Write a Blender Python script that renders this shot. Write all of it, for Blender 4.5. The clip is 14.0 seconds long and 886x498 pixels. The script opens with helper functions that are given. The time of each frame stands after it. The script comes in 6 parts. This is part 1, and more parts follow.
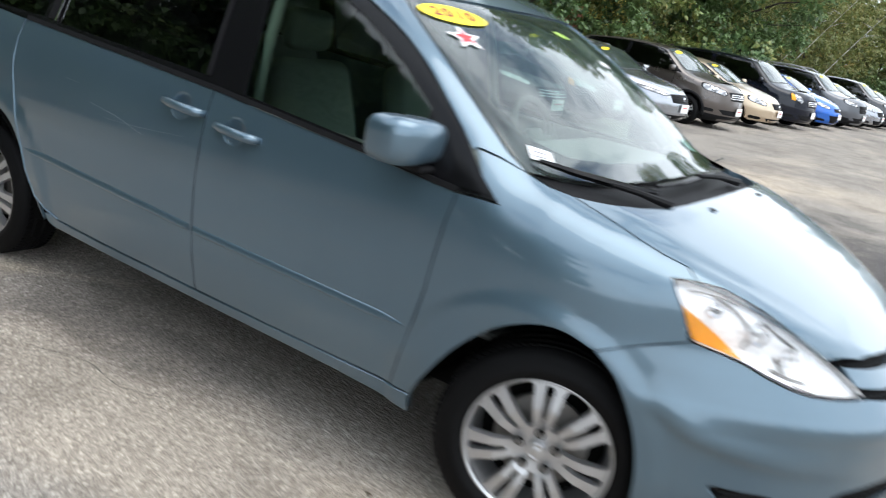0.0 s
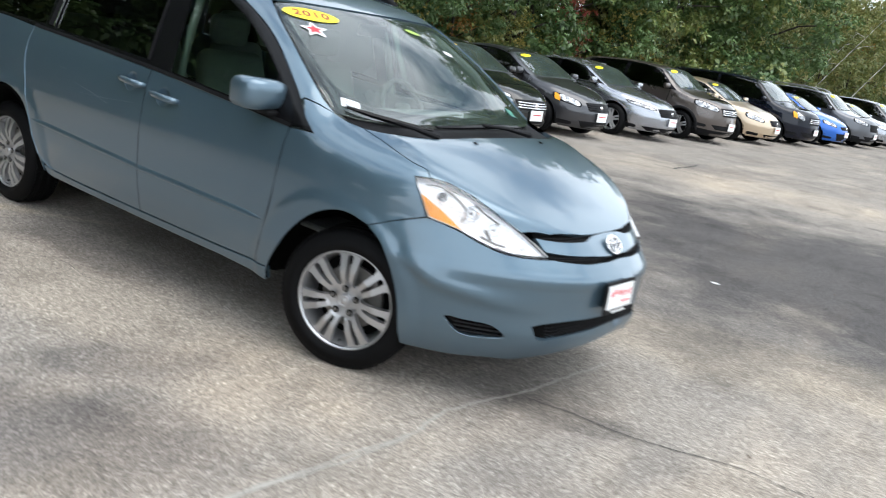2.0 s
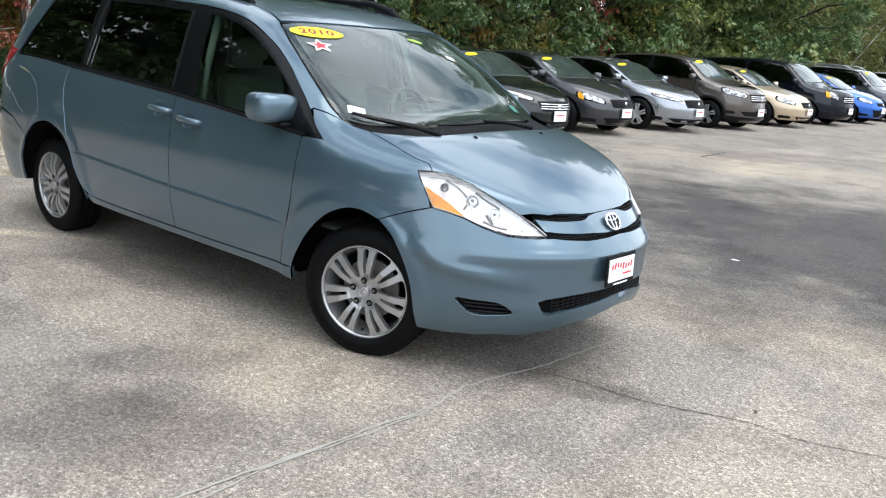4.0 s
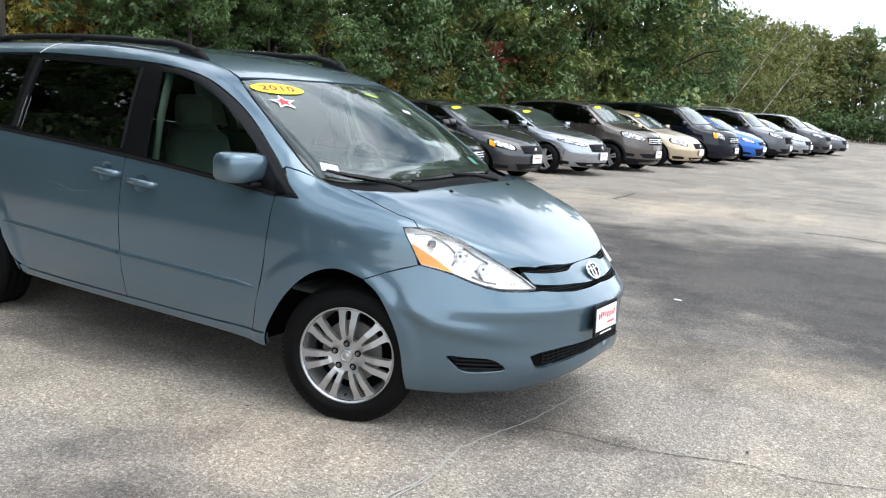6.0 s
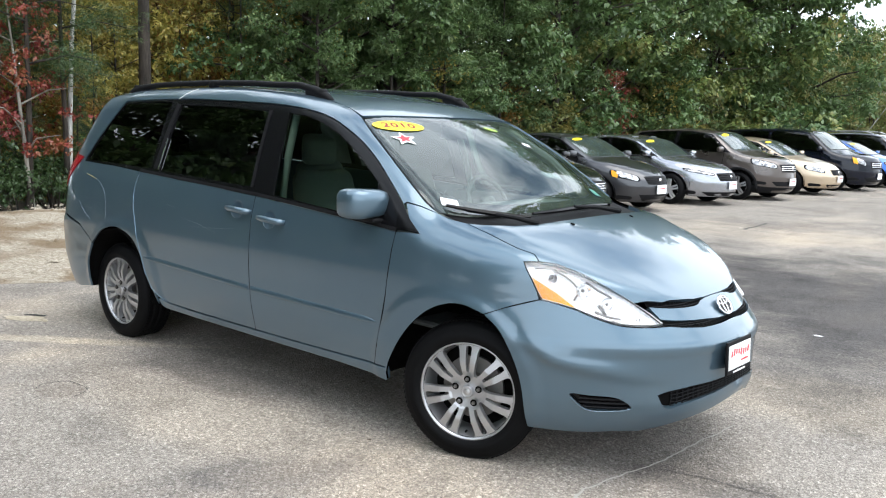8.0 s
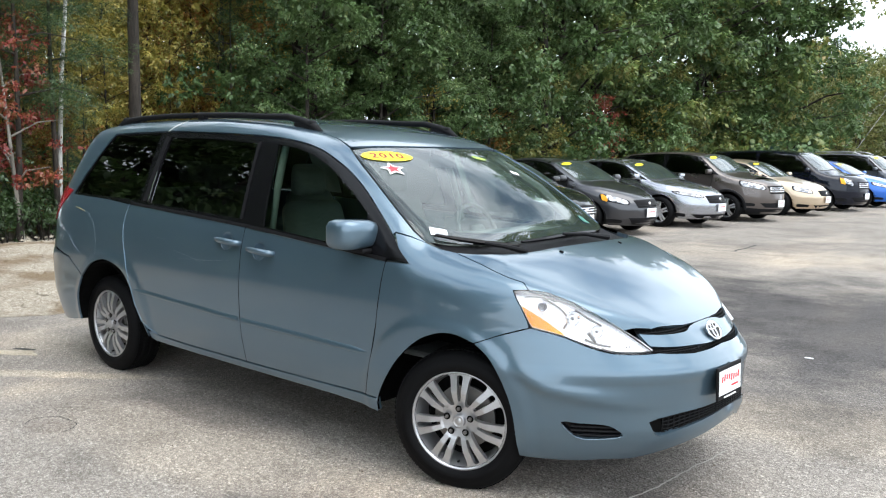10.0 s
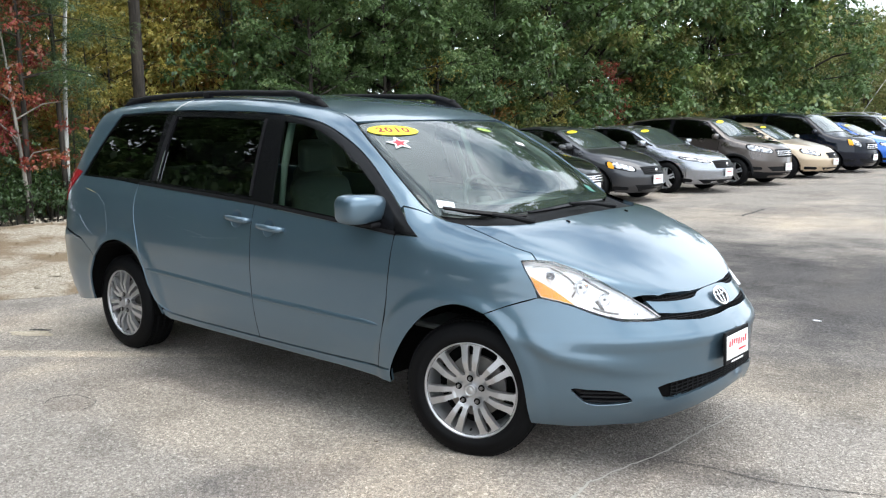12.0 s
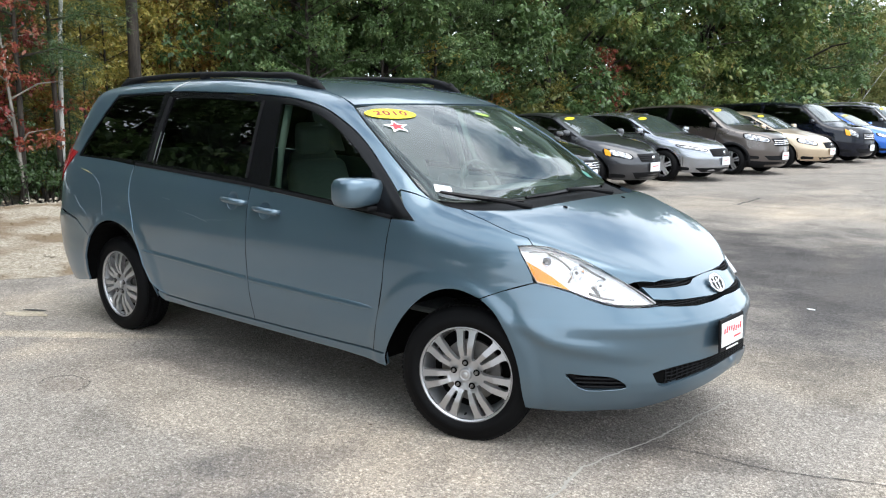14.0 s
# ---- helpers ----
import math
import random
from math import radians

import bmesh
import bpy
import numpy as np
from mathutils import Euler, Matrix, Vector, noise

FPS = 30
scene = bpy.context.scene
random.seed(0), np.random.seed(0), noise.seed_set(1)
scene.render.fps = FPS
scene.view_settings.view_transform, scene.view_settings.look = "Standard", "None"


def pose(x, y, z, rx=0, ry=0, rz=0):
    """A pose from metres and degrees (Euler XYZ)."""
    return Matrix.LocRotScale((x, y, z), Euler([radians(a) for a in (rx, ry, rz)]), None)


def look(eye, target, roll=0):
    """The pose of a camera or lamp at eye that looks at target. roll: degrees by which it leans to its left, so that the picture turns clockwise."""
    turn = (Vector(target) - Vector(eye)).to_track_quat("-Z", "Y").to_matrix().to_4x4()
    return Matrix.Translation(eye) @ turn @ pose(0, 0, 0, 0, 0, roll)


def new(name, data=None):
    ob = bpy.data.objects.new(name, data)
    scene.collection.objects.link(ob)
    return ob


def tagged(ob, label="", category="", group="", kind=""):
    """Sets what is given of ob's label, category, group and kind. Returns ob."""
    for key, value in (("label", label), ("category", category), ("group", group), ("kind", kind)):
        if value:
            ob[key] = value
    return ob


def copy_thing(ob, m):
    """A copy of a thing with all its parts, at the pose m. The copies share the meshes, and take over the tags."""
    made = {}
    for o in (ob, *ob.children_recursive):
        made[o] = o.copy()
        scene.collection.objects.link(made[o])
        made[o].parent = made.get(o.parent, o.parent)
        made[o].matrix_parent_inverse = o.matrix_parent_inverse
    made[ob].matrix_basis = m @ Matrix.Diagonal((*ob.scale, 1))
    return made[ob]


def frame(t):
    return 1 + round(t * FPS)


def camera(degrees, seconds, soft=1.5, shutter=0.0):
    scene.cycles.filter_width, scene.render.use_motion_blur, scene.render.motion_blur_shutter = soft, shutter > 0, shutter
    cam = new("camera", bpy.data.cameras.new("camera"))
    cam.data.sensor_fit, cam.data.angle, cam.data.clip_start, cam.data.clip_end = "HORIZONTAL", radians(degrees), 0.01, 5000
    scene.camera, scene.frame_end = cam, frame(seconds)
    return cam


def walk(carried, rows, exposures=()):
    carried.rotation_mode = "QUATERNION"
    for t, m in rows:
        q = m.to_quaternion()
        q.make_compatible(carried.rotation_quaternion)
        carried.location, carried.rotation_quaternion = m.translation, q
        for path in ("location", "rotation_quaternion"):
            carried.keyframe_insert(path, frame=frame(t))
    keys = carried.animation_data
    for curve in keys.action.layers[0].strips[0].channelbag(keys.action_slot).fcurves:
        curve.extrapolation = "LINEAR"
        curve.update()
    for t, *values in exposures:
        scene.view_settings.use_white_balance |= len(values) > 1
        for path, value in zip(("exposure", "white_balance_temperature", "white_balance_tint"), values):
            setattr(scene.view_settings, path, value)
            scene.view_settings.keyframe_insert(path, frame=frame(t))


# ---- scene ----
cam = camera(56.3, 14.0, 1.1, 0.8)
PATH = [
    (0, (0.927, -3.002, 1.557), (-0.081, -1.366, 1.002), 10.6),
    (0.5, (1.428, -3.111, 1.572), (0.39, -1.485, 1.046), 7.7),
    (1, (1.864, -3.179, 1.602), (0.758, -1.604, 1.057), 1.9),
    (1.5, (2.171, -3.427, 1.54), (1.058, -1.86, 0.989), 7.4),
    (2, (2.453, -3.54, 1.582), (1.337, -1.96, 1.073), 9.9),
    (2.5, (2.778, -3.538, 1.551), (1.627, -1.992, 1.015), 8.8),
    (5, (2.754, -3.784, 1.56), (1.57, -2.236, 1.109), 2.8),
    (5.5, (2.521, -3.819, 1.56), (1.381, -2.218, 1.188), 2.8),
    (6, (2.381, -3.817, 1.551), (1.351, -2.142, 1.188), 3.6),
    (6.5, (2.365, -3.756, 1.538), (1.213, -2.175, 1.118), 2.3),
    (7, (2.364, -3.758, 1.546), (1.121, -2.242, 1.149), 0.7),
    (7.5, (2.367, -3.77, 1.553), (1.103, -2.255, 1.228), 1.3),
    (8, (2.361, -3.782, 1.55), (1.085, -2.271, 1.252), 1.8),
    (10.5, (2.379, -3.779, 1.579), (1.119, -2.241, 1.357), 0.0),
    (11, (2.382, -3.774, 1.58), (1.13, -2.23, 1.361), -1.1),
    (11.5, (2.392, -3.798, 1.578), (1.135, -2.266, 1.309), -0.9),
    (12, (2.398, -3.813, 1.585), (1.123, -2.303, 1.278), -0.4),
    (12.5, (2.397, -3.813, 1.584), (1.123, -2.305, 1.261), -0.3),
    (13, (2.389, -3.802, 1.577), (1.127, -2.288, 1.238), -0.1),
    (13.5, (2.392, -3.809, 1.578), (1.134, -2.294, 1.229), 0.3),
    (14, (2.392, -3.812, 1.577), (1.128, -2.299, 1.236), 0.3),
]
walk(cam, [(t, look(eye, target, roll)) for t, eye, target, roll in PATH],
     exposures=[(0, .58), (.5, .56), (2, .54), (2.5, .52), (5, .55), (6, .61), (7, .75), (7.5, .82), (8, .74), (10.5, .74), (11.5, .71), (14, .70)])

# ---------- world, sun ----------
world = bpy.data.worlds.new("sky")
scene.world = world
world.use_nodes = True
wn, wl = world.node_tree.nodes, world.node_tree.links
wn.clear()
SUN_UP, SUN_TURN = radians(70), radians(92)
sky = wn.new("ShaderNodeTexSky")
sky.sky_type = "NISHITA"
sky.sun_disc = False
sky.sun_elevation, sky.sun_rotation = SUN_UP, SUN_TURN
wpos = wn.new("ShaderNodeTexCoord")
wmap = wn.new("ShaderNodeMapping")
wmap.inputs["Scale"].default_value = (1, 1, 2.6)
wl.new(wpos.outputs["Generated"], wmap.inputs["Vector"])
cloud = wn.new("ShaderNodeTexNoise")
cloud.inputs["Scale"].default_value = 3.4
cloud.inputs["Detail"].default_value = 7
cloud.inputs["Roughness"].default_value = 0.55
wl.new(wmap.outputs["Vector"], cloud.inputs["Vector"])
cover = wn.new("ShaderNodeValToRGB")
cover.color_ramp.elements[0].position, cover.color_ramp.elements[1].position = 0.36, 0.57
low = wn.new("ShaderNodeSeparateXYZ")
wl.new(wpos.outputs["Generated"], low.inputs["Vector"])
haze = wn.new("ShaderNodeMapRange")
haze.inputs["From Min"].default_value, haze.inputs["From Max"].default_value = 0.05, 0.75
haze.inputs["To Min"].default_value, haze.inputs["To Max"].default_value = 0.20, 0.02
wl.new(low.outputs["Z"], haze.inputs["Value"])
thick = wn.new("ShaderNodeMath")
wl.new(cloud.outputs["Fac"], thick.inputs[0])
wl.new(haze.outputs["Result"], thick.inputs[1])
wl.new(thick.outputs["Value"], cover.inputs["Fac"])
mixsky = wn.new("ShaderNodeMix")
mixsky.data_type = "RGBA"
wl.new(cover.outputs["Color"], mixsky.inputs["Factor"])
wl.new(sky.outputs["Color"], mixsky.inputs["A"])
mixsky.inputs["B"].default_value = (13.0, 14.3, 15.6, 1)
back = wn.new("ShaderNodeBackground")
back.inputs["Strength"].default_value = 0.115
wl.new(mixsky.outputs["Result"], back.inputs["Color"])
wout = wn.new("ShaderNodeOutputWorld")
wl.new(back.outputs["Background"], wout.inputs["Surface"])

sun = new("sun", bpy.data.lights.new("sun", "SUN"))
sun.data.energy, sun.data.angle, sun.data.color = 1.35, radians(50), (1, 0.97, 0.92)
SUN_WAY = Vector((math.sin(SUN_TURN) * math.cos(SUN_UP), math.cos(SUN_TURN) * math.cos(SUN_UP), math.sin(SUN_UP)))
sun.matrix_world = look(SUN_WAY * 60, (0, 0, 0))

# ---------- materials ----------
class Mat:
    """A small wrapper to wire a principled material."""

    def __init__(self, name, colour, rough=0.5, metal=0.0, **more):
        self.m = bpy.data.materials.new(name)
        self.m.use_nodes = True
        self.n, self.l = self.m.node_tree.nodes, self.m.node_tree.links
        self.b = self.n["Principled BSDF"]
        self.b.inputs["Base Color"].default_value = (*colour, 1)
        self.b.inputs["Roughness"].default_value = rough
        self.b.inputs["Metallic"].default_value = metal
        for key, value in more.items():
            self.b.inputs[key.replace("_", " ")].default_value = value
        self.coords = self.n.new("ShaderNodeTexCoord")

    def noise(self, scale, detail=4, rough=0.55, stretch=None, shift=(0, 0, 0)):
        t = self.n.new("ShaderNodeTexNoise")
        t.inputs["Scale"].default_value, t.inputs["Detail"].default_value, t.inputs["Roughness"].default_value = scale, detail, rough
        src = self.coords.outputs["Object"]
        if stretch:
            mp = self.n.new("ShaderNodeMapping")
            mp.inputs["Scale"].default_value = stretch
            mp.inputs["Location"].default_value = shift
            self.l.new(src, mp.inputs["Vector"])
            src = mp.outputs["Vector"]
        self.l.new(src, t.inputs["Vector"])
        return t.outputs["Fac"]

    def ramp(self, fac, *stops):
        r = self.n.new("ShaderNodeValToRGB")
        while len(r.color_ramp.elements) < len(stops):
            r.color_ramp.elements.new(0.5)
        for e, (at, col) in zip(r.color_ramp.elements, stops):
            e.position = at
            e.color = (*col, 1) if len(col) == 3 else col
        self.l.new(fac, r.inputs["Fac"])
        return r.outputs["Color"]

    def mix(self, fac, a, b, blend="MIX"):
        m = self.n.new("ShaderNodeMix")
        m.data_type, m.blend_type = "RGBA", blend
        for key, v in (("Factor", fac), ("A", a), ("B", b)):
            if isinstance(v, (int, float)):
                m.inputs[key].default_value = v
            elif isinstance(v, tuple):
                m.inputs[key].default_value = (*v, 1)
            else:
                self.l.new(v, m.inputs[key])
        return m.outputs["Result"]

    def scaled(self, fac, by):
        k = self.n.new("ShaderNodeMath")
        k.operation = "MULTIPLY"
        self.l.new(fac, k.inputs[0])
        k.inputs[1].default_value = by
        return k.outputs["Value"]

    def colour(self, out):
        self.l.new(out, self.b.inputs["Base Color"])
        return self

    def rough(self, fac, lo, hi):
        r = self.n.new("ShaderNodeMapRange")
        r.inputs["To Min"].default_value, r.inputs["To Max"].default_value = lo, hi
        self.l.new(fac, r.inputs["Value"])
        self.l.new(r.outputs["Result"], self.b.inputs["Roughness"])
        return self

    def bump(self, fac, strength, distance):
        bn = self.n.new("ShaderNodeBump")
        bn.inputs["Strength"].default_value, bn.inputs["Distance"].default_value = strength, distance
        self.l.new(fac, bn.inputs["Height"])
        self.l.new(bn.outputs["Normal"], self.b.inputs["Normal"])
        return self


def paint(name, colour, metal=0.55, rough=0.34, coat=1.0, spec=0.5):
    """Metallic car paint under a clear coat, with faint flake and road film."""
    m = Mat(name, colour, rough, metal, Specular_IOR_Level=spec)
    m.b.inputs["Coat Weight"].default_value, m.b.inputs["Coat Roughness"].default_value = coat, 0.035
    dust_sheen = m.noise(2.2, 5)
    dark = tuple(c * 0.93 for c in colour)
    m.colour(m.mix(dust_sheen, dark, tuple(min(1, c * 1.06) for c in colour)))
    m.rough(dust_sheen, rough - 0.04, rough + 0.05)
    return m.m


def plain(name, colour, rough=0.5, metal=0.0, grain=0.0, scale=60, **more):
    m = Mat(name, colour, rough, metal, **more)
    fac = m.noise(scale, 5)
    m.colour(m.mix(fac, tuple(c * 0.85 for c in colour), tuple(min(1, c * 1.12) for c in colour)))
    m.rough(fac, max(0.02, rough - 0.07), rough + 0.07)
    if grain:
        m.bump(fac, 0.5, grain)
    return m.m


def pane(name, tint, gloss=1.0, rough=0.0, ior=1.6, dust_sheen=0.0):
    """Window glass: tinted, clear, with a Fresnel gloss, and a film of dust and painted reflection if wanted."""
    m = bpy.data.materials.new(name)
    m.use_nodes = True
    n, l = m.node_tree.nodes, m.node_tree.links
    n.clear()
    clear, shine, mix, out, fres = (n.new("ShaderNode" + k) for k in ("BsdfTransparent", "BsdfGlossy", "MixShader", "OutputMaterial", "Fresnel"))
    clear.inputs["Color"].default_value = (*tint, 1)
    shine.inputs["Roughness"].default_value = rough
    shine.inputs["Color"].default_value = (gloss, gloss, gloss, 1)
    fres.inputs["IOR"].default_value = ior
    l.new(fres.outputs["Fac"], mix.inputs["Fac"])
    if dust_sheen:
        # thin dust film; its teal colour also paints a veil of reflected light
        film, veil, veil_noise, thick = (n.new("ShaderNode" + k) for k in ("BsdfDiffuse", "MixShader", "TexNoise", "MapRange"))
        film.inputs["Color"].default_value = (0.60, 0.80, 0.77, 1)
        veil_noise.inputs["Scale"].default_value, veil_noise.inputs["Detail"].default_value = 2.5, 5
        thick.inputs["From Min"].default_value, thick.inputs["From Max"].default_value = 0.35, 0.65
        thick.inputs["To Min"].default_value, thick.inputs["To Max"].default_value = dust_sheen * 0.6, dust_sheen * 1.4
        l.new(veil_noise.outputs["Fac"], thick.inputs["Value"])
        l.new(thick.outputs["Result"], veil.inputs["Fac"])
        l.new(clear.outputs["BSDF"], veil.inputs[1])
        l.new(film.outputs["BSDF"], veil.inputs[2])
        l.new(veil.outputs["Shader"], mix.inputs[1])
    else:
        l.new(clear.outputs["BSDF"], mix.inputs[1])
    l.new(shine.outputs["BSDF"], mix.inputs[2])
    l.new(mix.outputs["Shader"], out.inputs["Surface"])
    return m


def asphalt():
    """Weathered asphalt: pale stone chips in dark binder, worn patches, stains and sand, and a darker relaid area."""
    m = Mat("worn_asphalt", (0.3, 0.29, 0.27), 0.85, Specular_IOR_Level=0.2)

    def cells(scale):
        v = m.n.new("ShaderNodeTexVoronoi")
        v.inputs["Scale"].default_value = scale
        v.inputs["Randomness"].default_value = 1.0
        m.l.new(m.coords.outputs["Object"], v.inputs["Vector"])
        one = m.n.new("ShaderNodeSeparateColor")
        m.l.new(v.outputs["Color"], one.inputs["Color"])
        return one.outputs["Red"], v.outputs["Distance"]

    big, big_d = cells(95)
    small, _ = cells(230)
    mid = m.noise(42, 4, 0.7)
    wide, blot, streak = m.noise(0.42, 7, 0.62, (1, 1, 1), (3.1, 7.7, 0)), m.noise(1.7, 8, 0.66), m.noise(0.8, 6, 0.6, (1.0, 0.35, 1))
    base = m.ramp(big, (0.0, (0.115, 0.109, 0.10)), (0.45, (0.222, 0.209, 0.192)), (0.86, (0.32, 0.302, 0.276)), (1.0, (0.58, 0.555, 0.52)))
    base = m.mix(0.55, base, m.ramp(small, (0.0, (0.11, 0.104, 0.095)), (0.5, (0.255, 0.241, 0.220)), (0.9, (0.37, 0.350, 0.322)), (1.0, (0.60, 0.575, 0.54))))
    base = m.mix(m.ramp(mid, (0.44, (0.6, 0.6, 0.6)), (0.54, (0, 0, 0))), base, m.mix(1.0, base, (0.62, 0.61, 0.60), "MULTIPLY"))
    base = m.mix(m.ramp(wide, (0.49, (0, 0, 0)), (0.62, (0.7, 0.7, 0.7))), base, m.mix(1.0, base, (0.68, 0.68, 0.70), "MULTIPLY"))
    base = m.mix(m.ramp(blot, (0.50, (0, 0, 0)), (0.64, (0.55, 0.55, 0.55))), base, m.mix(1.0, base, (0.60, 0.60, 0.60), "MULTIPLY"))
    base = m.mix(m.ramp(streak, (0.50, (0, 0, 0)), (0.62, (0.7, 0.7, 0.7))), base, m.mix(1.0, base, (1.40, 1.34, 1.26), "MULTIPLY"))
    # the relaid area ahead of the van, sandy bands, old stains, other darker and lighter areas: ellipses with ragged
    # edges
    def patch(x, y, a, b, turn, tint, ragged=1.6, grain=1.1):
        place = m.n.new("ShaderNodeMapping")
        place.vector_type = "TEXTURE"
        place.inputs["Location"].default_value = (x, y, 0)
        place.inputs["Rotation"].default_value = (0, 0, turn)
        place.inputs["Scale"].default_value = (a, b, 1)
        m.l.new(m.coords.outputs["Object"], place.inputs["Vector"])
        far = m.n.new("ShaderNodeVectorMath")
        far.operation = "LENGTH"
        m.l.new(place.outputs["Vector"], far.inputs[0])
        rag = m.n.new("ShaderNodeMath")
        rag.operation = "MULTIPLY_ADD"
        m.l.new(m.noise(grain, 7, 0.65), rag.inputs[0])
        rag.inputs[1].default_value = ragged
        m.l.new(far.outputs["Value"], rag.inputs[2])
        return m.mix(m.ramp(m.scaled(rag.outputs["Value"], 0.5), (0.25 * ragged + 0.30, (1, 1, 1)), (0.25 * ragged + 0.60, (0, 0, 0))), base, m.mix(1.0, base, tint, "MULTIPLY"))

    base = patch(2.6, 4.5, 5.7, 3.2, -0.10, (0.31, 0.32, 0.35))
    base = patch(-3.55, -1.50, 1.5, 0.085, 0.64, (1.50, 1.44, 1.33), 1.2, 3.0)
    base = patch(-4.3, -1.0, 0.9, 0.45, 0.5, (1.28, 1.24, 1.18), 1.6, 2.0)
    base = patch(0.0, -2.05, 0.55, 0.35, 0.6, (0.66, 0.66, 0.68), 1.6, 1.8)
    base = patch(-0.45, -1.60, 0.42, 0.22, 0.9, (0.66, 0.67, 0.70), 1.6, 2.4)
    # darker along the van's near sill
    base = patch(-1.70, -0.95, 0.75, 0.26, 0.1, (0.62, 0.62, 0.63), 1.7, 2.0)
    base = patch(-2.15, -1.74, 0.16, 0.12, 0.2, (0.80, 0.79, 0.79), 0.9, 5.0)
    base = patch(1.35, 1.4, 1.5, 0.55, 0.35, (1.16, 1.12, 1.04), 1.6, 1.2)
    # darker below the front bumper
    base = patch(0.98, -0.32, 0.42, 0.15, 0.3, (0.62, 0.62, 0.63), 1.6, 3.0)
    base = patch(-1.2, -1.35, 1.7, 0.42, 0.05, (1.25, 1.21, 1.15), 1.6, 1.6)
    base = patch(-1.4, 9.6, 3.2, 1.3, 0.2, (1.22, 1.18, 1.12), 1.6, 0.8)
    m.colour(m.mix(1.0, base, (1.22, 1.16, 1.11), "MULTIPLY"))
    m.rough(blot, 0.78, 0.95)
    return m.bump(big_d, 0.8, 0.008).m


def leaf(name, *colours):
    """Leaves: one of several colours per leaf, some light passing through."""
    m = bpy.data.materials.new(name)
    m.use_nodes = True
    n, l = m.node_tree.nodes, m.node_tree.links
    n.clear()
    geo, ramp, dif, tra, glo, mix, add, out = (n.new("ShaderNode" + k) for k in ("NewGeometry", "ValToRGB", "BsdfDiffuse", "BsdfTranslucent", "BsdfGlossy", "MixShader", "MixShader", "OutputMaterial"))
    els = ramp.color_ramp.elements
    while len(els) < len(colours):
        els.new(0.5)
    for i, (e, c) in enumerate(zip(els, colours)):
        e.position, e.color = i / max(1, len(colours) - 1), (*c, 1)
    spot, patch, both_of, clip = n.new("ShaderNodeTexCoord"), n.new("ShaderNodeTexNoise"), n.new("ShaderNodeMath"), n.new("ShaderNodeMapRange")
    patch.inputs["Scale"].default_value, patch.inputs["Detail"].default_value = 0.75, 2
    l.new(spot.outputs["Object"], patch.inputs["Vector"])
    clip.inputs["From Min"].default_value, clip.inputs["From Max"].default_value = 0.36, 0.64
    clip.inputs["To Max"].default_value = 0.55
    l.new(patch.outputs["Fac"], clip.inputs["Value"])
    both_of.operation = "MULTIPLY_ADD"
    both_of.inputs[1].default_value = 0.45
    l.new(geo.outputs["Random Per Island"], both_of.inputs[0])
    l.new(clip.outputs["Result"], both_of.inputs[2])
    l.new(both_of.outputs["Value"], ramp.inputs["Fac"])
    for s in (dif, tra):
        l.new(ramp.outputs["Color"], s.inputs["Color"])
    glo.inputs["Roughness"].default_value = 0.45
    glo.inputs["Color"].default_value = (0.8, 0.8, 0.8, 1)
    mix.inputs["Fac"].default_value, add.inputs["Fac"].default_value = 0.25, 0.06
    l.new(dif.outputs["BSDF"], mix.inputs[1])
    l.new(tra.outputs["BSDF"], mix.inputs[2])
    l.new(mix.outputs["Shader"], add.inputs[1])
    l.new(glo.outputs["BSDF"], add.inputs[2])
    l.new(add.outputs["Shader"], out.inputs["Surface"])
    return m


def bark(name, dark, light, scale=9):
    m = Mat(name, light, 0.9)
    f = m.noise(scale, 6, 0.65, (1, 1, 0.18))
    m.colour(m.ramp(f, (0.38, dark), (0.62, light)))
    return m.bump(f, 0.8, 0.02).m


def gravel_mat(name, a, b, c, dirt=None):
    """Loose stones and sand, with bare dirt in patches."""
    m = Mat(name, b, 0.95)
    f, g, h = m.noise(28, 6, 0.75), m.noise(110, 4, 0.75), m.noise(0.9, 6, 0.6)
    col = m.mix(0.45, m.ramp(f, (0.40, a), (0.50, b), (0.60, c)), m.ramp(g, (0.42, a), (0.58, c)))
    if dirt:
        col = m.mix(m.ramp(h, (0.44, (0, 0, 0)), (0.56, (0.9, 0.9, 0.9))), col, m.mix(0.7, m.ramp(g, (0.40, tuple(0.6 * q for q in dirt)), (0.60, tuple(1.3 * q for q in dirt))), dirt))
    m.colour(col)
    return m.bump(f, 1.0, 0.03).m


def lamp_glass():
    """A headlamp seen from afar: bright reflector with darker facets behind a clear cover."""
    m = Mat("lamp_glass", (0.7, 0.7, 0.72), 0.2, 0.45, Coat_Weight=1.0)
    v = m.n.new("ShaderNodeTexVoronoi")
    v.inputs["Scale"].default_value = 24
    m.l.new(m.coords.outputs["Object"], v.inputs["Vector"])
    s = m.n.new("ShaderNodeSeparateColor")
    m.l.new(v.outputs["Color"], s.inputs["Color"])
    m.colour(m.ramp(s.outputs["Red"], (0.0, (0.08, 0.08, 0.09)), (0.35, (0.26, 0.27, 0.29)), (0.7, (0.50, 0.51, 0.53)), (1.0, (0.88, 0.88, 0.89))))
    return m.bump(v.outputs["Distance"], 0.6, 0.02).m


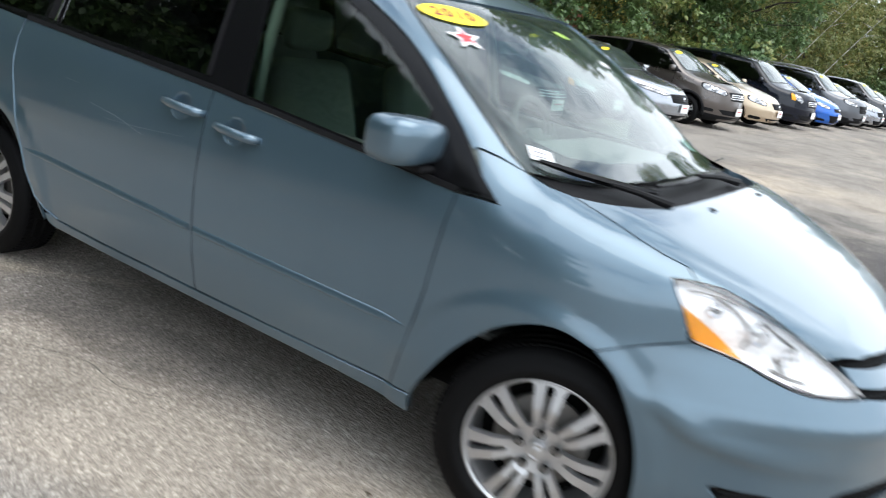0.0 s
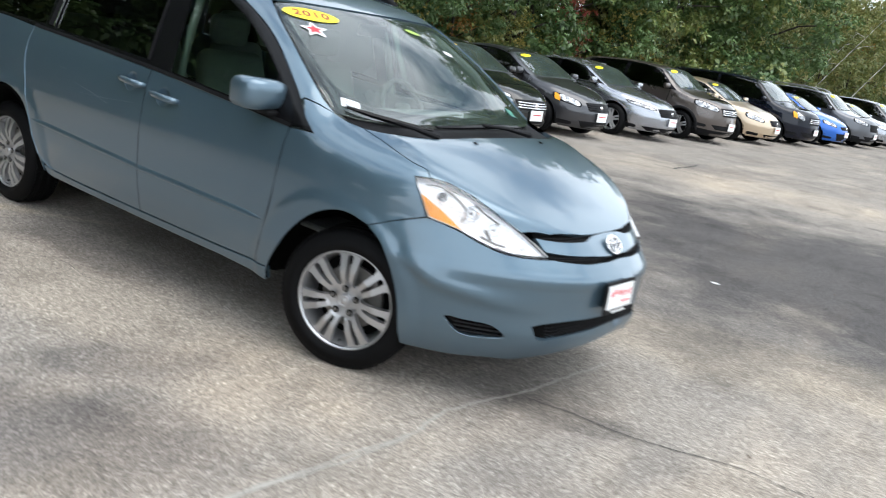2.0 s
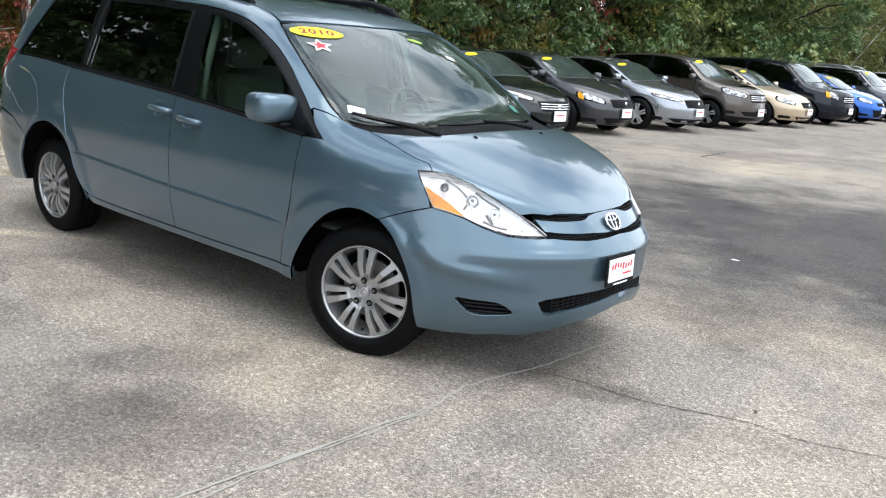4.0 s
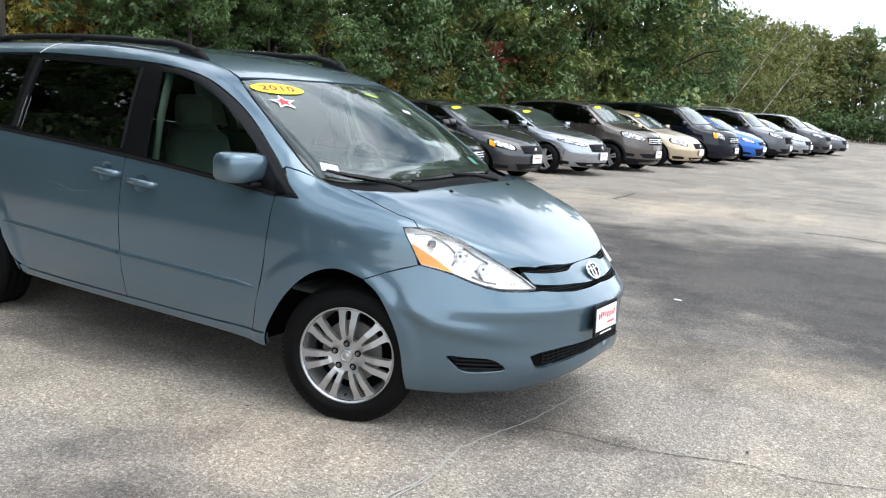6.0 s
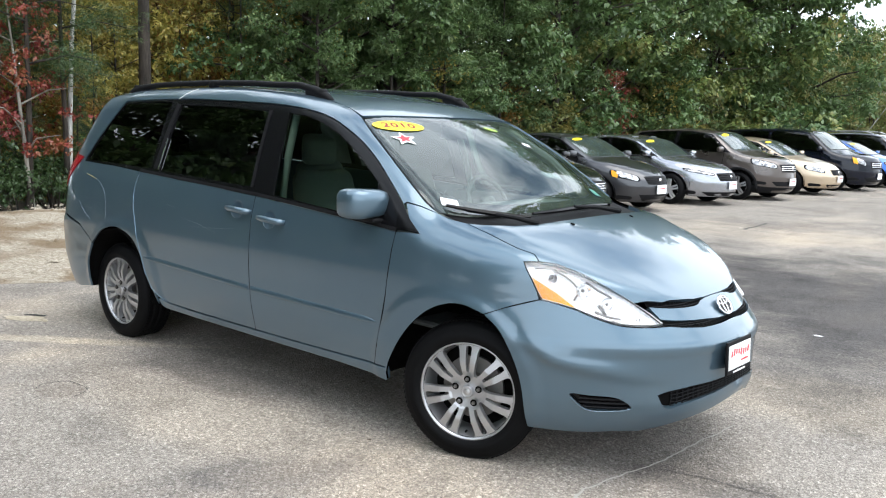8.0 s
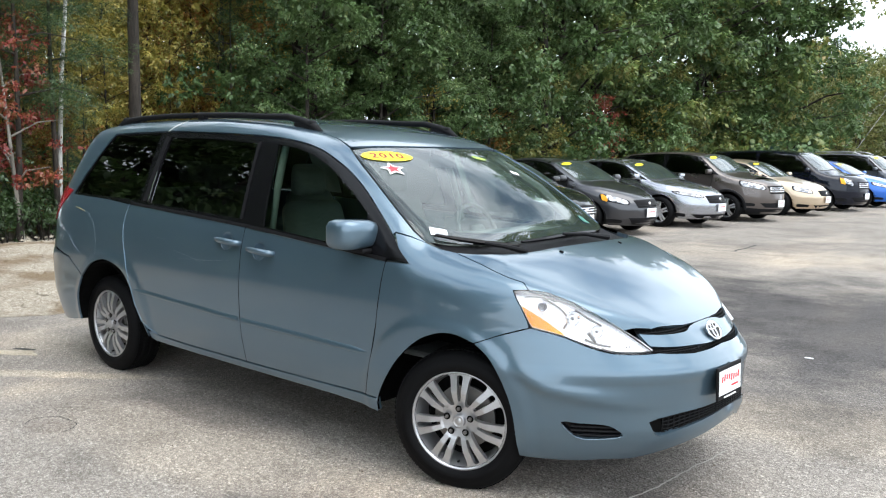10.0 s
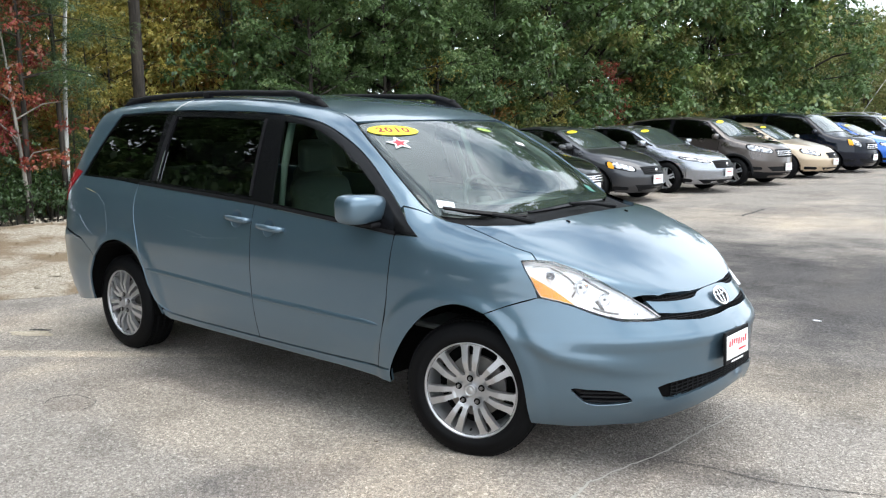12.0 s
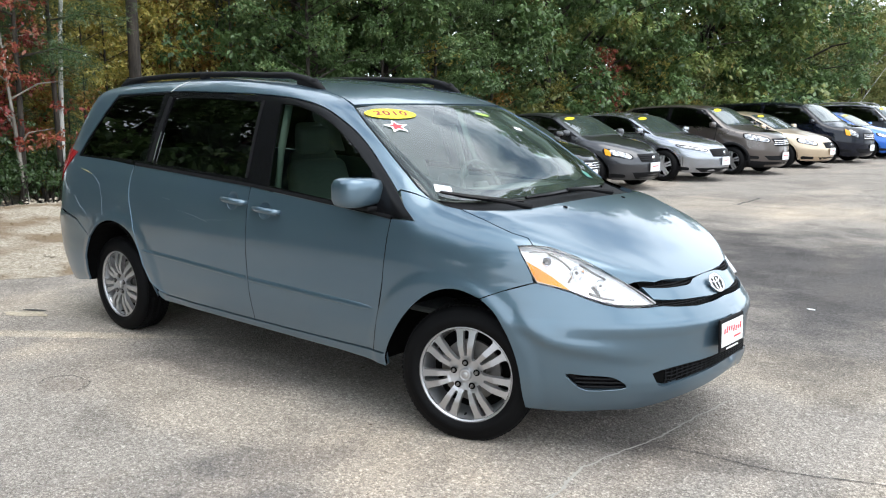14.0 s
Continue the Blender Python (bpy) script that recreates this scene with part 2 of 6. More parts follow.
ASPHALT = asphalt()
SEAM_PALE = plain("pale_seam", (0.36, 0.34, 0.305), 0.95, grain=0.004, scale=150)
SAND = gravel_mat("sandy_hole", (0.38, 0.315, 0.22), (0.56, 0.475, 0.35), (0.70, 0.62, 0.50))
SEAM_DARK = plain("dark_crack", (0.05, 0.048, 0.045), 0.95, grain=0.004, scale=150)
GRAVEL = gravel_mat("gravel", (0.17, 0.135, 0.095), (0.38, 0.325, 0.245), (0.66, 0.59, 0.49), (0.20, 0.14, 0.08))
LITTER = gravel_mat("leaf_litter", (0.03, 0.022, 0.014), (0.10, 0.06, 0.03), (0.16, 0.10, 0.05))
BLUE = paint("blue_grey_paint", (0.093, 0.149, 0.195), 0.62, 0.31)
BLACK_PLASTIC = plain("black_plastic", (0.009, 0.009, 0.010), 0.6, grain=0.0006, scale=300, Specular_IOR_Level=0.12)
BLACK_GLOSS = plain("gloss_black_trim", (0.005, 0.005, 0.006), 0.22, Specular_IOR_Level=0.2)
RUBBER = plain("tyre_rubber", (0.0045, 0.0045, 0.005), 0.6, grain=0.001, scale=120, Specular_IOR_Level=0.10)
# near-black: the shade of hollows, gaps and undersides is put into the colour
DARK = plain("shade_black", (0.003, 0.003, 0.003), 0.9, Specular_IOR_Level=0.1)
SILVER = plain("silver_wheel", (0.46, 0.46, 0.47), 0.34, 0.75, scale=8)
CHROME = plain("chrome", (0.86, 0.86, 0.88), 0.07, 1.0)
REFLECTOR = plain("reflector", (0.95, 0.96, 0.97), 0.28, 0.12)
STEEL = plain("brake_steel", (0.22, 0.21, 0.20), 0.45, 0.8)
AMBER = plain("amber_lens", (1.0, 0.40, 0.025), 0.24, Specular_IOR_Level=0.3)
RED_LENS = plain("red_lens", (0.25, 0.005, 0.010), 0.25, Specular_IOR_Level=0.25)
WHITE_LENS = plain("white_lens", (0.75, 0.75, 0.76), 0.15)
CLEAR = pane("clear_plastic", (0.97, 0.97, 0.98))
SCREEN = pane("windscreen_glass", (0.62, 0.76, 0.71), 1.0, 0.0, 1.58, 0.040)
SIDE_GLASS = pane("side_glass", (0.36, 0.45, 0.41), 1.0, 0.0, 1.5)
PRIVACY = pane("privacy_glass", (0.085, 0.097, 0.097), 1.0, 0.012, 1.55)
LEATHER = plain("grey_leather", (0.20, 0.235, 0.21), 0.5, grain=0.002, scale=90)
DASH = plain("grey_dashboard", (0.22, 0.24, 0.235), 0.6, grain=0.001, scale=150)
LINING = plain("pale_pillar_lining", (0.32, 0.40, 0.355), 0.7)
CABIN = plain("cabin_lining", (0.10, 0.11, 0.105), 0.85)
PLATE_WHITE = plain("plate_white", (0.82, 0.82, 0.82), 0.35)
PRINT_RED = plain("print_red", (0.62, 0.03, 0.04), 0.5)
DIGIT_RED = plain("digit_red", (0.24, 0.02, 0.008), 0.5)
PRINT_DARK = plain("print_dark", (0.03, 0.03, 0.05), 0.5)
PRINT_YELLOW = plain("print_yellow", (0.92, 0.70, 0.01), 0.45)
SCRATCH = plain("bare_scratch", (0.26, 0.31, 0.36), 0.45)
OCHRE = plain("ochre_streak", (0.36, 0.30, 0.12), 0.6)
PRINT_GREEN = plain("print_green", (0.30, 0.48, 0.06), 0.45)
PRINT_TEAL = plain("print_teal", (0.03, 0.20, 0.14), 0.45)

# ---------- mesh helpers ----------
def thing(name, label, category, group="", kind="", at=None):
    ob = tagged(new(name), label, category, group, kind)
    if at is not None:
        ob.matrix_world = at
    return ob


def mesh_of(name, verts, faces, mat, smooth=True, normals=None):
    me = bpy.data.meshes.new(name)
    me.from_pydata([tuple(v) for v in verts], [], [tuple(f) for f in faces])
    me.materials.append(mat)
    me.polygons.foreach_set("use_smooth", [smooth] * len(me.polygons))
    if normals is not None:
        me.normals_split_custom_set_from_vertices([tuple(n) for n in normals])
    me.update()
    return me


def add(name, me, parent=None, label="", at=None):
    ob = new(name, me)
    if parent is not None:
        ob.parent = parent
    if at is not None:
        ob.matrix_basis = at
    return tagged(ob, label) if label else ob


def part(name, bm, mat, parent, label="", at=None, smooth=False):
    me = bpy.data.meshes.new(name)
    bm.to_mesh(me)
    bm.free()
    me.materials.append(mat)
    me.polygons.foreach_set("use_smooth", [smooth] * len(me.polygons))
    return add(name, me, parent, label, at)


def rbox(sx, sy, sz, r=0.02, seg=3, taper=1.0):
    """A box with rounded edges, its middle at the origin; taper narrows the top."""
    bm = bmesh.new()
    bmesh.ops.create_cube(bm, size=1)
    for v in bm.verts:
        k = taper if v.co.z > 0 else 1
        v.co = Vector((v.co.x * sx * k, v.co.y * sy * k, v.co.z * sz))
    if r > 0:
        bmesh.ops.bevel(bm, geom=list(bm.edges), offset=min(r, 0.49 * min(sx, sy, sz)), segments=seg, affect="EDGES", profile=0.5)
    return bm


def blob(a, b, c, p, n=28):
    """A superellipsoid: between a ball (p = 2) and a box."""
    bm = bmesh.new()
    bmesh.ops.create_uvsphere(bm, u_segments=n, v_segments=n // 2, radius=1)
    for v in bm.verts:
        k = (abs(v.co.x) ** p + abs(v.co.y) ** p + abs(v.co.z) ** p) ** (-1 / p)
        v.co = Vector((v.co.x * k * a, v.co.y * k * b, v.co.z * k * c))
    return bm


def moved(bm, m):
    bmesh.ops.transform(bm, matrix=m, verts=bm.verts)
    return bm


def joined(*bms):
    out = bmesh.new()
    for b in bms:
        me = bpy.data.meshes.new("t")
        b.to_mesh(me)
        b.free()
        out.from_mesh(me)
        bpy.data.meshes.remove(me)
    return out


def lathe(profile, n=64, axis_y=True):
    """Turns (radius, offset) points round the y axis."""
    verts, faces, k = [], [], len(profile)
    for i in range(n):
        a = 2 * math.pi * i / n
        for r, o in profile:
            verts.append((r * math.cos(a), o, r * math.sin(a)))
    for i in range(n):
        j = (i + 1) % n
        for q in range(k - 1):
            faces.append((i * k + q, j * k + q, j * k + q + 1, i * k + q + 1))
    bm = bmesh.new()
    vs = [bm.verts.new(v) for v in verts]
    for f in faces:
        bm.faces.new([vs[i] for i in f])
    bmesh.ops.remove_doubles(bm, verts=bm.verts, dist=1e-5)
    bmesh.ops.recalc_face_normals(bm, faces=bm.faces)
    return bm


def tube(points, radii, n=8, cap=True):
    """A tapered round bar along points."""
    pts = [Vector(p) for p in points]
    if not hasattr(radii, "__len__"):
        radii = [radii] * len(pts)
    bm = bmesh.new()
    rings, up = [], Vector((0, 0, 1))
    for i, p in enumerate(pts):
        d = (pts[min(i + 1, len(pts) - 1)] - pts[max(i - 1, 0)]).normalized()
        s = d.cross(up if abs(d.z) < 0.95 else Vector((1, 0, 0))).normalized()
        u = s.cross(d)
        rings.append([bm.verts.new(p + radii[i] * (math.cos(a) * s + math.sin(a) * u)) for a in (2 * math.pi * k / n for k in range(n))])
    for a, b in zip(rings, rings[1:]):
        for k in range(n):
            bm.faces.new((a[k], a[(k + 1) % n], b[(k + 1) % n], b[k]))
    if cap:
        bm.faces.new(rings[0])
        bm.faces.new(rings[-1])
    bmesh.ops.recalc_face_normals(bm, faces=bm.faces)
    return bm


def inside(p, poly):
    """Which 2D points lie in a polygon (even-odd)."""
    p, poly = np.asarray(p), np.asarray(poly)
    a, b = poly, np.roll(poly, -1, 0)
    c = (a[None, :, 1] > p[:, None, 1]) != (b[None, :, 1] > p[:, None, 1])
    t = (p[:, None, 1] - a[None, :, 1]) / np.where(b[:, 1] == a[:, 1], 1e-12, b[:, 1] - a[:, 1])[None]
    return (np.sum(c & (p[:, None, 0] < a[None, :, 0] + t * (b - a)[None, :, 0]), 1) % 2) == 1


def densify(poly, step):
    out = []
    for a, b in zip(poly, np.roll(poly, -1, 0)):
        n = max(1, int(np.ceil(np.linalg.norm(b - a) / step)))
        out += [a + (b - a) * i / n for i in range(n)]
    return np.array(out)


def offset(poly, d):
    """Moves a closed outline inwards by d."""
    area = 0.5 * np.sum(poly[:, 0] * np.roll(poly[:, 1], -1) - np.roll(poly[:, 0], -1) * poly[:, 1])
    e = np.roll(poly, -1, 0) - poly
    n = np.stack([-e[:, 1], e[:, 0]], 1) / (np.linalg.norm(e, axis=1, keepdims=True) + 1e-12) * np.sign(area)
    m = n + np.roll(n, 1, 0)
    m /= np.maximum(np.sum(m * m, 1, keepdims=True), 0.5)
    return poly + 2 * d * m


def rounded(pts, k=6):
    """A closed smooth line through a few points (Catmull-Rom)."""
    p = np.asarray(pts, float)
    out = []
    for i in range(len(p)):
        a, b, c, d = p[i - 1], p[i], p[(i + 1) % len(p)], p[(i + 2) % len(p)]
        for s in (j / k for j in range(k)):
            out.append(0.5 * (2 * b + (c - a) * s + (2 * a - 5 * b + 4 * c - d) * s * s + (3 * b - a - 3 * c + d) * s ** 3))
    return np.array(out)


def run(*pts, k=5):
    """An open smooth line through a few points."""
    p = np.asarray(pts, float)
    if len(p) < 3:
        return [tuple(v) for v in p]
    q = np.vstack([2 * p[0] - p[1], p, 2 * p[-1] - p[-2]])
    out = []
    for i in range(1, len(q) - 2):
        a, b, c, d = q[i - 1], q[i], q[i + 1], q[i + 2]
        for s in (j / k for j in range(k)):
            out.append(tuple(0.5 * (2 * b + (c - a) * s + (2 * a - 5 * b + 4 * c - d) * s * s + (3 * b - a - 3 * c + d) * s ** 3)))
    return out + [tuple(p[-1])]


def fill(outline, step, holes=()):
    """Triangles for a flat outline with holes and a grid inside: points, faces, how many lie on each border."""
    from mathutils.geometry import delaunay_2d_cdt
    loops = [densify(outline, step)] + [densify(h, step) for h in holes]
    lo, hi = loops[0].min(0), loops[0].max(0)
    gx, gy = np.meshgrid(np.arange(lo[0] + step * 0.37, hi[0], step), np.arange(lo[1] + step * 0.41, hi[1], step))
    gx = gx + (np.arange(gx.shape[0]) % 2)[:, None] * step * 0.5
    g = np.stack([gx.ravel(), gy.ravel()], 1)
    border = np.vstack(loops)
    if len(g):
        ok = inside(g, loops[0])
        for h in loops[1:]:
            ok &= ~inside(g, h)
        g = g[ok]
    if len(g):
        near = np.array([np.min(np.sum((border - q) ** 2, 1)) for q in g])
        g = g[near > (0.45 * step) ** 2]
    pts = np.vstack([border, g]) if len(g) else border
    edges, start = [], 0
    for lp in loops:
        edges += [(start + i, start + (i + 1) % len(lp)) for i in range(len(lp))]
        start += len(lp)
    v, _, f, ov, _, _ = delaunay_2d_cdt([Vector(q) for q in pts], edges, [], 0, 1e-7)
    v = np.array([tuple(q) for q in v])
    f = np.array([tuple(q) for q in f])
    mid = v[f].mean(1)
    ok = inside(mid, loops[0])
    for h in loops[1:]:
        ok &= ~inside(mid, h)
    index = {}
    for i, src in enumerate(ov):
        for q in src:
            index[q] = i
    rings, start = [], 0
    for lp in loops:
        rings.append([index[start + i] for i in range(len(lp))])
        start += len(lp)
    return v, f[ok], rings
# ---------- car skins: each is the zero level of a smooth function ----------
def curve(*pts):
    """A smooth monotone curve through (a, b) points; vectorised."""
    xs, ys = np.array([p[0] for p in pts], float), np.array([p[1] for p in pts], float)
    if xs[0] > xs[-1]:
        xs, ys = xs[::-1], ys[::-1]
    d = np.diff(ys) / np.diff(xs)
    m = np.r_[d[0], np.where(d[1:] * d[:-1] > 0, 2 * d[1:] * d[:-1] / (d[1:] + d[:-1] + 1e-12 * np.sign(d[1:] + d[:-1])), 0), d[-1]]

    def at(v):
        v = np.clip(np.asarray(v, float), xs[0], xs[-1])
        i = np.clip(np.searchsorted(xs, v) - 1, 0, len(d) - 1)
        h = xs[i + 1] - xs[i]
        s = (v - xs[i]) / h
        return (ys[i] * (1 + 2 * s) * (1 - s) ** 2 + m[i] * h * s * (1 - s) ** 2
                + ys[i + 1] * s * s * (3 - 2 * s) + m[i + 1] * h * s * s * (s - 1))
    return at


class Skin:
    """A car's outer form: width by height, plan rounded at nose and tail, top line; positive outside."""

    def __init__(self, width, nose, tail, top, nose_from, tail_from, nose_power=2.0, tail_power=2.6, crown=0.06, bow=0.12,
                 round_front=0.16, round_roof=0.11, cowl=-0.1, ridge=None, form=None, edge=None):
        self.width, self.nose, self.tail, self.top = width, nose, tail, top
        self.a, self.b, self.p, self.q = nose_from, tail_from, nose_power, tail_power
        self.crown, self.bow, self.rf, self.rr, self.cowl, self.ridge, self.form, self.edge = crown, bow, round_front, round_roof, cowl, ridge, form, edge

    def side(self, x, z):
        w = self.width(z)
        if self.ridge:
            w = w + self.ridge(x, z)
        u = np.clip((x - self.a) / (self.nose(z) - self.a), 0, None)
        v = np.clip((self.b - x) / (self.b - self.tail(z)), 0, None)
        nose = np.where(u < 1, np.abs(1 - np.minimum(u, 1) ** self.p) ** (1 / self.p), 1 - u)
        tail = np.where(v < 1, np.abs(1 - np.minimum(v, 1) ** self.q) ** (1 / self.q), 1 - v)
        return w * np.minimum(nose, tail)

    def roof(self, x, y):
        y2 = y * y
        g = np.clip((self.cowl - x) / 0.5, 0, 1)
        z = self.top(x + self.bow * y2 * np.clip(1 - (self.cowl - x - 0.6) / 0.8, 0, 1)) - self.crown * (0.95 + 0.05 * g) * y2 / 0.8
        return z + self.form(x, y) if self.form else z

    def __call__(self, p):
        x, y, z = p[..., 0], np.abs(p[..., 1]), p[..., 2]
        a, b = y - self.side(x, z), z - self.roof(x, y)
        r = self.edge(x) if self.edge else self.rr + (self.rf - self.rr) * np.clip((x - self.cowl + 0.3) / 0.5, 0, 1)
        return np.maximum(a, b) + np.maximum(r - np.abs(a - b), 0) ** 2 / (4 * r)

    def cast(self, origin, way, far=3.0, level=0.0):
        """Where rays from inside leave the skin (bisection)."""
        origin, way = np.asarray(origin, float), np.asarray(way, float)
        lo, hi = np.zeros(way.shape[:-1]), np.full(way.shape[:-1], far)
        for _ in range(34):
            mid = (lo + hi) / 2
            out = self(origin + way * mid[..., None]) > level
            hi, lo = np.where(out, mid, hi), np.where(out, lo, mid)
        return origin + way * ((lo + hi) / 2)[..., None]

    def normal(self, p, e=0.004):
        g = np.stack([self(p + e * np.eye(3)[k]) - self(p - e * np.eye(3)[k]) for k in range(3)], -1)
        return g / np.linalg.norm(g, axis=-1, keepdims=True)


RIDGE_AT = curve((.2, .70), (.337, .638), (.502, .555), (.657, .520), (.80, .494), (.95, .484), (1.1, .482))


def bumper_ridge(x, z):
    """The soft shelf that runs round the front bumper from the wheel arch."""
    t = z - RIDGE_AT(x)
    return 0.024 * np.clip((x - .34) / .14, 0, 1) * np.clip((1.0 - x) / .3, 0, 1) * np.exp(-(t / np.where(t > 0, .055, .028)) ** 2)


def body_ridge(x, z):
    """The bumper's shelf and the flared lips of the wheel arches."""
    lip = 0
    for cx, cz, r in ((0, .36, .47), (-2.85, .37, .51)):
        t = np.clip((r - np.hypot(x - cx, z - cz)) / .06, 0, 1)
        lip = lip + .010 * t * t * (3 - 2 * t)
    return bumper_ridge(x, z) + lip


HOOD_EDGE = curve((-.2, .775), (0, .780), (.11, .792), (.19, .788), (.33, .742), (.42, .702), (.52, .644), (.617, .585), (.709, .517), (.78, .46), (.9, .38))


def hood_form(x, y):
    """The hood's shoulder: it dips along its outer edge."""
    t = np.clip((y - HOOD_EDGE(x) + .085) / .055, 0, 1)
    return -.010 * t * t * (3 - 2 * t) * np.clip((x + .05) / .15, 0, 1) * np.clip(1 - (x - .25) * 3, .25, 1)


SHOULDER = curve((-4.2, .11), (-.7, .11), (-.35, .15), (-.1, .18), (.15, .17), (.4, .09), (.6, .06), (1.1, .06))


VAN = Skin(
    width=curve((.18, .89), (.24, .925), (.30, .945), (.42, .968), (.55, .982), (.75, .983), (.95, .966), (1.08, .942), (1.2, .905), (1.4, .835), (1.6, .755), (1.8, .66)),
    nose=curve((.18, .88), (.24, .945), (.28, .976), (.33, 1.003), (.375, 1.014), (.42, 1.011), (.48, 1.008), (.54, 1.012), (.575, 1.015), (.605, 1.022), (.625, 1.020), (.66, .994), (.72, .943), (.8, .885), (.97, .86), (1.1, .82), (1.3, .8)),
    tail=curve((.25, -3.87), (.4, -3.99), (.6, -4.06), (.76, -4.07), (.82, -4.02), (.95, -4.02), (1.1, -4.02), (1.2, -3.98), (1.3, -3.90), (1.4, -3.83), (1.5, -3.75), (1.6, -3.67), (1.7, -3.60), (1.8, -3.52)),
    top=curve((1.1, .55), (.95, .70), (.83, .812), (.7, .895), (.45, 1.015), (.2, 1.105), (.02, 1.14), (-.1, 1.175), (-.3, 1.305), (-.6, 1.485), (-.9, 1.625), (-1.1, 1.68), (-1.5, 1.735), (-2.2, 1.77), (-3.0, 1.755), (-3.5, 1.71), (-3.9, 1.62), (-4.2, 1.45)),
    nose_from=-.35, tail_from=-3.35, nose_power=2.2, tail_power=3.2, crown=.055, bow=.06, ridge=body_ridge, form=hood_form, edge=SHOULDER)


# ---------- panels cut from a skin ----------
MIDZ, MIDX = 0.5, -0.4


def solve(skin, p):
    """Completes a point of which one coordinate is None (sides: right-hand)."""
    x, y, z = p
    if y is None:
        return skin.cast(np.array([x, 0, z]), np.array([0, -1.0, 0]))
    if z is None:
        return skin.cast(np.array([x, y, 0.4]), np.array([0, 0, 1.0]))
    if x is None:
        return skin.cast(np.array([MIDX, y, z]), np.array([1.0, 0, 0]))
    return np.array(p, float)


def flat(p, mode):
    x, y, z = p
    return (x, math.atan2(y, z - MIDZ) * 0.95) if mode == "x" else (math.atan2(y, x - MIDX) * 1.15, z)


def lift(skin, uv, mode, level):
    u, v = uv[:, 0], uv[:, 1]
    zero = np.zeros(len(uv))
    if mode == "x":
        a = v / 0.95
        return skin.cast(np.stack([u, zero, zero + MIDZ], 1), np.stack([zero, np.sin(a), np.cos(a)], 1), level=level)
    a = u / 1.15
    return skin.cast(np.stack([zero + MIDX, zero, v], 1), np.stack([np.cos(a), np.sin(a), zero], 1), level=level)


def panel_data(skin, outline, mode="x", level=0.0, depth=0.012, step=0.035, gap=0.0022, holes=(), mirror=False, soft=False):
    """A piece of skin within an outline of points, with its edge turned in by depth: verts, faces, normals."""
    to = lambda line: np.array([flat(solve(skin, p), mode) for p in line])
    poly = offset(to(outline), gap) if gap else to(outline)
    cut = [offset(to(h), -gap) if gap else to(h) for h in holes]
    v, f, rings = fill(poly, step, cut)
    p = lift(skin, v, mode, level)
    n = skin.normal(p)
    c = np.cross(p[f[:, 1]] - p[f[:, 0]], p[f[:, 2]] - p[f[:, 0]])
    flip = np.sum(c * n[f[:, 0]], 1) < 0
    f[flip] = f[flip][:, ::-1]
    verts, norms, faces = [p], [n], [tuple(q) for q in f]
    count = len(p)
    if depth:
        mid = p.mean(0)
        for ring in rings:
            k = len(ring)
            a, na = p[ring], n[ring]
            t = np.roll(a, -1, 0) - np.roll(a, 1, 0)
            s = np.cross(t, na)
            s /= np.linalg.norm(s, axis=1, keepdims=True) + 1e-9
            if (np.sum(s * (a - a.mean(0))) < 0) == (ring is rings[0]):
                s = -s
            verts += [a, a - na * depth]
            norms += [(s + na) * .7071 if soft else s, s]
            for i in range(k):
                j = (i + 1) % k
                faces.append((count + i, count + j, count + k + j, count + k + i))
            c = np.cross(a[1] - a[0], -na[0] * depth)
            if np.dot(c, s[0]) < 0:
                faces[-k:] = [q[::-1] for q in faces[-k:]]
            count += 2 * k
    verts, norms = np.vstack(verts), np.vstack(norms)
    if mirror:
        verts, norms = verts * (1, -1, 1), norms * (1, -1, 1)
        faces = [q[::-1] for q in faces]
    return verts, faces, norms


def panel(name, skin, outline, mat, parent, label="", **how):
    v, f, n = panel_data(skin, outline, **how)
    return add(name, mesh_of(name, v, f, mat, True, n), parent, label)


def pair(name, skin, outline, mat, parents, label="", **how):
    """The same panel on both sides."""
    return [panel(name, skin, outline, mat, q, label, mirror=m, **how) for q, m in zip(parents, (False, True))]


def both(outline, skin=None):
    """A right-hand line from front to back, closed across the middle by its mirror image."""
    outline = [tuple(solve(skin or VAN, p)) if p[1] is None else p for p in outline]
    return list(outline) + [(x, -y, z) for x, y, z in reversed(outline) if abs(y) > 1e-6]


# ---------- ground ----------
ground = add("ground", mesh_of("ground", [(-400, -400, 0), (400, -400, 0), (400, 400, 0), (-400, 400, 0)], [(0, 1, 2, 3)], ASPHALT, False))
tagged(ground, "worn pale grey asphalt car park with stains and cracks", "asphalt", kind="structure")


def ribbon(name, line, width, mat, label, z=0.004, ragged=0.5, seed=1):
    """A thin uneven strip lying on the ground along a line."""
    rnd = random.Random(seed)
    pts = np.array(run(*line, k=10))
    d = np.gradient(pts, axis=0)
    n = np.stack([-d[:, 1], d[:, 0]], 1) / np.linalg.norm(d, axis=1, keepdims=True)
    verts, faces = [], []
    wander = 0.0
    for i, (p, q) in enumerate(zip(pts, n)):
        wander = wander * 0.7 + rnd.uniform(-1, 1) * width * 0.8
        a, b = (width * (1 - ragged * rnd.random()) * (0.35 if i in (0, len(pts) - 1) else 1) for _ in range(2))
        for k in (a + wander, -b + wander):
            verts.append((p[0] + q[0] * k, p[1] + q[1] * k, z))
    for i in range(len(pts) - 1):
        faces.append((2 * i, 2 * i + 1, 2 * i + 3, 2 * i + 2))
    return tagged(add(name, mesh_of(name, verts, faces, mat, False), ground), label)


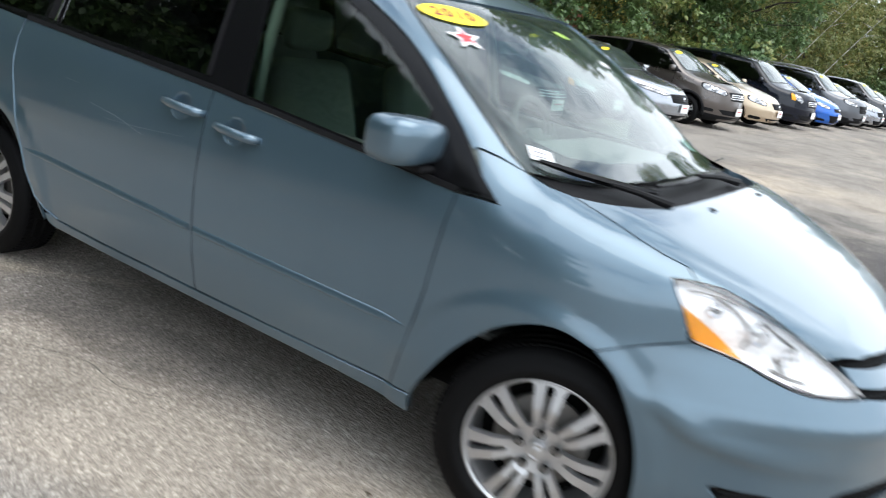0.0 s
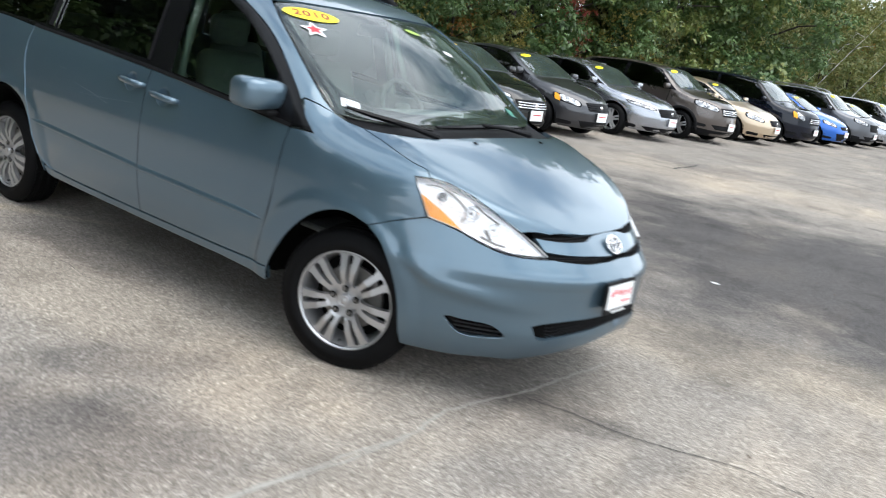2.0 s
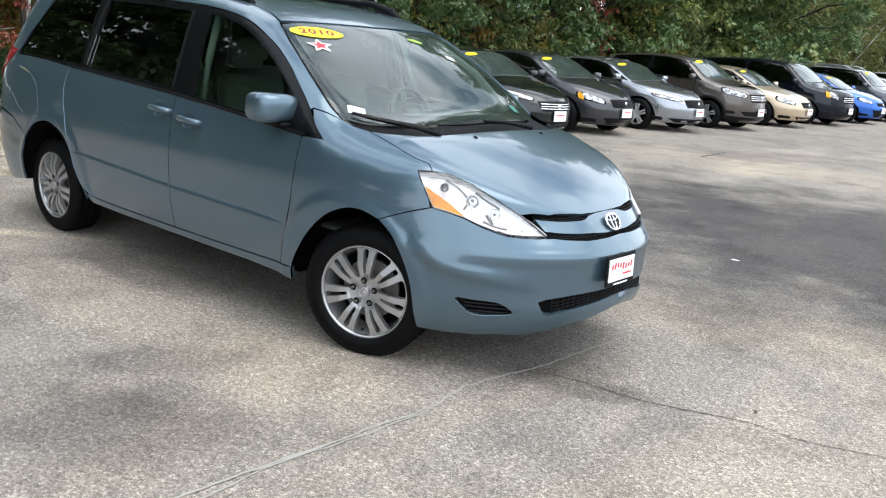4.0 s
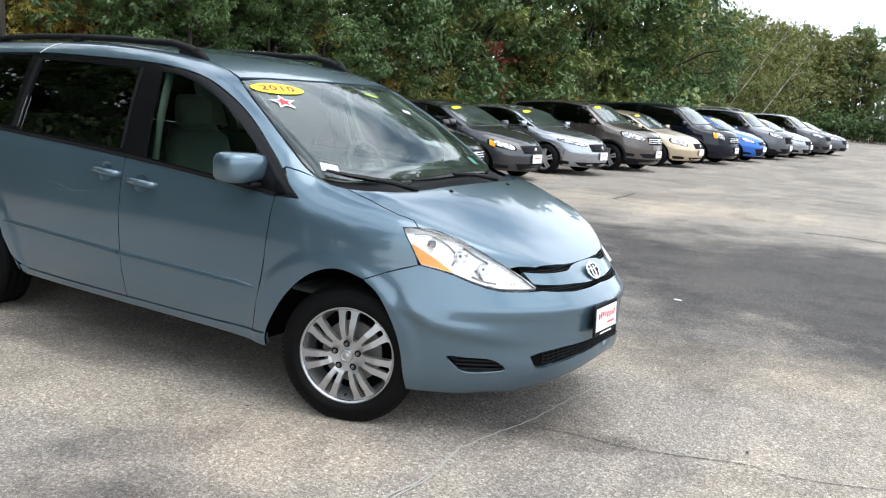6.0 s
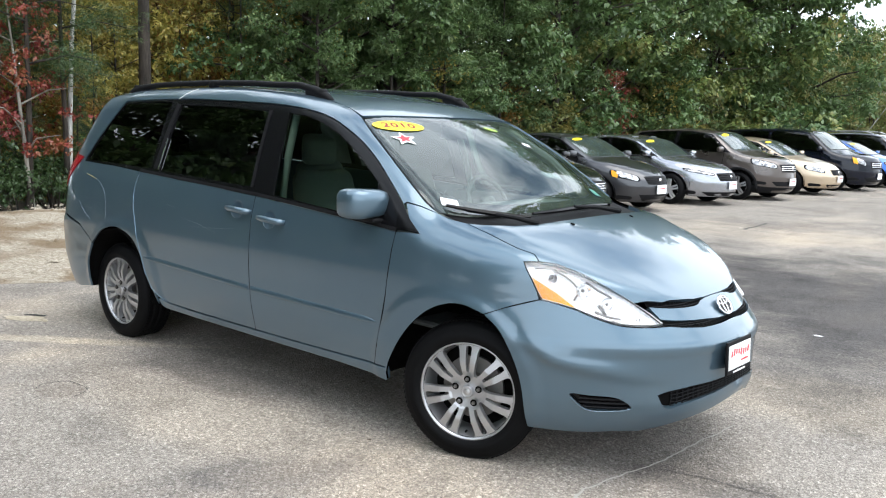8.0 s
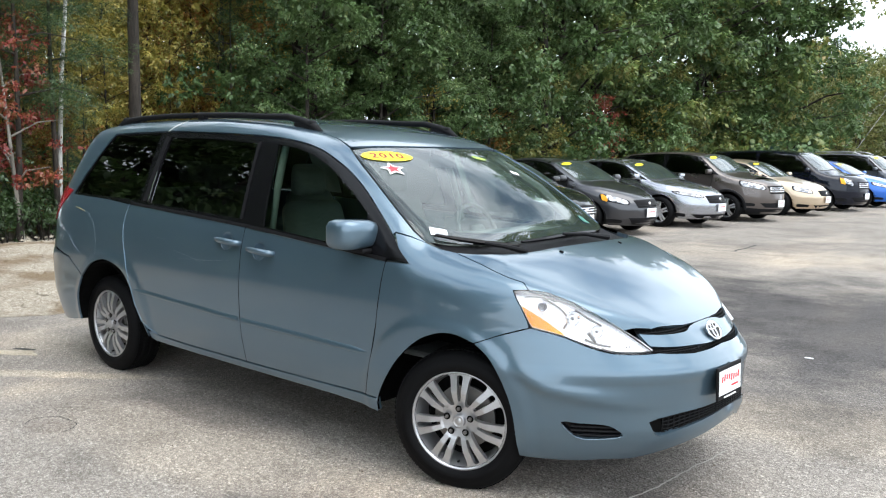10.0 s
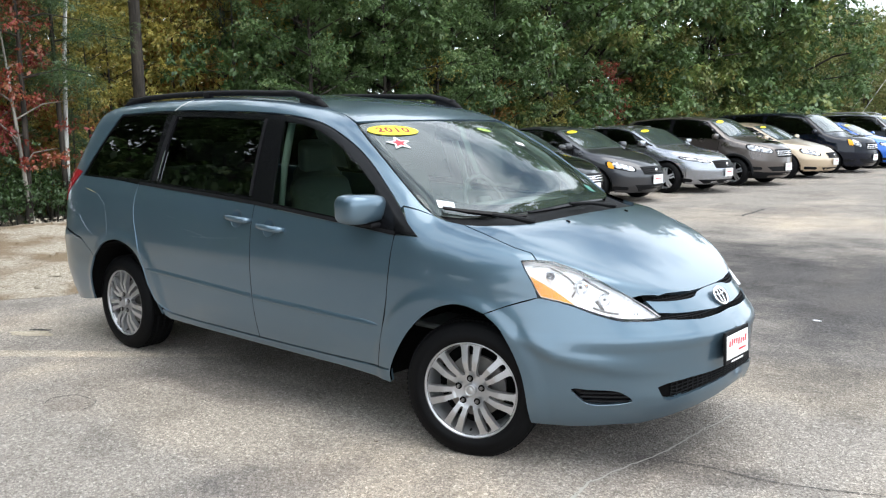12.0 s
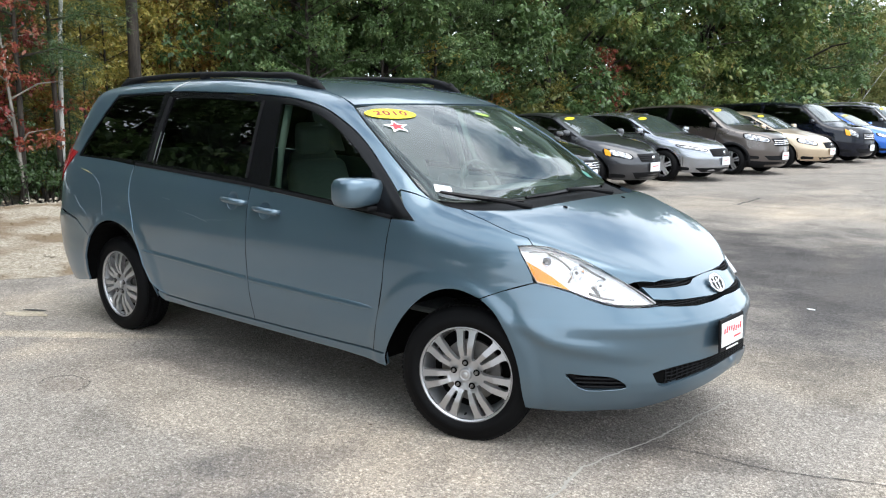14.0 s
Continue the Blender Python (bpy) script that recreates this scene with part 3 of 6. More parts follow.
ribbon("seam", [(.62, -2.9), (.66, -2.3), (.65, -1.87), (.70, -1.4), (.711, -1.08), (.66, -.80), (.672, -.70), (.72, -.45), (.76, -.25), (.78, .0), (.80, .22), (.83, .5)], .0065, SEAM_PALE, "pale filled crack in the asphalt", seed=3)
ribbon("crack", [(.80, -.33), (.95, -.29), (1.1, -.27), (1.224, -.259), (1.45, -.20), (1.713, -.09), (2.0, -.07), (2.4, .08), (2.9, .12)], .0042, SEAM_DARK, "thin dark crack in the asphalt", ragged=.7, seed=8)
for i, (x, y, l, t) in enumerate(((-2.0, 13.5, 3.0, .1), (-.8, 15.2, 4.0, -.05), (-1.6, 18.5, 4.5, .08), (.5, 12.2, 3.2, -.1), (-.2, 21, 5, .05), (1.6, 16.5, 5, 0.1), (.6, 8.4, 2.2, .0))):
    ribbon("crack", [(x, y), (x + l * .3, y + l * t + .12), (x + l * .7, y + l * t * 1.6 - .1), (x + l, y + l * t * 2)], .022, SEAM_DARK, "dark crack in the asphalt", seed=20 + i)
ribbon("crack", [(-1.9, -1.28), (-1.7, -1.2), (-1.45, -1.22), (-1.25, -1.12)], .0022, SEAM_DARK, "thin dark crack in the asphalt", ragged=.8, seed=31)
ribbon("crack", [(-2.27, -1.82), (-2.33, -1.74), (-2.29, -1.63), (-2.18, -1.61), (-2.05, -1.63), (-2.00, -1.74)], .0045, SEAM_DARK, "broken edge of a sunken patch", ragged=.9, seed=33)
ribbon("seam", [(.61, -2.52), (.60, -2.21), (.655, -1.60), (.70, -1.07), (.675, -.90), (.66, -.74)], .011, SEAM_PALE, "pale smeared filler over the crack", z=.0045, ragged=.85, seed=34)
ribbon("crack", [(-2.54, 9.65), (-2.60, 10.2), (-2.65, 11.0)], .03, SEAM_DARK, "dark open crack in the asphalt", seed=35)
ribbon("crack", [(-2.95, 9.63), (-2.54, 9.65), (-2.1, 9.60), (-1.69, 9.64)], .018, SEAM_DARK, "dark crack in the asphalt", seed=36)


def blotch(name, x, y, a, b, turn, mat, label, z=0.003, seed=1):
    rnd = random.Random(seed)
    n = 36
    c, s = math.cos(turn), math.sin(turn)
    v = [(x, y, z)]
    k = 1.0
    for i in range(n):
        k = 0.6 * k + 0.4 * rnd.uniform(.6, 1.35)
        t = 2 * math.pi * i / n
        u, w = a * k * math.cos(t), b * k * math.sin(t)
        v.append((x + u * c - w * s, y + u * s + w * c, z))
    return tagged(add(name, mesh_of(name, v, [(0, i + 1, (i + 1) % n + 1) for i in range(n)], mat, False), ground), label)


blotch("pothole", -3.95, -1.14, .19, .075, .5, SAND, "shallow sandy pothole", seed=4)
blotch("pothole_edge", -4.03, -1.06, .10, .020, .5, SEAM_DARK, "broken dark pothole edge", z=.0045, seed=5)
blotch("paint_spot", .54, 2.96, .035, .02, 0, PLATE_WHITE, "small white spot on the asphalt", seed=6)

# gravel verge
GRAVEL_EDGE = curve((-16, -8.6), (-5, -6.9), (-2.5, -6.1), (-.76, -5.38), (-.14, -5.14), (1.0, -5.2), (2.2, -5.9), (3.6, -7.6), (4.6, -9.6), (6, -10.2), (100, -10.2))


def verge():
    ny, nx = 150, 46
    verts, faces = [], []
    for j in range(ny):
        y = -15 + 21 * j / (ny - 1)
        x1 = float(GRAVEL_EDGE(y))
        for i in range(nx):
            u = i / (nx - 1)
            x = x1 + (-11.2 - x1) * u
            d = x1 - x
            z = 0.003 + 0.17 * min(1, d / 3.6) ** 1.3 + min(1, d / .5) * (0.03 * noise.noise((x * 1.3, y * 1.3, 0)) + 0.018 * noise.noise((x * 5, y * 5, 3)) + 0.012 * noise.noise((x * 14, y * 14, 7)))
            if x < -9.6:
                z -= (-9.6 - x) * .35
            edge = 0.10 * noise.noise((x1, y * 3, 2)) + .05 * noise.noise((x1, y * 11, 2)) if i < 3 else 0
            verts.append((x + edge * (1 - i / 3 if i < 3 else 0), y, max(z, .003) if x > -9.8 else z))
    for j in range(ny - 1):
        for i in range(nx - 1):
            a = j * nx + i
            faces.append((a, a + 1, a + nx + 1, a + nx))
    return mesh_of("gravel_verge", verts, faces, GRAVEL, True)


tagged(add("gravel_verge", verge()), "sandy gravel verge beside the asphalt", "gravel", kind="structure")


def floor_of_woods():
    nx, ny = 40, 90
    verts, faces = [], []
    for j in range(ny):
        y = -30 + 160 * j / (ny - 1)
        for i in range(nx):
            x = -10.4 - 50 * (i / (nx - 1)) ** 1.4
            verts.append((x, y, -.02 - .25 * min(1, (-10.4 - x) / 3) + .18 * noise.noise((x * .4, y * .4, 5)) * min(1, (-10.4 - x))))
    for j in range(ny - 1):
        for i in range(nx - 1):
            a = j * nx + i
            faces.append((a, a + nx, a + nx + 1, a + 1))
    return mesh_of("woodland_floor", verts, faces, LITTER, True)


tagged(add("woodland_floor", floor_of_woods()), "dark woodland floor covered with fallen leaves", "woodland floor", kind="structure")


def stones():
    rnd = random.Random(7)
    verts, faces = [], []
    for _ in range(2600):
        y = rnd.uniform(-6, 5)
        x1 = float(GRAVEL_EDGE(y))
        x = x1 + (-10.2 - x1) * rnd.random() ** .8
        r = rnd.choice((.012, .018, .025, .035)) * rnd.uniform(.7, 1.3)
        z = 0.003 + 0.17 * min(1, (x1 - x) / 3.6) ** 1.3
        o = len(verts)
        c = [rnd.uniform(.6, 1.2) for _ in range(6)]
        verts += [(x + r * c[0], y, z), (x, y + r * c[1], z), (x - r * c[2], y, z), (x, y - r * c[3], z), (x, y, z + r * c[4] * .8), (x, y, z - r * .5)]
        faces += [(o, o + 1, o + 4), (o + 1, o + 2, o + 4), (o + 2, o + 3, o + 4), (o + 3, o, o + 4)]
    return mesh_of("loose_stones", verts, faces, GRAVEL, False)


tagged(add("loose_stones", stones()), "small loose stones strewn over the gravel verge", "stones", kind="stuff")


def debris():
    """Small fallen leaves and grit scattered over the asphalt."""
    rnd = random.Random(17)
    verts, faces = [], []
    for _ in range(420):
        x, y, a, r = rnd.uniform(-7, 7), rnd.uniform(-4, 16), rnd.uniform(0, 6.3), rnd.choice((.004, .005, .006, .009)) * rnd.uniform(.7, 1.4)
        c, s = math.cos(a) * r, math.sin(a) * r
        o = len(verts)
        verts += [(x - c * 1.5, y - s * 1.5, .005), (x + s * .7, y - c * .7, .005 + r * rnd.uniform(.1, .5)), (x + c * 1.5, y + s * 1.5, .006), (x - s * .7, y + c * .7, .005 + r * rnd.uniform(.1, .5))]
        faces.append((o, o + 1, o + 2, o + 3))
    return mesh_of("fallen_leaves", verts, faces, LITTER, False)


tagged(add("fallen_leaves", debris()), "small brown fallen leaves and grit strewn over the asphalt", "leaves", kind="stuff")


# ---------- wheels ----------
def tyre_bm(r=0.335, w=0.205, rim=0.2325, flat_at=0.3255, grooves=True):
    s = [(rim - 0.012, 0.012), (rim + 0.004, -0.004), (rim + 0.020, -0.013), (rim + 0.040, -0.017), (rim + 0.043, -0.014), (rim + 0.056, -0.014),
         (rim + 0.059, -0.011), (r - 0.026, -0.005), (r - 0.012, 0.008), (r - 0.004, 0.022)]
    if grooves:
        for c in (0.058, 0.107, 0.156):
            s += [(r, c - 0.008), (r - 0.009, c - 0.006), (r - 0.009, c + 0.006), (r, c + 0.008)]
    s += [(r - 0.005, w - 0.024), (r - 0.030, w), (rim + 0.03, w + 0.01), (rim - 0.01, w - 0.02)]
    bm = lathe(s, 84)
    for v in bm.verts:
        if v.co.z < -flat_at:
            v.co.z = -flat_at
    return bm


def tread_bm(r=0.335, w=0.205, flat_at=0.3255, n=84):
    """Rows of tread blocks along both shoulders and two ribs."""
    bm = bmesh.new()
    for i in range(n):
        a0 = 2 * math.pi * i / n
        for y0, y1, lean in ((0.026, 0.048, 0.02), (0.068, 0.097, 0.05), (0.117, 0.146, -0.05), (0.167, 0.190, -0.02)):
            vs = []
            for rr in (r - 0.006, r + 0.0012):
                for a, y in ((a0, y0), (a0 + 0.05, y0), (a0 + 0.05 + lean, y1), (a0 + lean, y1)):
                    z = rr * math.sin(a)
                    vs.append(bm.verts.new((rr * math.cos(a), y, max(z, -flat_at))))
            for q in ((4, 5, 6, 7), (0, 1, 5, 4), (1, 2, 6, 5), (2, 3, 7, 6), (3, 0, 4, 7)):
                bm.faces.new([vs[k] for k in q])
    bmesh.ops.recalc_face_normals(bm, faces=bm.faces)
    return bm


def spoke_wheel(R, pairs, hub, mat_name="", step=0.016, wide=0.55, deep=0.03):
    """The face of a cast wheel: a disc with openings between paired spokes."""
    ring = lambda r, n: np.array([(r * math.cos(2 * math.pi * i / n), r * math.sin(2 * math.pi * i / n)) for i in range(n)])
    holes = []
    pitch = 2 * math.pi / pairs
    for i in range(pairs):
        c = math.pi / 2 + i * pitch
        for mid, half_in, half_out, r0 in ((c, 0.030 * R / 0.22, 0.052, hub + 0.012), (c + pitch / 2, 0.04, pitch / 2 - 0.285, hub - 0.004)):
            r1 = R - (0.012 if mid == c else 0.004)
            if mid == c:
                hi, ho = 0.007 / r0, 0.015 / r1
            else:
                hi, ho = 0.010 / r0, (math.pi * r1 / pairs - 0.052) / r1
            pts = [(r0, mid - hi), (r0 - 0.006, mid), (r0, mid + hi), ((r0 + r1) / 2, mid + (hi * r0 + ho * r1) / (r0 + r1)), (r1 - 0.010, mid + ho), (r1, mid + ho * 0.6), (r1 + 0.002, mid),
                   (r1, mid - ho * 0.6), (r1 - 0.010, mid - ho), ((r0 + r1) / 2, mid - (hi * r0 + ho * r1) / (r0 + r1))]
            holes.append(rounded([(r * math.cos(a), r * math.sin(a)) for r, a in pts], 3))
    v, f, rings = fill(ring(R, 72), step, holes)
    rad = np.hypot(v[:, 0], v[:, 1])
    dish = 0.014 - 0.020 * np.clip(1 - np.abs(rad - 0.14) / 0.10, 0, 1) ** 1.0 + 0.004 * (rad < hub)
    verts = [(p[0], d, p[1]) for p, d in zip(v, dish)]
    faces = [tuple(q) for q in f]
    count = len(verts)
    for rg in rings:
        k = len(rg)
        verts += [(v[i][0], dish[i] + 0.004, v[i][1]) for i in rg]
        verts += [(v[i][0], dish[i] + deep, v[i][1]) for i in rg]
        for i in range(k):
            j = (i + 1) % k
            faces.append((rg[i], rg[j], count + j, count + i))
            faces.append((count + i, count + j, count + k + j, count + k + i))
        count += 2 * k
    bm = bmesh.new()
    vs = [bm.verts.new(p) for p in verts]
    for q in faces:
        bm.faces.new([vs[i] for i in q])
    bmesh.ops.recalc_face_normals(bm, faces=bm.faces)
    return bm


def wheel(parent, m, name="wheel", label="", scale=1.0, pairs=7, rim_mat=None, detailed=True, flat_at=0.3255):
    """Tyre, cast rim, barrel, brake disc, cap and nuts; the outer face looks along -y, its middle at the origin."""
    rim_mat = rim_mat or SILVER
    tyre = part("tyre", tyre_bm(flat_at=flat_at, grooves=detailed), RUBBER, parent, label, m, smooth=True)
    if detailed:
        tagged(part("tread", tread_bm(flat_at=flat_at), RUBBER, tyre), kind="stuff")
    rim = part("rim", spoke_wheel(0.226, pairs, 0.088), rim_mat, tyre, "silver alloy rim with paired spokes", smooth=False)
    bar = lathe([(0.232, 0.004), (0.2345, -0.002), (0.228, -0.001), (0.222, 0.012), (0.214, 0.03), (0.205, 0.09), (0.2, 0.16)], 64)
    part("rim_barrel", bar, rim_mat, tyre, smooth=True)
    part("brake_disc", lathe([(0.001, 0.065), (0.07, 0.065), (0.075, 0.085), (0.15, 0.085), (0.15, 0.105), (0.001, 0.105)], 40), STEEL, tyre)
    # plain dark disc that paints the shade behind the spokes
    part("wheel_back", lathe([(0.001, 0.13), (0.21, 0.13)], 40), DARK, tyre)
    if detailed:
        part("hub_cap", lathe([(0.0005, -0.004), (0.012, -0.005), (0.015, -0.002), (0.022, -0.003), (0.026, -0.006), (0.029, -0.003), (0.030, 0.02)], 32), rim_mat, tyre, smooth=True)
        for i in range(5):
            a = math.pi / 2 + i * 2 * math.pi / 5
            nut = lathe([(0.0005, -0.010), (0.006, -0.010), (0.0085, -0.006), (0.0095, 0.012)], 6)
            part("nut_recess", moved(lathe([(0.0005, 0.008), (0.0165, 0.0065)], 20), Matrix.Translation((0.060 * math.cos(a), -0.0072, 0.060 * math.sin(a)))), DARK, tyre)
            part("wheel_nut", moved(nut, Matrix.Translation((0.060 * math.cos(a), -0.004, 0.060 * math.sin(a)))), STEEL, tyre)
        part("valve", moved(rbox(0.008, 0.02, 0.008, 0.002), Matrix.Translation((0.0, 0.012, -0.196))), BLACK_PLASTIC, tyre)
    return tyre


# ---------- the minivan ----------
van = thing("minivan", "blue-grey metallic minivan with roof rails and a year sticker", "minivan")
P = lambda *pts: [(x, None, z) for x, z in pts]


def VAN_EDGE(q, side):
    p = solve(VAN, q)
    return (p[0], p[1] * side, p[2])


def VAN_AT(q, flip, down=.002):
    p = solve(VAN, q)
    p = p - VAN.normal(p) * down
    return (p[0], p[1] * flip, p[2])


ARCH_F = run((-.370, .300), (-.335, .400), (-.274, .500), (-.198, .603), (-.095, .697), (.008, .745), (.096, .752), (.192, .723), k=4)
ARCH_F2 = run((.192, .723), (.274, .652), (.339, .529), (.369, .398), (.370, .266), (.366, .216), k=4)
ARCH_R = run((-2.40, .34), (-2.45, .44), (-2.564, .627), (-2.66, .735), (-2.80, .788), (-2.94, .795), (-3.09, .75), (-3.215, .652), k=4)
ARCH_R2 = run((-3.215, .652), (-3.285, .52), (-3.30, .40), (-3.29, .33), k=4)
BELT = [(-.192, 1.042), (-.325, 1.042), (-.800, 1.078), (-1.43, 1.122), (-2.0, 1.150), (-2.685, 1.180), (-3.0, 1.200), (-3.47, 1.212)]
BAND_TOP = run((-3.16, 1.640), (-2.5, 1.660), (-2.0, 1.652), (-1.45, 1.632), (-1.07, 1.584), (-.815, 1.495), (-.612, 1.386), (-.433, 1.253), (-.326, 1.166), k=4)
SCREEN_EDGE = [(-.176, -.827, None), (-.254, -.830, None), (-.340, -.818, None), (-.433, -.800, None), (-.532, -.778, None), (-.619, -.756, None), (-.699, -.733, None), (-.780, -.704, None), (-.859, -.669, None)]
ROOF_EDGE = [(-.98, -.635, None), (-1.15, -.632, None), (-1.45, -.645, None), (-1.9, -.652, None), (-2.42, -.650, None), (-3.0, -.640, None), (-3.25, -.630, None), (-3.42, -.615, None)]
TAIL_SEAM = P((-3.49, 1.61), (-3.58, 1.48), (-3.67, 1.36), (-3.74, 1.25))
HOOD_SIDE = [(.338, -.759, None), (.265, -.779, None), (.185, -.785, None), (.102, -.782, None), (.035, -.783, None), (-.030, -.785, None)]
HOOD_REAR = [(.004, -.757, None), (.069, -.709, None), (.127, -.627, None), (.169, -.523, None), (.187, -.388, None), (.197, -.244, None), (.203, -.121, None), (.204, .000, None)]
SCREEN_FOOT = [(-.176, -.827, None), (-.101, -.724, None), (-.033, -.597, None), (.008, -.461, None), (.034, -.305, None), (.046, -.151, None), (.050, .000, None)]
SCREEN_HEAD = [(-.878, -.650, None), (-.855, -.5, None), (-.832, -.35, None), (-.815, -.18, None), (-.808, 0, None)]
LAMP_TOP = [(.320, -.812, .965), (.375, -.775, .968), (.439, -.729, .960), (.540, -.677, .924), (.635, -.618, .869), (.721, -.540, .801), (.782, -.493, .751), (.833, -.462, .709)]
LAMP_LOW = [(.810, -.502, .706), (.764, -.562, .707), (.713, -.615, .712), (.673, -.649, .723), (.614, -.689, .744), (.547, -.728, .773), (.485, -.766, .792), (.419, -.804, .808)]
LAMP_BACK = [(.395, -.813, .846), (.369, -.820, .896), (.340, -.820, .937)]

# painted panels
rear_edges = P((-2.69, 1.181), (-2.708, 1.10), (-2.706, 1.02), (-2.69, .94), (-2.664, .875), (-2.62, .77), (-2.569, .657), (-2.52, .545), (-2.459, .443), (-2.39, .404), (-2.306, .374))
door_front = P((-.325, 1.042), (-.338, .950), (-.347, .840), (-.356, .732), (-.380, .600), (-.405, .480), (-.434, .374))
b_line = P((-1.43, 1.122), (-1.436, 1.0), (-1.434, .894), (-1.43, .76), (-1.424, .633), (-1.41, .5), (-1.395, .365))

pair("fender", VAN, P(*ARCH_F) + [(.287, -.875, .765), (.409, -.810, .808)] + LAMP_BACK + LAMP_TOP[:2] + HOOD_SIDE
     + [(-.101, -.811, None), (-.176, -.827, None), (-.250, -.861, None), (-.320, -.891, None)] + P((-.269, 1.105), (-.192, 1.042)) + door_front + P((-.36, .372), (-.36, .31)), BLUE, (van, van), step=.02)
CUPS = [[(x + .054 * math.cos(t), None, z + .046 * math.sin(t)) for t in np.linspace(0, 2 * math.pi, 25)[:-1]] for x, z in ((-1.275, 1.0), (-1.575, 1.03))]
doors = pair("front_door", VAN, P(*BELT[1:4]) + b_line[1:] + P((-1.0, .366), (-.7, .370)) + door_front[::-1][:-1], BLUE, (van, van), holes=CUPS[:1])
slides = pair("sliding_door", VAN, P(*BELT[3:6]) + rear_edges[1:] + P((-2.0, .366), (-1.7, .365)) + b_line[::-1][:-1], BLUE, (van, van), holes=CUPS[1:])
pair("body_side", VAN, SCREEN_EDGE + ROOF_EDGE + TAIL_SEAM + P((-3.80, 1.1), (-3.84, .84), (-3.6, .812), (-3.4, .77)) + P(*ARCH_R[::-1]) + rear_edges[::-1][4:]
     + P(*BELT[6:]) + P((-3.375, 1.36), (-3.265, 1.51)) + P(*BAND_TOP) + [(-.319, -.888, None), (-.250, -.859, None)], BLUE, (van, van))
pair("rocker", VAN, P((-.36, .366), (-.437, .366), (-.7, .363), (-1.4, .358), (-2.0, .359), (-2.30, .367), (-2.395, .385), (-2.375, .34), (-2.34, .326), (-2.0, .320), (-1.4, .318), (-.7, .318), (-.50, .312), (-.42, .304), (-.36, .300)), BLUE, (van, van), depth=0.03, step=.02, soft=True)
pair("rear_bumper", VAN, P(*ARCH_R2) + P((-3.5, .30), (-3.8, .32), (-3.94, .36), (-3.96, .6), (-3.94, .80), (-3.84, .83), (-3.6, .802), (-3.4, .762)), BLUE, (van, van), gap=0.003)
panel("hood", VAN, both(HOOD_REAR[::-1] + HOOD_SIDE[::-1] + LAMP_TOP[1:6] + [(.752, -.486, None), (.793, -.41, None), (.825, -.31, None), (.846, -.20, None), (.853, -.10, None), (.854, 0, None)]), BLUE, van, depth=0.022, step=.028)
panel("roof", VAN, both([SCREEN_HEAD[-1]] + SCREEN_HEAD[::-1][1:] + ROOF_EDGE + [(-3.46, -.45, None), (-3.49, -.2, None), (-3.50, 0, None)]), BLUE, van)

for side in (1, -1):
    for line in (rear_edges,):
        part("door_edge", tube([VAN_EDGE(q, side) for q in line], .0044, 6, cap=False), BLUE, van, "bright folded door edge", smooth=True)
    for line in (door_front, b_line):
        part("door_gap", tube([VAN_AT(q, side, .0012) for q in line], .0030, 6, cap=False), DARK, van, "dark gap round the door")
    part("roof_joint", tube([VAN_EDGE((-2.51, None, 1.658), side), VAN_EDGE((-2.48, -.70, None), side), VAN_EDGE((-2.43, -.672, None), side), VAN_EDGE((-2.40, -.652, None), side)], .0032, 6, cap=False), WHITE_LENS, van, "pale sealed joint", smooth=True)
def moulding(host, side, x0, z0, x1, z1, taper0, taper1):
    """A raised strip along a door: steep below, running out gently above; it tapers to a point at its ends."""
    bm, rows = bmesh.new(), []
    for i in range(41):
        t = i / 40
        x, z = x0 + (x1 - x0) * t, z0 + (z1 - z0) * t
        k = min(1, (t / taper0) ** .6 if taper0 else 1, ((1 - t) / taper1) ** .6 if taper1 else 1)
        row = []
        for dz, out in ((-.014, -.004), (-.013, .005), (-.010, .0075), (-.003, .0065), (.007, .0035), (.014, .0005), (.016, -.004)):
            q = z + dz * max(k, .02)
            row.append(bm.verts.new((x, -side * (float(VAN.side(np.array(x), np.array(q))) + out * (k if out > 0 else 1)), q)))
        rows.append(row)
    for p, q in zip(rows, rows[1:]):
        for i in range(6):
            bm.faces.new((p[i], p[i + 1], q[i + 1], q[i]))
    bmesh.ops.recalc_face_normals(bm, faces=bm.faces)
    return part("side_moulding", bm, BLUE, host, smooth=True)


for side, door, slide in zip((1, -1), doors, slides):
    moulding(door, side, -.41, .590, -1.412, .603, .10, 0)
    moulding(slide, side, -1.440, .604, -2.55, .640, 0, .14)

# the bumper with its openings
GRILLE_LOW = [(.846, -.44, .708), (.876, -.384, .701), (.925, -.265, .692), (.948, -.12, .694), (.952, 0, .698)]
bumper_low = [(.366, -.791, .216), (.443, -.751, .209), (.525, -.706, .208), (.611, -.653, .212), (.696, -.600, .223), (.76, -.50, .222), (.83, -.43, .244), (.907, -.345, .274), (.96, -.24, .303), (.985, -.15, .328), (1.0, -.07, .345), (1.005, 0, .350)]
LOWER_OPENING = [(1.010, 0, .456), (1.0, -.10, .454), (.985, -.19, .449), (.935, -.358, .440), (.90, -.42, .432), (.873, -.475, .423), (.848, -.508, .410), (.865, -.495, .375), (.878, -.478, .350), (.89, -.455, .346), (.91, -.42, .356), (.944, -.355, .372), (.974, -.27, .388), (.997, -.17, .403), (1.005, -.08, .413), (1.008, 0, .416)]
FOG = rounded([(.558, -.760, .407), (.622, -.720, .405), (.705, -.658, .401), (.746, -.625, .384), (.778, -.602, .349), (.711, -.659, .335), (.638, -.711, .334), (.589, -.742, .362)], 3)
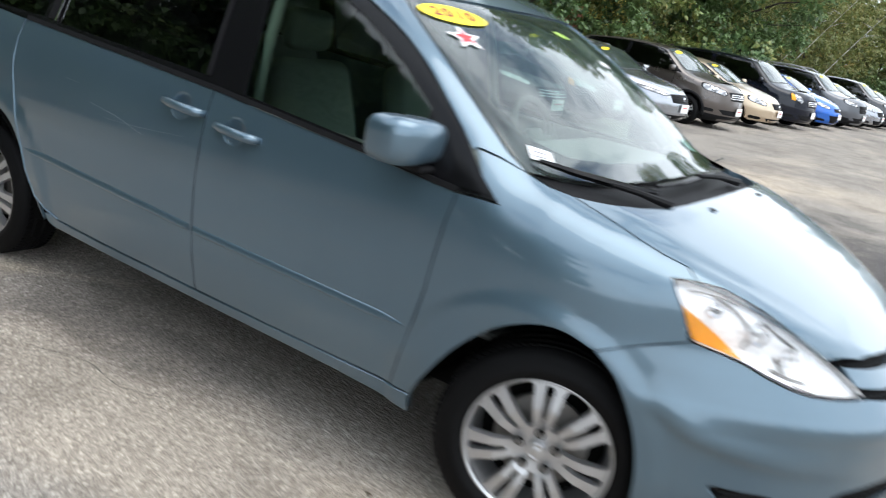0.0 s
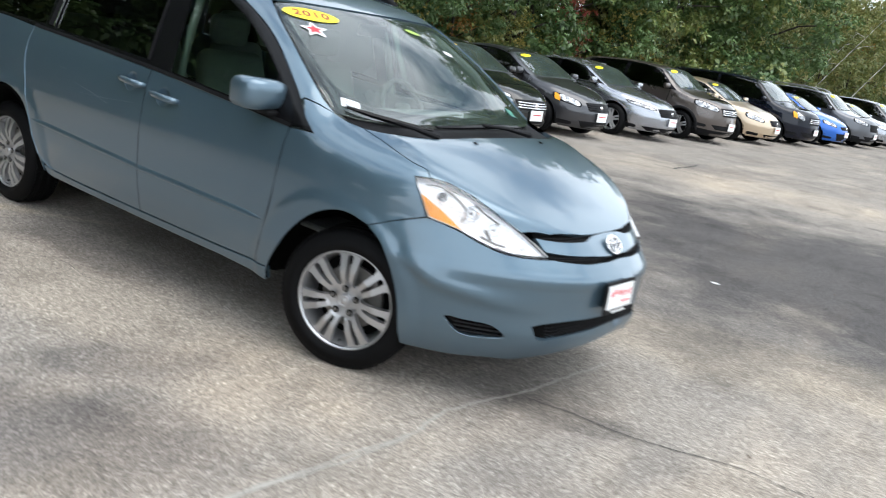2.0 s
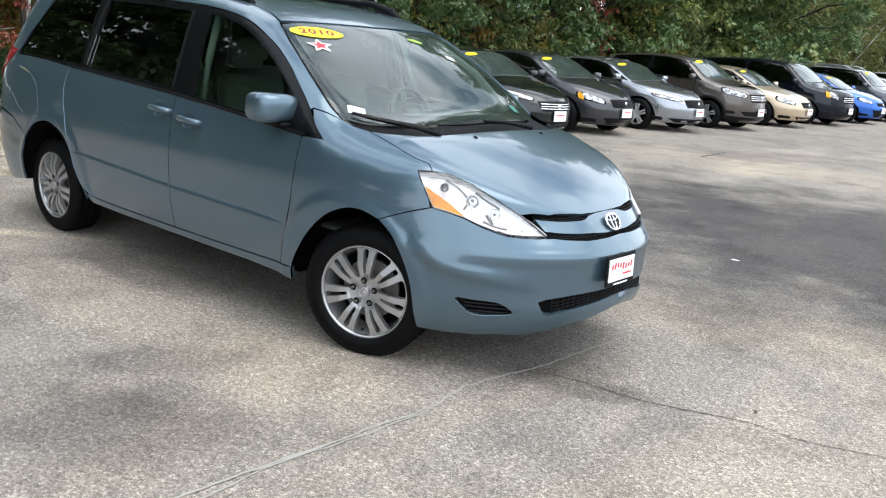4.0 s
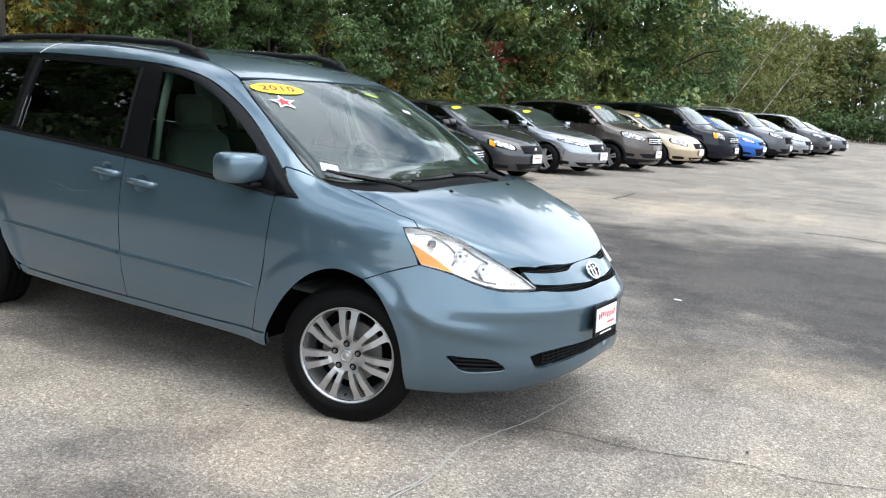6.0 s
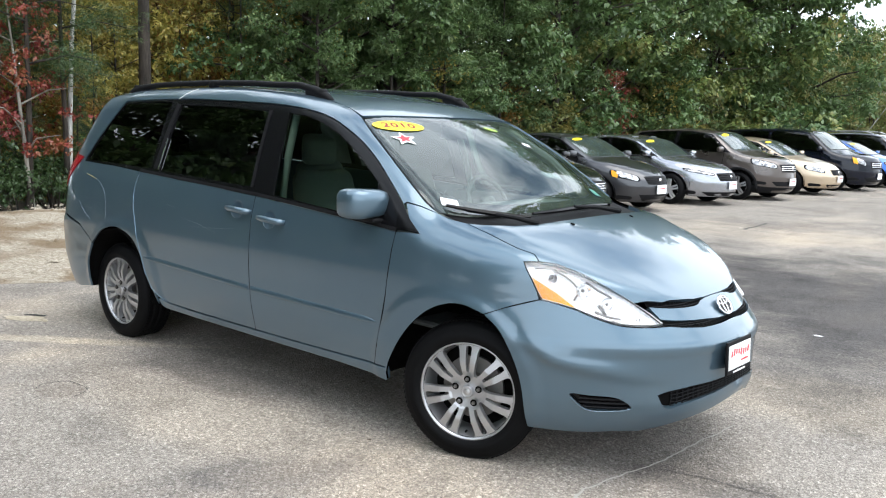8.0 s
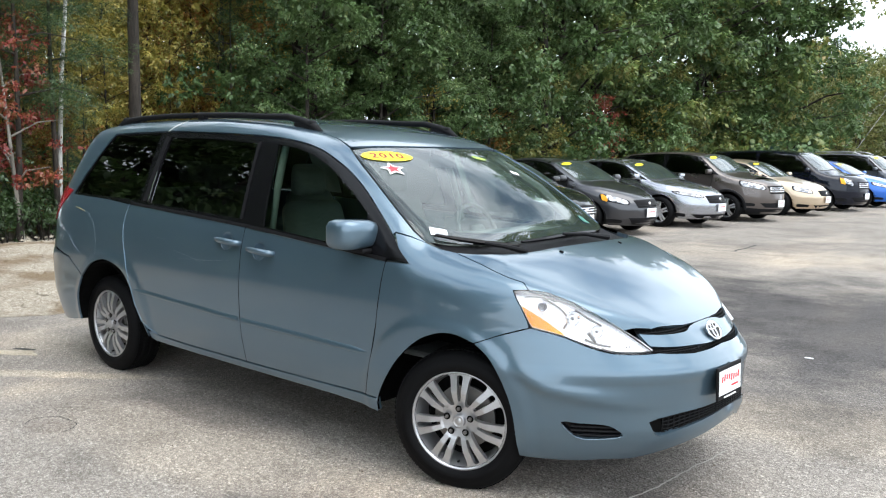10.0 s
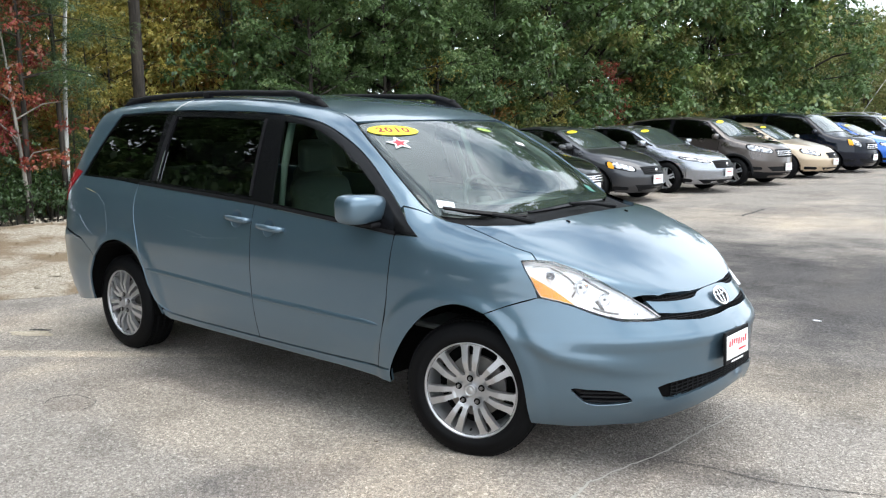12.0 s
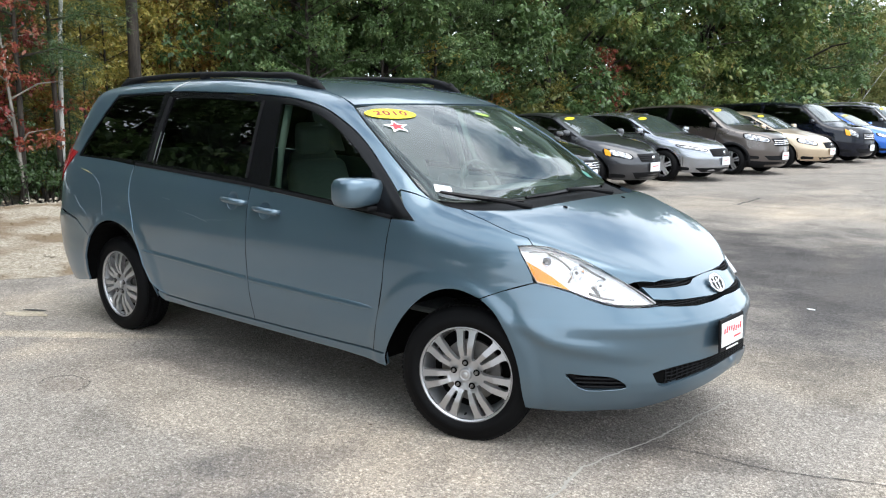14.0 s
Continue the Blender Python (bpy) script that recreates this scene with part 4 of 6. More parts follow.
panel("front_bumper", VAN, both(bumper_low[::-1] + P(*ARCH_F2[::-1]) + [(.287, -.875, .765), (.409, -.810, .808)] + LAMP_LOW[::-1] + GRILLE_LOW),
      BLUE, van, mode="n", depth=0.03, step=0.016,
      holes=[both(LOWER_OPENING), FOG, FOG * (1, -1, 1)])
# dark sheet behind the lower bars, with the opening's shade in its colour
panel("lower_grille", VAN, both([(1, 0, .50), (.97, -.25, .485), (.84, -.52, .43), (.85, -.50, .335), (.93, -.34, .350), (.98, 0, .395)]), DARK, van, mode="n", level=-0.045, depth=0)
OPEN_TOP = curve((0, .456), (.10, .454), (.19, .449), (.358, .440), (.42, .432), (.475, .423), (.508, .412))
OPEN_LOW = curve((0, .416), (.08, .413), (.17, .403), (.27, .388), (.355, .372), (.42, .356), (.455, .346), (.478, .350), (.508, .40))
for i in range(5):
    pts = []
    for a in np.linspace(-.333, .333, 29):
        y = 1.4 * math.tan(a)
        z = float(OPEN_LOW(abs(y)) + (OPEN_TOP(abs(y)) - OPEN_LOW(abs(y))) * (.06 + .22 * i))
        pts.append(tuple(VAN.cast(np.array([MIDX, 0, z]), np.array([math.cos(a), math.sin(a), 0]), level=-0.033)))
    part("grille_bar", tube(pts, 0.0024, 6), BLACK_PLASTIC, van, "black lower grille bar")
for i in range(-16, 17):
    a = i * 0.0205
    y = abs(1.4 * math.tan(a))
    pts = [VAN.cast(np.array([MIDX, 0, z]), np.array([math.cos(a), math.sin(a), 0]), level=-0.036) for z in np.linspace(float(OPEN_LOW(y)) + .004, float(OPEN_TOP(y)) + .01, 4)]
    part("grille_bar", tube([tuple(q) for q in pts], 0.0035, 4), BLACK_PLASTIC, van)
for flip in (1, -1):
    v, f, n = panel_data(VAN, FOG, mode="n", level=-0.028, depth=0, gap=-0.012, mirror=flip < 0)
    fog = add("fog_insert", mesh_of("fog_insert", v, f, BLACK_GLOSS, True, n), van, "black slatted insert")
    for z in (.350, .370, .388):
        pts = [VAN.cast(np.array([MIDX, 0, z]), np.array([math.cos(a), -math.sin(a), 0]), level=-0.014) * (1, flip, 1) for a in np.linspace(.475 if z < .375 else .50, .635, 8)]
        part("slat", tube([tuple(q) for q in pts], [.004] * 8, 6), BLACK_PLASTIC, fog)
    low = [VAN.cast(np.array([MIDX, 0, q[2]]), np.array([q[0] - MIDX, q[1] * flip, 0]) / math.hypot(q[0] - MIDX, q[1]), level=0.001) for q in FOG[12:24]]
    part("trim", tube([tuple(q) for q in low], 0.0032, 6), BLUE, fog, "bright lower edge", smooth=True)

# grille and emblem
# dark backing sheet: depth behind the mesh is painted as shade
panel("grille", VAN, both([(.84, 0, .83), (.83, -.2, .825), (.76, -.49, .815), (.82, -.48, .70), (.92, -.27, .68), (.95, 0, .685)]), DARK, van, mode="n", level=-0.035, depth=0, label="black mesh grille")
panel("grille_crossbar", VAN, both([(.862, 0, .793), (.860, -.09, .791), (.858, -.15, .786), (.860, -.19, .776), (.857, -.225, .773), (.842, -.30, .773), (.812, -.38, .776), (.778, -.452, .783), (.764, -.485, .788), (.815, -.462, .733), (.852, -.39, .725), (.885, -.31, .720), (.916, -.20, .716), (.932, -.10, .709), (.936, 0, .708)]), BLUE, van, mode="n", level=-0.005, depth=0.03, step=.02)
for z, half, deep in ((.703, .40, -.024), (.711, .42, -.024), (.774, .46, -.020), (.783, .45, -.022)):
    pts = [VAN.cast(np.array([MIDX, 0, z]), np.array([math.cos(a), math.sin(a), 0]), level=deep) for a in np.linspace(-half, half, 31) * .83]
    part("grille_bar", tube([tuple(q) for q in pts], 0.0026, 6), BLACK_PLASTIC, van)
for i in range(-17, 18):
    a = i * .0205
    for z0, z1 in ((.692, .722), (.766, .797)):
        pts = [VAN.cast(np.array([MIDX, 0, z]), np.array([math.cos(a), math.sin(a), 0]), level=-.024) for z in (z0, z1)]
        part("grille_bar", tube([tuple(q) for q in pts], 0.0022, 4), BLACK_PLASTIC, van)
emblem_at = Matrix.Translation(tuple(VAN.cast(np.array([MIDX, 0, .751]), np.array([1.0, 0, 0]), level=.014))) @ Matrix.Rotation(radians(-34), 4, "Y")
ring = lambda a, b, r, dy=0, dz=0: tube([(0, dy + a * math.cos(t), dz + b * math.sin(t)) for t in np.linspace(0, 2 * math.pi, 33)], r, 8)
emblem = part("emblem", ring(.062, .045, .0056), CHROME, van, "oval chrome emblem", emblem_at, smooth=True)
part("emblem_back", moved(lathe([(.0005, 0), (.056, 0)], 32), Matrix.Rotation(radians(90), 4, "Z") @ Matrix.Diagonal((1.1, 1, .79, 1))), BLACK_GLOSS, emblem, at=Matrix.Translation((-.0015, 0, 0)))
part("emblem_bars", joined(ring(.018, .041, .0037), ring(.049, .015, .0037, 0, .021)), CHROME, emblem, smooth=True)

# headlamps
def in_lamp(s, t, down):
    """A place in the lamp: s along it from the rear, t from its upper edge to its lower one."""
    top, low = np.array(LAMP_TOP), np.array(LAMP_LOW[::-1])
    k = np.linspace(0, 1, 8)
    p = sum(w * np.array([np.interp(s, k, e[:, i]) for i in range(3)]) for w, e in ((1 - t, top), (t, low)))
    p = VAN.cast(np.array([MIDX, 0, p[2]]), np.array([p[0] - MIDX, p[1], 0]) / math.hypot(p[0] - MIDX, p[1]))
    n = VAN.normal(p)
    return p - n * down, n


for flip in (1, -1):
    lamp_line = LAMP_TOP + LAMP_LOW + LAMP_BACK
    v, f, n = panel_data(VAN, lamp_line, mode="n", level=-0.027, depth=-0.024, gap=0.002, mirror=flip < 0)
    lamp = add("headlight", mesh_of("headlight", v, f, REFLECTOR, True, n), van, "clear headlight with an amber corner")
    v, f, n = panel_data(VAN, lamp_line, mode="n", level=0.0, depth=0, gap=-0.001, mirror=flip < 0)
    add("lens", mesh_of("lens", v, f, CLEAR, True, n), lamp).visible_shadow = False
    v, f, n = panel_data(VAN, [(.364, -.818, .911), (.419, -.795, .879), (.479, -.763, .840), (.523, -.737, .805), (.558, -.719, .773)] + LAMP_LOW[-2:] + LAMP_BACK[:2], mode="n", level=-0.016, depth=0.01, gap=0.006, mirror=flip < 0)
    add("turn_signal", mesh_of("turn_signal", v, f, AMBER, True, n), lamp, "amber corner reflector")
    for s, t, r, down in ((.19, .34, .020, .007), (.40, .42, .031, .008), (.57, .48, .026, .008), (.80, .52, .014, .007)):
        p, n = in_lamp(s, t, down)
        axis = Vector((n[0] + .35, n[1] * flip, n[2] * .7))
        at = Matrix.Translation((p[0], p[1] * flip, p[2])) @ axis.to_track_quat("-Y", "Z").to_matrix().to_4x4()
        cup = part("lamp_bowl", lathe([(.0005, .022), (r * .4, .020), (r * .75, .011), (r * .97, 0), (r, -.001), (r * 1.08, .004)], 32), CHROME, lamp, at=at, smooth=True)
        part("bulb", lathe([(.0005, .002), (r * .12, .003), (r * .22, .006), (r * .22, .022)], 16), STEEL, cup, smooth=True)
    for line, r in ((((.24, .10), (.33, .24), (.36, .50), (.30, .78)), .003), (((.44, .12), (.52, .20), (.60, .22)), .0035), (((.46, .82), (.58, .80), (.68, .72)), .005), (((.70, .25), (.76, .45), (.78, .75)), .003),
                    (((.08, .12), (.20, .08), (.34, .07)), .002), (((.60, .88), (.74, .86), (.88, .80)), .003), (((.50, .62), (.55, .78)), .006)):
        pts = []
        for s, t in run(*line, k=3):
            p, _ = in_lamp(s, t, .020)
            pts.append((p[0], p[1] * flip, p[2]))
        part("reflector_rib", tube(pts, r * 1.3, 6), STEEL, lamp, smooth=True)
    edge = [VAN_AT(q, flip) for q in lamp_line + lamp_line[:1]]
    part("lamp_seal", tube(edge, .0026, 5, cap=False), BLACK_GLOSS, lamp, "thin black seal")

# glazing and black trim
FRONT_GLASS = P((-.500, 1.085), (-.800, 1.108), (-1.286, 1.142), (-1.318, 1.36), (-1.350, 1.585), (-1.2, 1.572), (-1.04, 1.535), (-.897, 1.482), (-.783, 1.425), (-.675, 1.365), (-.582, 1.300), (-.517, 1.255))
SLIDE_GLASS = P((-1.50, 1.170), (-2.0, 1.190), (-2.475, 1.207), (-2.465, 1.42), (-2.450, 1.622), (-2.0, 1.615), (-1.53, 1.592), (-1.515, 1.38))
REAR_GLASS = P((-2.58, 1.215), (-3.0, 1.222), (-3.435, 1.228), (-3.34, 1.38), (-3.25, 1.51), (-3.155, 1.622), (-2.8, 1.640), (-2.585, 1.640), (-2.585, 1.42))
pair("window_trim", VAN, P((-.192, 1.046), (-.325, 1.046)) + P(*BELT[2:]) + P((-3.375, 1.36), (-3.265, 1.51)) + P(*BAND_TOP) + P((-.268, 1.108)), BLACK_GLOSS, (van, van),
     "gloss black window surround", level=-0.004, gap=0.003, holes=[FRONT_GLASS, SLIDE_GLASS, REAR_GLASS])
for name, line, mat, label in (("front_side_window", FRONT_GLASS, SIDE_GLASS, "clear side window"), ("sliding_door_window", SLIDE_GLASS, PRIVACY, "dark tinted window"), ("rear_side_window", REAR_GLASS, PRIVACY, "dark tinted window")):
    for ob in pair(name, VAN, line, mat, (van, van), label, level=-0.010, gap=-0.002, depth=0):
        ob.visible_shadow = False
pair("quarter_light", VAN, P((-.216, 1.058), (-.318, 1.058), (-.382, 1.190), (-.327, 1.150), (-.259, 1.092)), BLACK_GLOSS, (van, van), "small black triangular window", level=0.001, gap=0.001)
pair("belt_moulding", VAN, P(*[(x, z - .002) for x, z in BELT[1:6]]) + P(*[(x, z + .016) for x, z in BELT[1:6]][::-1]), BLACK_PLASTIC, (van, van), level=0.004, gap=0, depth=0.012)
pair("pillar_trim", VAN, P((-1.475, 1.165), (-1.492, 1.38), (-1.508, 1.60), (-1.530, 1.60), (-1.513, 1.38), (-1.497, 1.165)), BLACK_PLASTIC, (van, van), level=0.003, gap=0)
pair("pillar_trim", VAN, P((-2.488, 1.21), (-2.477, 1.42), (-2.462, 1.62), (-2.50, 1.63), (-2.52, 1.42), (-2.54, 1.21)), BLACK_PLASTIC, (van, van), level=0.003, gap=0)
pair("bright_strip", VAN, P((-2.477, 1.205), (-2.470, 1.40), (-2.477, 1.40), (-2.486, 1.205)), CHROME, (van, van), level=0.004, gap=0, depth=0.004)
screen_line = both(SCREEN_FOOT[::-1] + SCREEN_EDGE[1:] + SCREEN_HEAD[1:])
screen = panel("windscreen", VAN, screen_line, SCREEN, van, "clear windscreen", level=-0.006, gap=0.006, depth=0)
screen.visible_shadow = False
inner = [(-.07, 0, None), (-.08, -.2, None), (-.11, -.4, None), (-.17, -.58, None), (-.25, -.69, None), (-.30, -.725, None), (-.368, -.735, None), (-.46, -.725, None), (-.552, -.71, None), (-.72, -.668, None), (-.80, -.62, None), (-.79, -.5, None), (-.77, -.3, None), (-.755, 0, None)]
panel("windscreen_border", VAN, screen_line, BLACK_GLOSS, screen, "black printed edge of the glass", level=-0.009, gap=0.004, depth=0, holes=[both(inner)])
panel("cowl", VAN, both(HOOD_REAR[::-1] + [(-.10, -.785, None), (-.17, -.80, None)] + SCREEN_FOOT[1:]), BLACK_PLASTIC, van, "black plastic cowl below the windscreen", level=-0.022, gap=-0.006, depth=0)
panel("rear_window", VAN, [(-3.55, -.5, None), (-3.57, 0, None), (-3.55, .5, None), (-3.60, .54, None), (-3.66, .3, None), (-3.67, 0, None), (-3.66, -.3, None), (-3.60, -.54, None)], PRIVACY, van, level=-0.004, depth=0)

# tail
def tail_panel(name, zs, mat, label="", level=0.0, span=1.25):
    """A strip of the rear face between two heights."""
    a = np.linspace(-span, span, 29)
    rows = [VAN.cast(np.stack([np.full(29, -3.1), 0 * a, np.full(29, z)], 1), np.stack([-np.cos(a), np.sin(a), 0 * a], 1), level=level) for z in np.linspace(*zs, 12)]
    v = np.vstack(rows)
    f = [(r * 29 + i, r * 29 + i + 1, (r + 1) * 29 + i + 1, (r + 1) * 29 + i) for r in range(11) for i in range(28)]
    return add(name, mesh_of(name, v, f, mat, True, VAN.normal(v)), van, label)


tail_panel("tailgate", (.80, 1.25), BLUE, level=-0.003, span=.95)
tail_panel("tailgate_frame", (1.25, 1.66), BLUE, level=-0.006, span=1.05)
tail_panel("rear_bumper_middle", (.30, .815), BLUE, level=-0.002, span=1.12)
pair("tail_light", VAN, P((-3.487, 1.236), (-3.62, 1.250), (-3.76, 1.252), (-3.87, 1.2), (-3.90, 1.05), (-3.86, .98), (-3.76, 1.01), (-3.70, 1.06), (-3.60, 1.14), (-3.54, 1.19)), RED_LENS, (van, van), "red tail light", level=0.006, gap=0)

# handles, mirrors, rails
for y in (-1, 1):
    for x, z, door in ((-1.275, 1.000, doors), (-1.575, 1.030, slides)):
        s = float(VAN.side(np.array(x), np.array(z)))
        host = door[0 if y < 0 else 1]
        cup = lathe([(.0005, .013), (.026, .012), (.040, .007), (.050, .001), (.058, .0005)], 32)
        part("handle_cup", moved(cup, Matrix.Diagonal((1.15, 1, 1, 1))), BLUE, host, at=Matrix.Translation((x - .0, y * (s - .002), z)) @ Matrix.Rotation(0 if y < 0 else math.pi, 4, "Z") @ Matrix.Rotation(radians(-8), 4, "X"), smooth=True)
        line = [(-.105, .004, 0), (-.095, -.018, .001), (-.05, -.034, .003), (0, -.038, .003), (.05, -.034, .001), (.088, -.020, -.002), (.108, .003, -.004)]
        bar = moved(tube(line, [.012, .015, .0155, .0155, .0165, .017, .012], 12), Matrix.Diagonal((1, 1, 1.05, 1)))
        part("door_handle", bar, BLUE, host, at=Matrix.Translation((x + .02, y * s, z + .006)) @ Matrix.Rotation(0 if y < 0 else math.pi, 4, "Z") @ Matrix.Rotation(radians(1.5), 4, "Y"), smooth=True)
    bm = blob(.092, .118, .076, 4.6)
    for v in bm.verts:
        if v.co.x < 0:
            v.co.x *= 0.5
        out = v.co.y * y / .108
        v.co.x -= 0.030 * max(0, out) ** 2
        v.co.z += 0.007 * (1 - out) * (1 if v.co.z < 0 else -.6)
    mirror = part("side_mirror", bm, BLUE, van, "blue-grey door mirror with a black foot", Matrix.Translation((-.515, y * .985, 1.160)) @ Matrix.Rotation(radians(6 * y), 4, "Z"), smooth=True)
    part("mirror_foot", joined(moved(rbox(.10, .10, .024, .010, 3), Matrix.Translation((.03, -y * .05, -.078))), moved(rbox(.10, .03, .05, .012, 3), Matrix.Translation((.06, -y * .085, -.075)))), BLACK_PLASTIC, mirror, smooth=True)
    part("mirror_glass", moved(rbox(.006, .17, .125, .003, 2), Matrix.Translation((-.046, 0, .002))), CHROME, mirror)
    zr = lambda x: float(VAN.roof(np.array(x), np.array(.60)))
    pts = [(-1.16, zr(-1.16) - .01), (-1.21, zr(-1.21) + .010), (-1.30, zr(-1.30) + .030), (-1.44, zr(-1.44) + .042), (-1.66, 1.752), (-1.9, 1.762), (-2.3, 1.768), (-2.7, 1.764), (-3.0, 1.754), (-3.16, 1.738), (-3.27, 1.714), (-3.33, zr(-3.33) - .01)]
    rail = moved(tube([(x, 0, z) for x, z in pts], [.013, .022, .023, .020] + [.018] * 5 + [.024, .026, .016], 12), Matrix.Diagonal((1, 1.15, 1, 1)))
    rail_ob = part("roof_rail", rail, BLACK_PLASTIC, van, "black plastic roof rail", Matrix.Translation((0, y * .605, 0)), smooth=True)
    for x in (-1.30, -2.30, -3.18):
        part("rail_foot", rbox(.16 if x != -2.30 else .07, .045, .05 if x == -2.30 else .07, .015, 2), BLACK_PLASTIC, rail_ob, at=Matrix.Translation((x, 0, zr(x) + (.012 if x == -2.30 else .004))), smooth=True)

# wipers and washers
def on_screen(x, y, up):
    p = solve(VAN, (x, y, None))
    return tuple(p + VAN.normal(p) * up)


for pts, arm in (([(-.180, -.765), (-.105, -.68), (-.02, -.60), (.055, -.53), (.105, -.465)], ((.165, -.48), (.09, -.57), (.01, -.62))),
                 ([(.075, -.40), (.095, -.22), (.090, .0), (.080, .18), (.065, .34)], ((.150, .34), (.130, .12), (.096, -.05)))):
    blade = part("wiper", tube([on_screen(x, y, .012) for x, y in pts], [.008, .012, .014, .012, .008], 6), BLACK_GLOSS, van, "black windscreen wiper")
    part("wiper_arm", tube([on_screen(x, y, u) for (x, y), u in zip(arm, (.0, .02, .022))], [.016, .010, .008], 8), BLACK_PLASTIC, blade)
for y in (-.30, .30):
    part("washer_nozzle", rbox(.022, .013, .009, .004, 2), BLACK_PLASTIC, van, at=Matrix.Translation(on_screen(.245, y, .003)) @ Matrix.Rotation(radians(14), 4, "Y"))

# number plate of the dealer
plate = part("number_plate", rbox(.012, .262, .152, .005, 2), BLACK_PLASTIC, van, "white dealer plate in a black frame", Matrix.Translation((1.032, -.095, .552)) @ Matrix.Rotation(-.03, 4, "Z") @ Matrix.Rotation(-.045, 4, "Y"))
part("plate_face", rbox(.004, .238, .112, .002, 2), PLATE_WHITE, plate, at=Matrix.Translation((.0065, 0, .002)))
for k, y in enumerate(np.linspace(-.088, .088, 8)):
    part("print", rbox(.002, .013, .026 + .006 * math.sin(k * 1.9), .0006, 1), PRINT_RED, plate, "red block of the dealer's mark", Matrix.Translation((.0087, y, .018 + .006 * math.sin(k * .9))) @ Matrix.Rotation(radians(-12), 4, "X"))
for y, z, w in ((.05, -.024, .08), (.0, -.068, .13)):
    part("print", rbox(.002, w, .008, .0005, 1), PRINT_RED if z > -.05 else PLATE_WHITE, plate, at=Matrix.Translation((.0087 if z > -.05 else .0068, y, z)))

# year sticker, star and labels on the glass
STICK = np.array([-.745, -.505, 1.52])


def glass_patch(name, shape, centre, mat, label="", level=0.0, tilt=-.26):
    """A flat print of points (across, up), laid on the windscreen."""
    c, s = math.cos(tilt), math.sin(tilt)
    pts = []
    for a, b in shape:
        a, b = a * c - b * s, a * s + b * c
        pts.append(flat(solve(VAN, (centre[0] - .835 * b, centre[1] + a, None)), "x"))
    v, f, _ = fill(np.array(pts), 0.02)
    p = lift(VAN, v, "x", level)
    n = VAN.normal(p)
    k = np.cross(p[f[:, 1]] - p[f[:, 0]], p[f[:, 2]] - p[f[:, 0]])
    bad = np.sum(k * n[f[:, 0]], 1) < 0
    f[bad] = f[bad][:, ::-1]
    return add(name, mesh_of(name, p, f, mat, True, n), van if name != "print" else sticker, label)


oval = [(.168 * math.cos(t), .060 * math.sin(t)) for t in np.linspace(0, 2 * math.pi, 41)[:-1]]
sticker = glass_patch("year_sticker", oval, STICK, PRINT_YELLOW, "yellow oval year sticker with red digits")
for i, digit in enumerate("2010"):
    words = bpy.data.curves.new("digit", "FONT")
    words.body, words.size, words.align_x, words.align_y = digit, .090, "CENTER", "CENTER"
    words.offset = .0032
    words_ob = bpy.data.objects.new("digit", words)
    flat_me = bpy.data.meshes.new_from_object(words_ob)
    for v in flat_me.vertices:
        a, b = v.co.x * 1.05 + (i - 1.5) * .056, v.co.y * .86
        a, b = a * math.cos(-.26) - b * math.sin(-.26), a * math.sin(-.26) + b * math.cos(-.26)
        q = lift(VAN, np.array([flat(solve(VAN, (STICK[0] - .835 * b, STICK[1] + a, None)), "x")]), "x", .0015)[0]
        v.co = Vector(q)
    flat_me.materials.append(DIGIT_RED)
    add("digit", flat_me, sticker, "red digit " + digit)
    bpy.data.objects.remove(words_ob)
star = lambda r, q: [((r if i % 2 == 0 else r * q) * math.sin(i * math.pi / 5), (r if i % 2 == 0 else r * q) * math.cos(i * math.pi / 5) * .9) for i in range(10)]
glass_patch("star_sticker", star(.082, .46), (-.632, -.578, 1.458), PLATE_WHITE, "white-edged red star sticker")
glass_patch("star_sticker", star(.054, .44), (-.632, -.578, 1.458), PRINT_RED, level=.0015)
glass_patch("paper_label", [(-.048, -.027), (.048, -.027), (.048, .027), (-.048, .027)], (-.196, -.715, 1.15), PLATE_WHITE, "small white paper label", tilt=-.55)
for k in (-.012, .008):
    glass_patch("label_print", [(-.036, k - .002), (.030, k - .002), (.030, k + .002), (-.036, k + .002)], (-.196, -.715, 1.15), PRINT_DARK, level=.0012, tilt=-.55)
glass_patch("round_sticker", [(.058 * math.cos(t), .020 * math.sin(t)) for t in np.linspace(0, 2 * math.pi, 25)[:-1]], (-.69, .24, 1.5), PRINT_GREEN, "yellow-green oval sticker")
glass_patch("paper_label", [(-.03, -.02), (.03, -.02), (.03, .02), (-.03, .02)], (-.55, .42, 1.4), PLATE_WHITE, "tiny white label")
glass_patch("paper_label", [(-.025, -.04), (.025, -.04), (.025, .04), (-.025, .04)], (-.16, .60, 1.15), PRINT_TEAL, "small green inspection label")

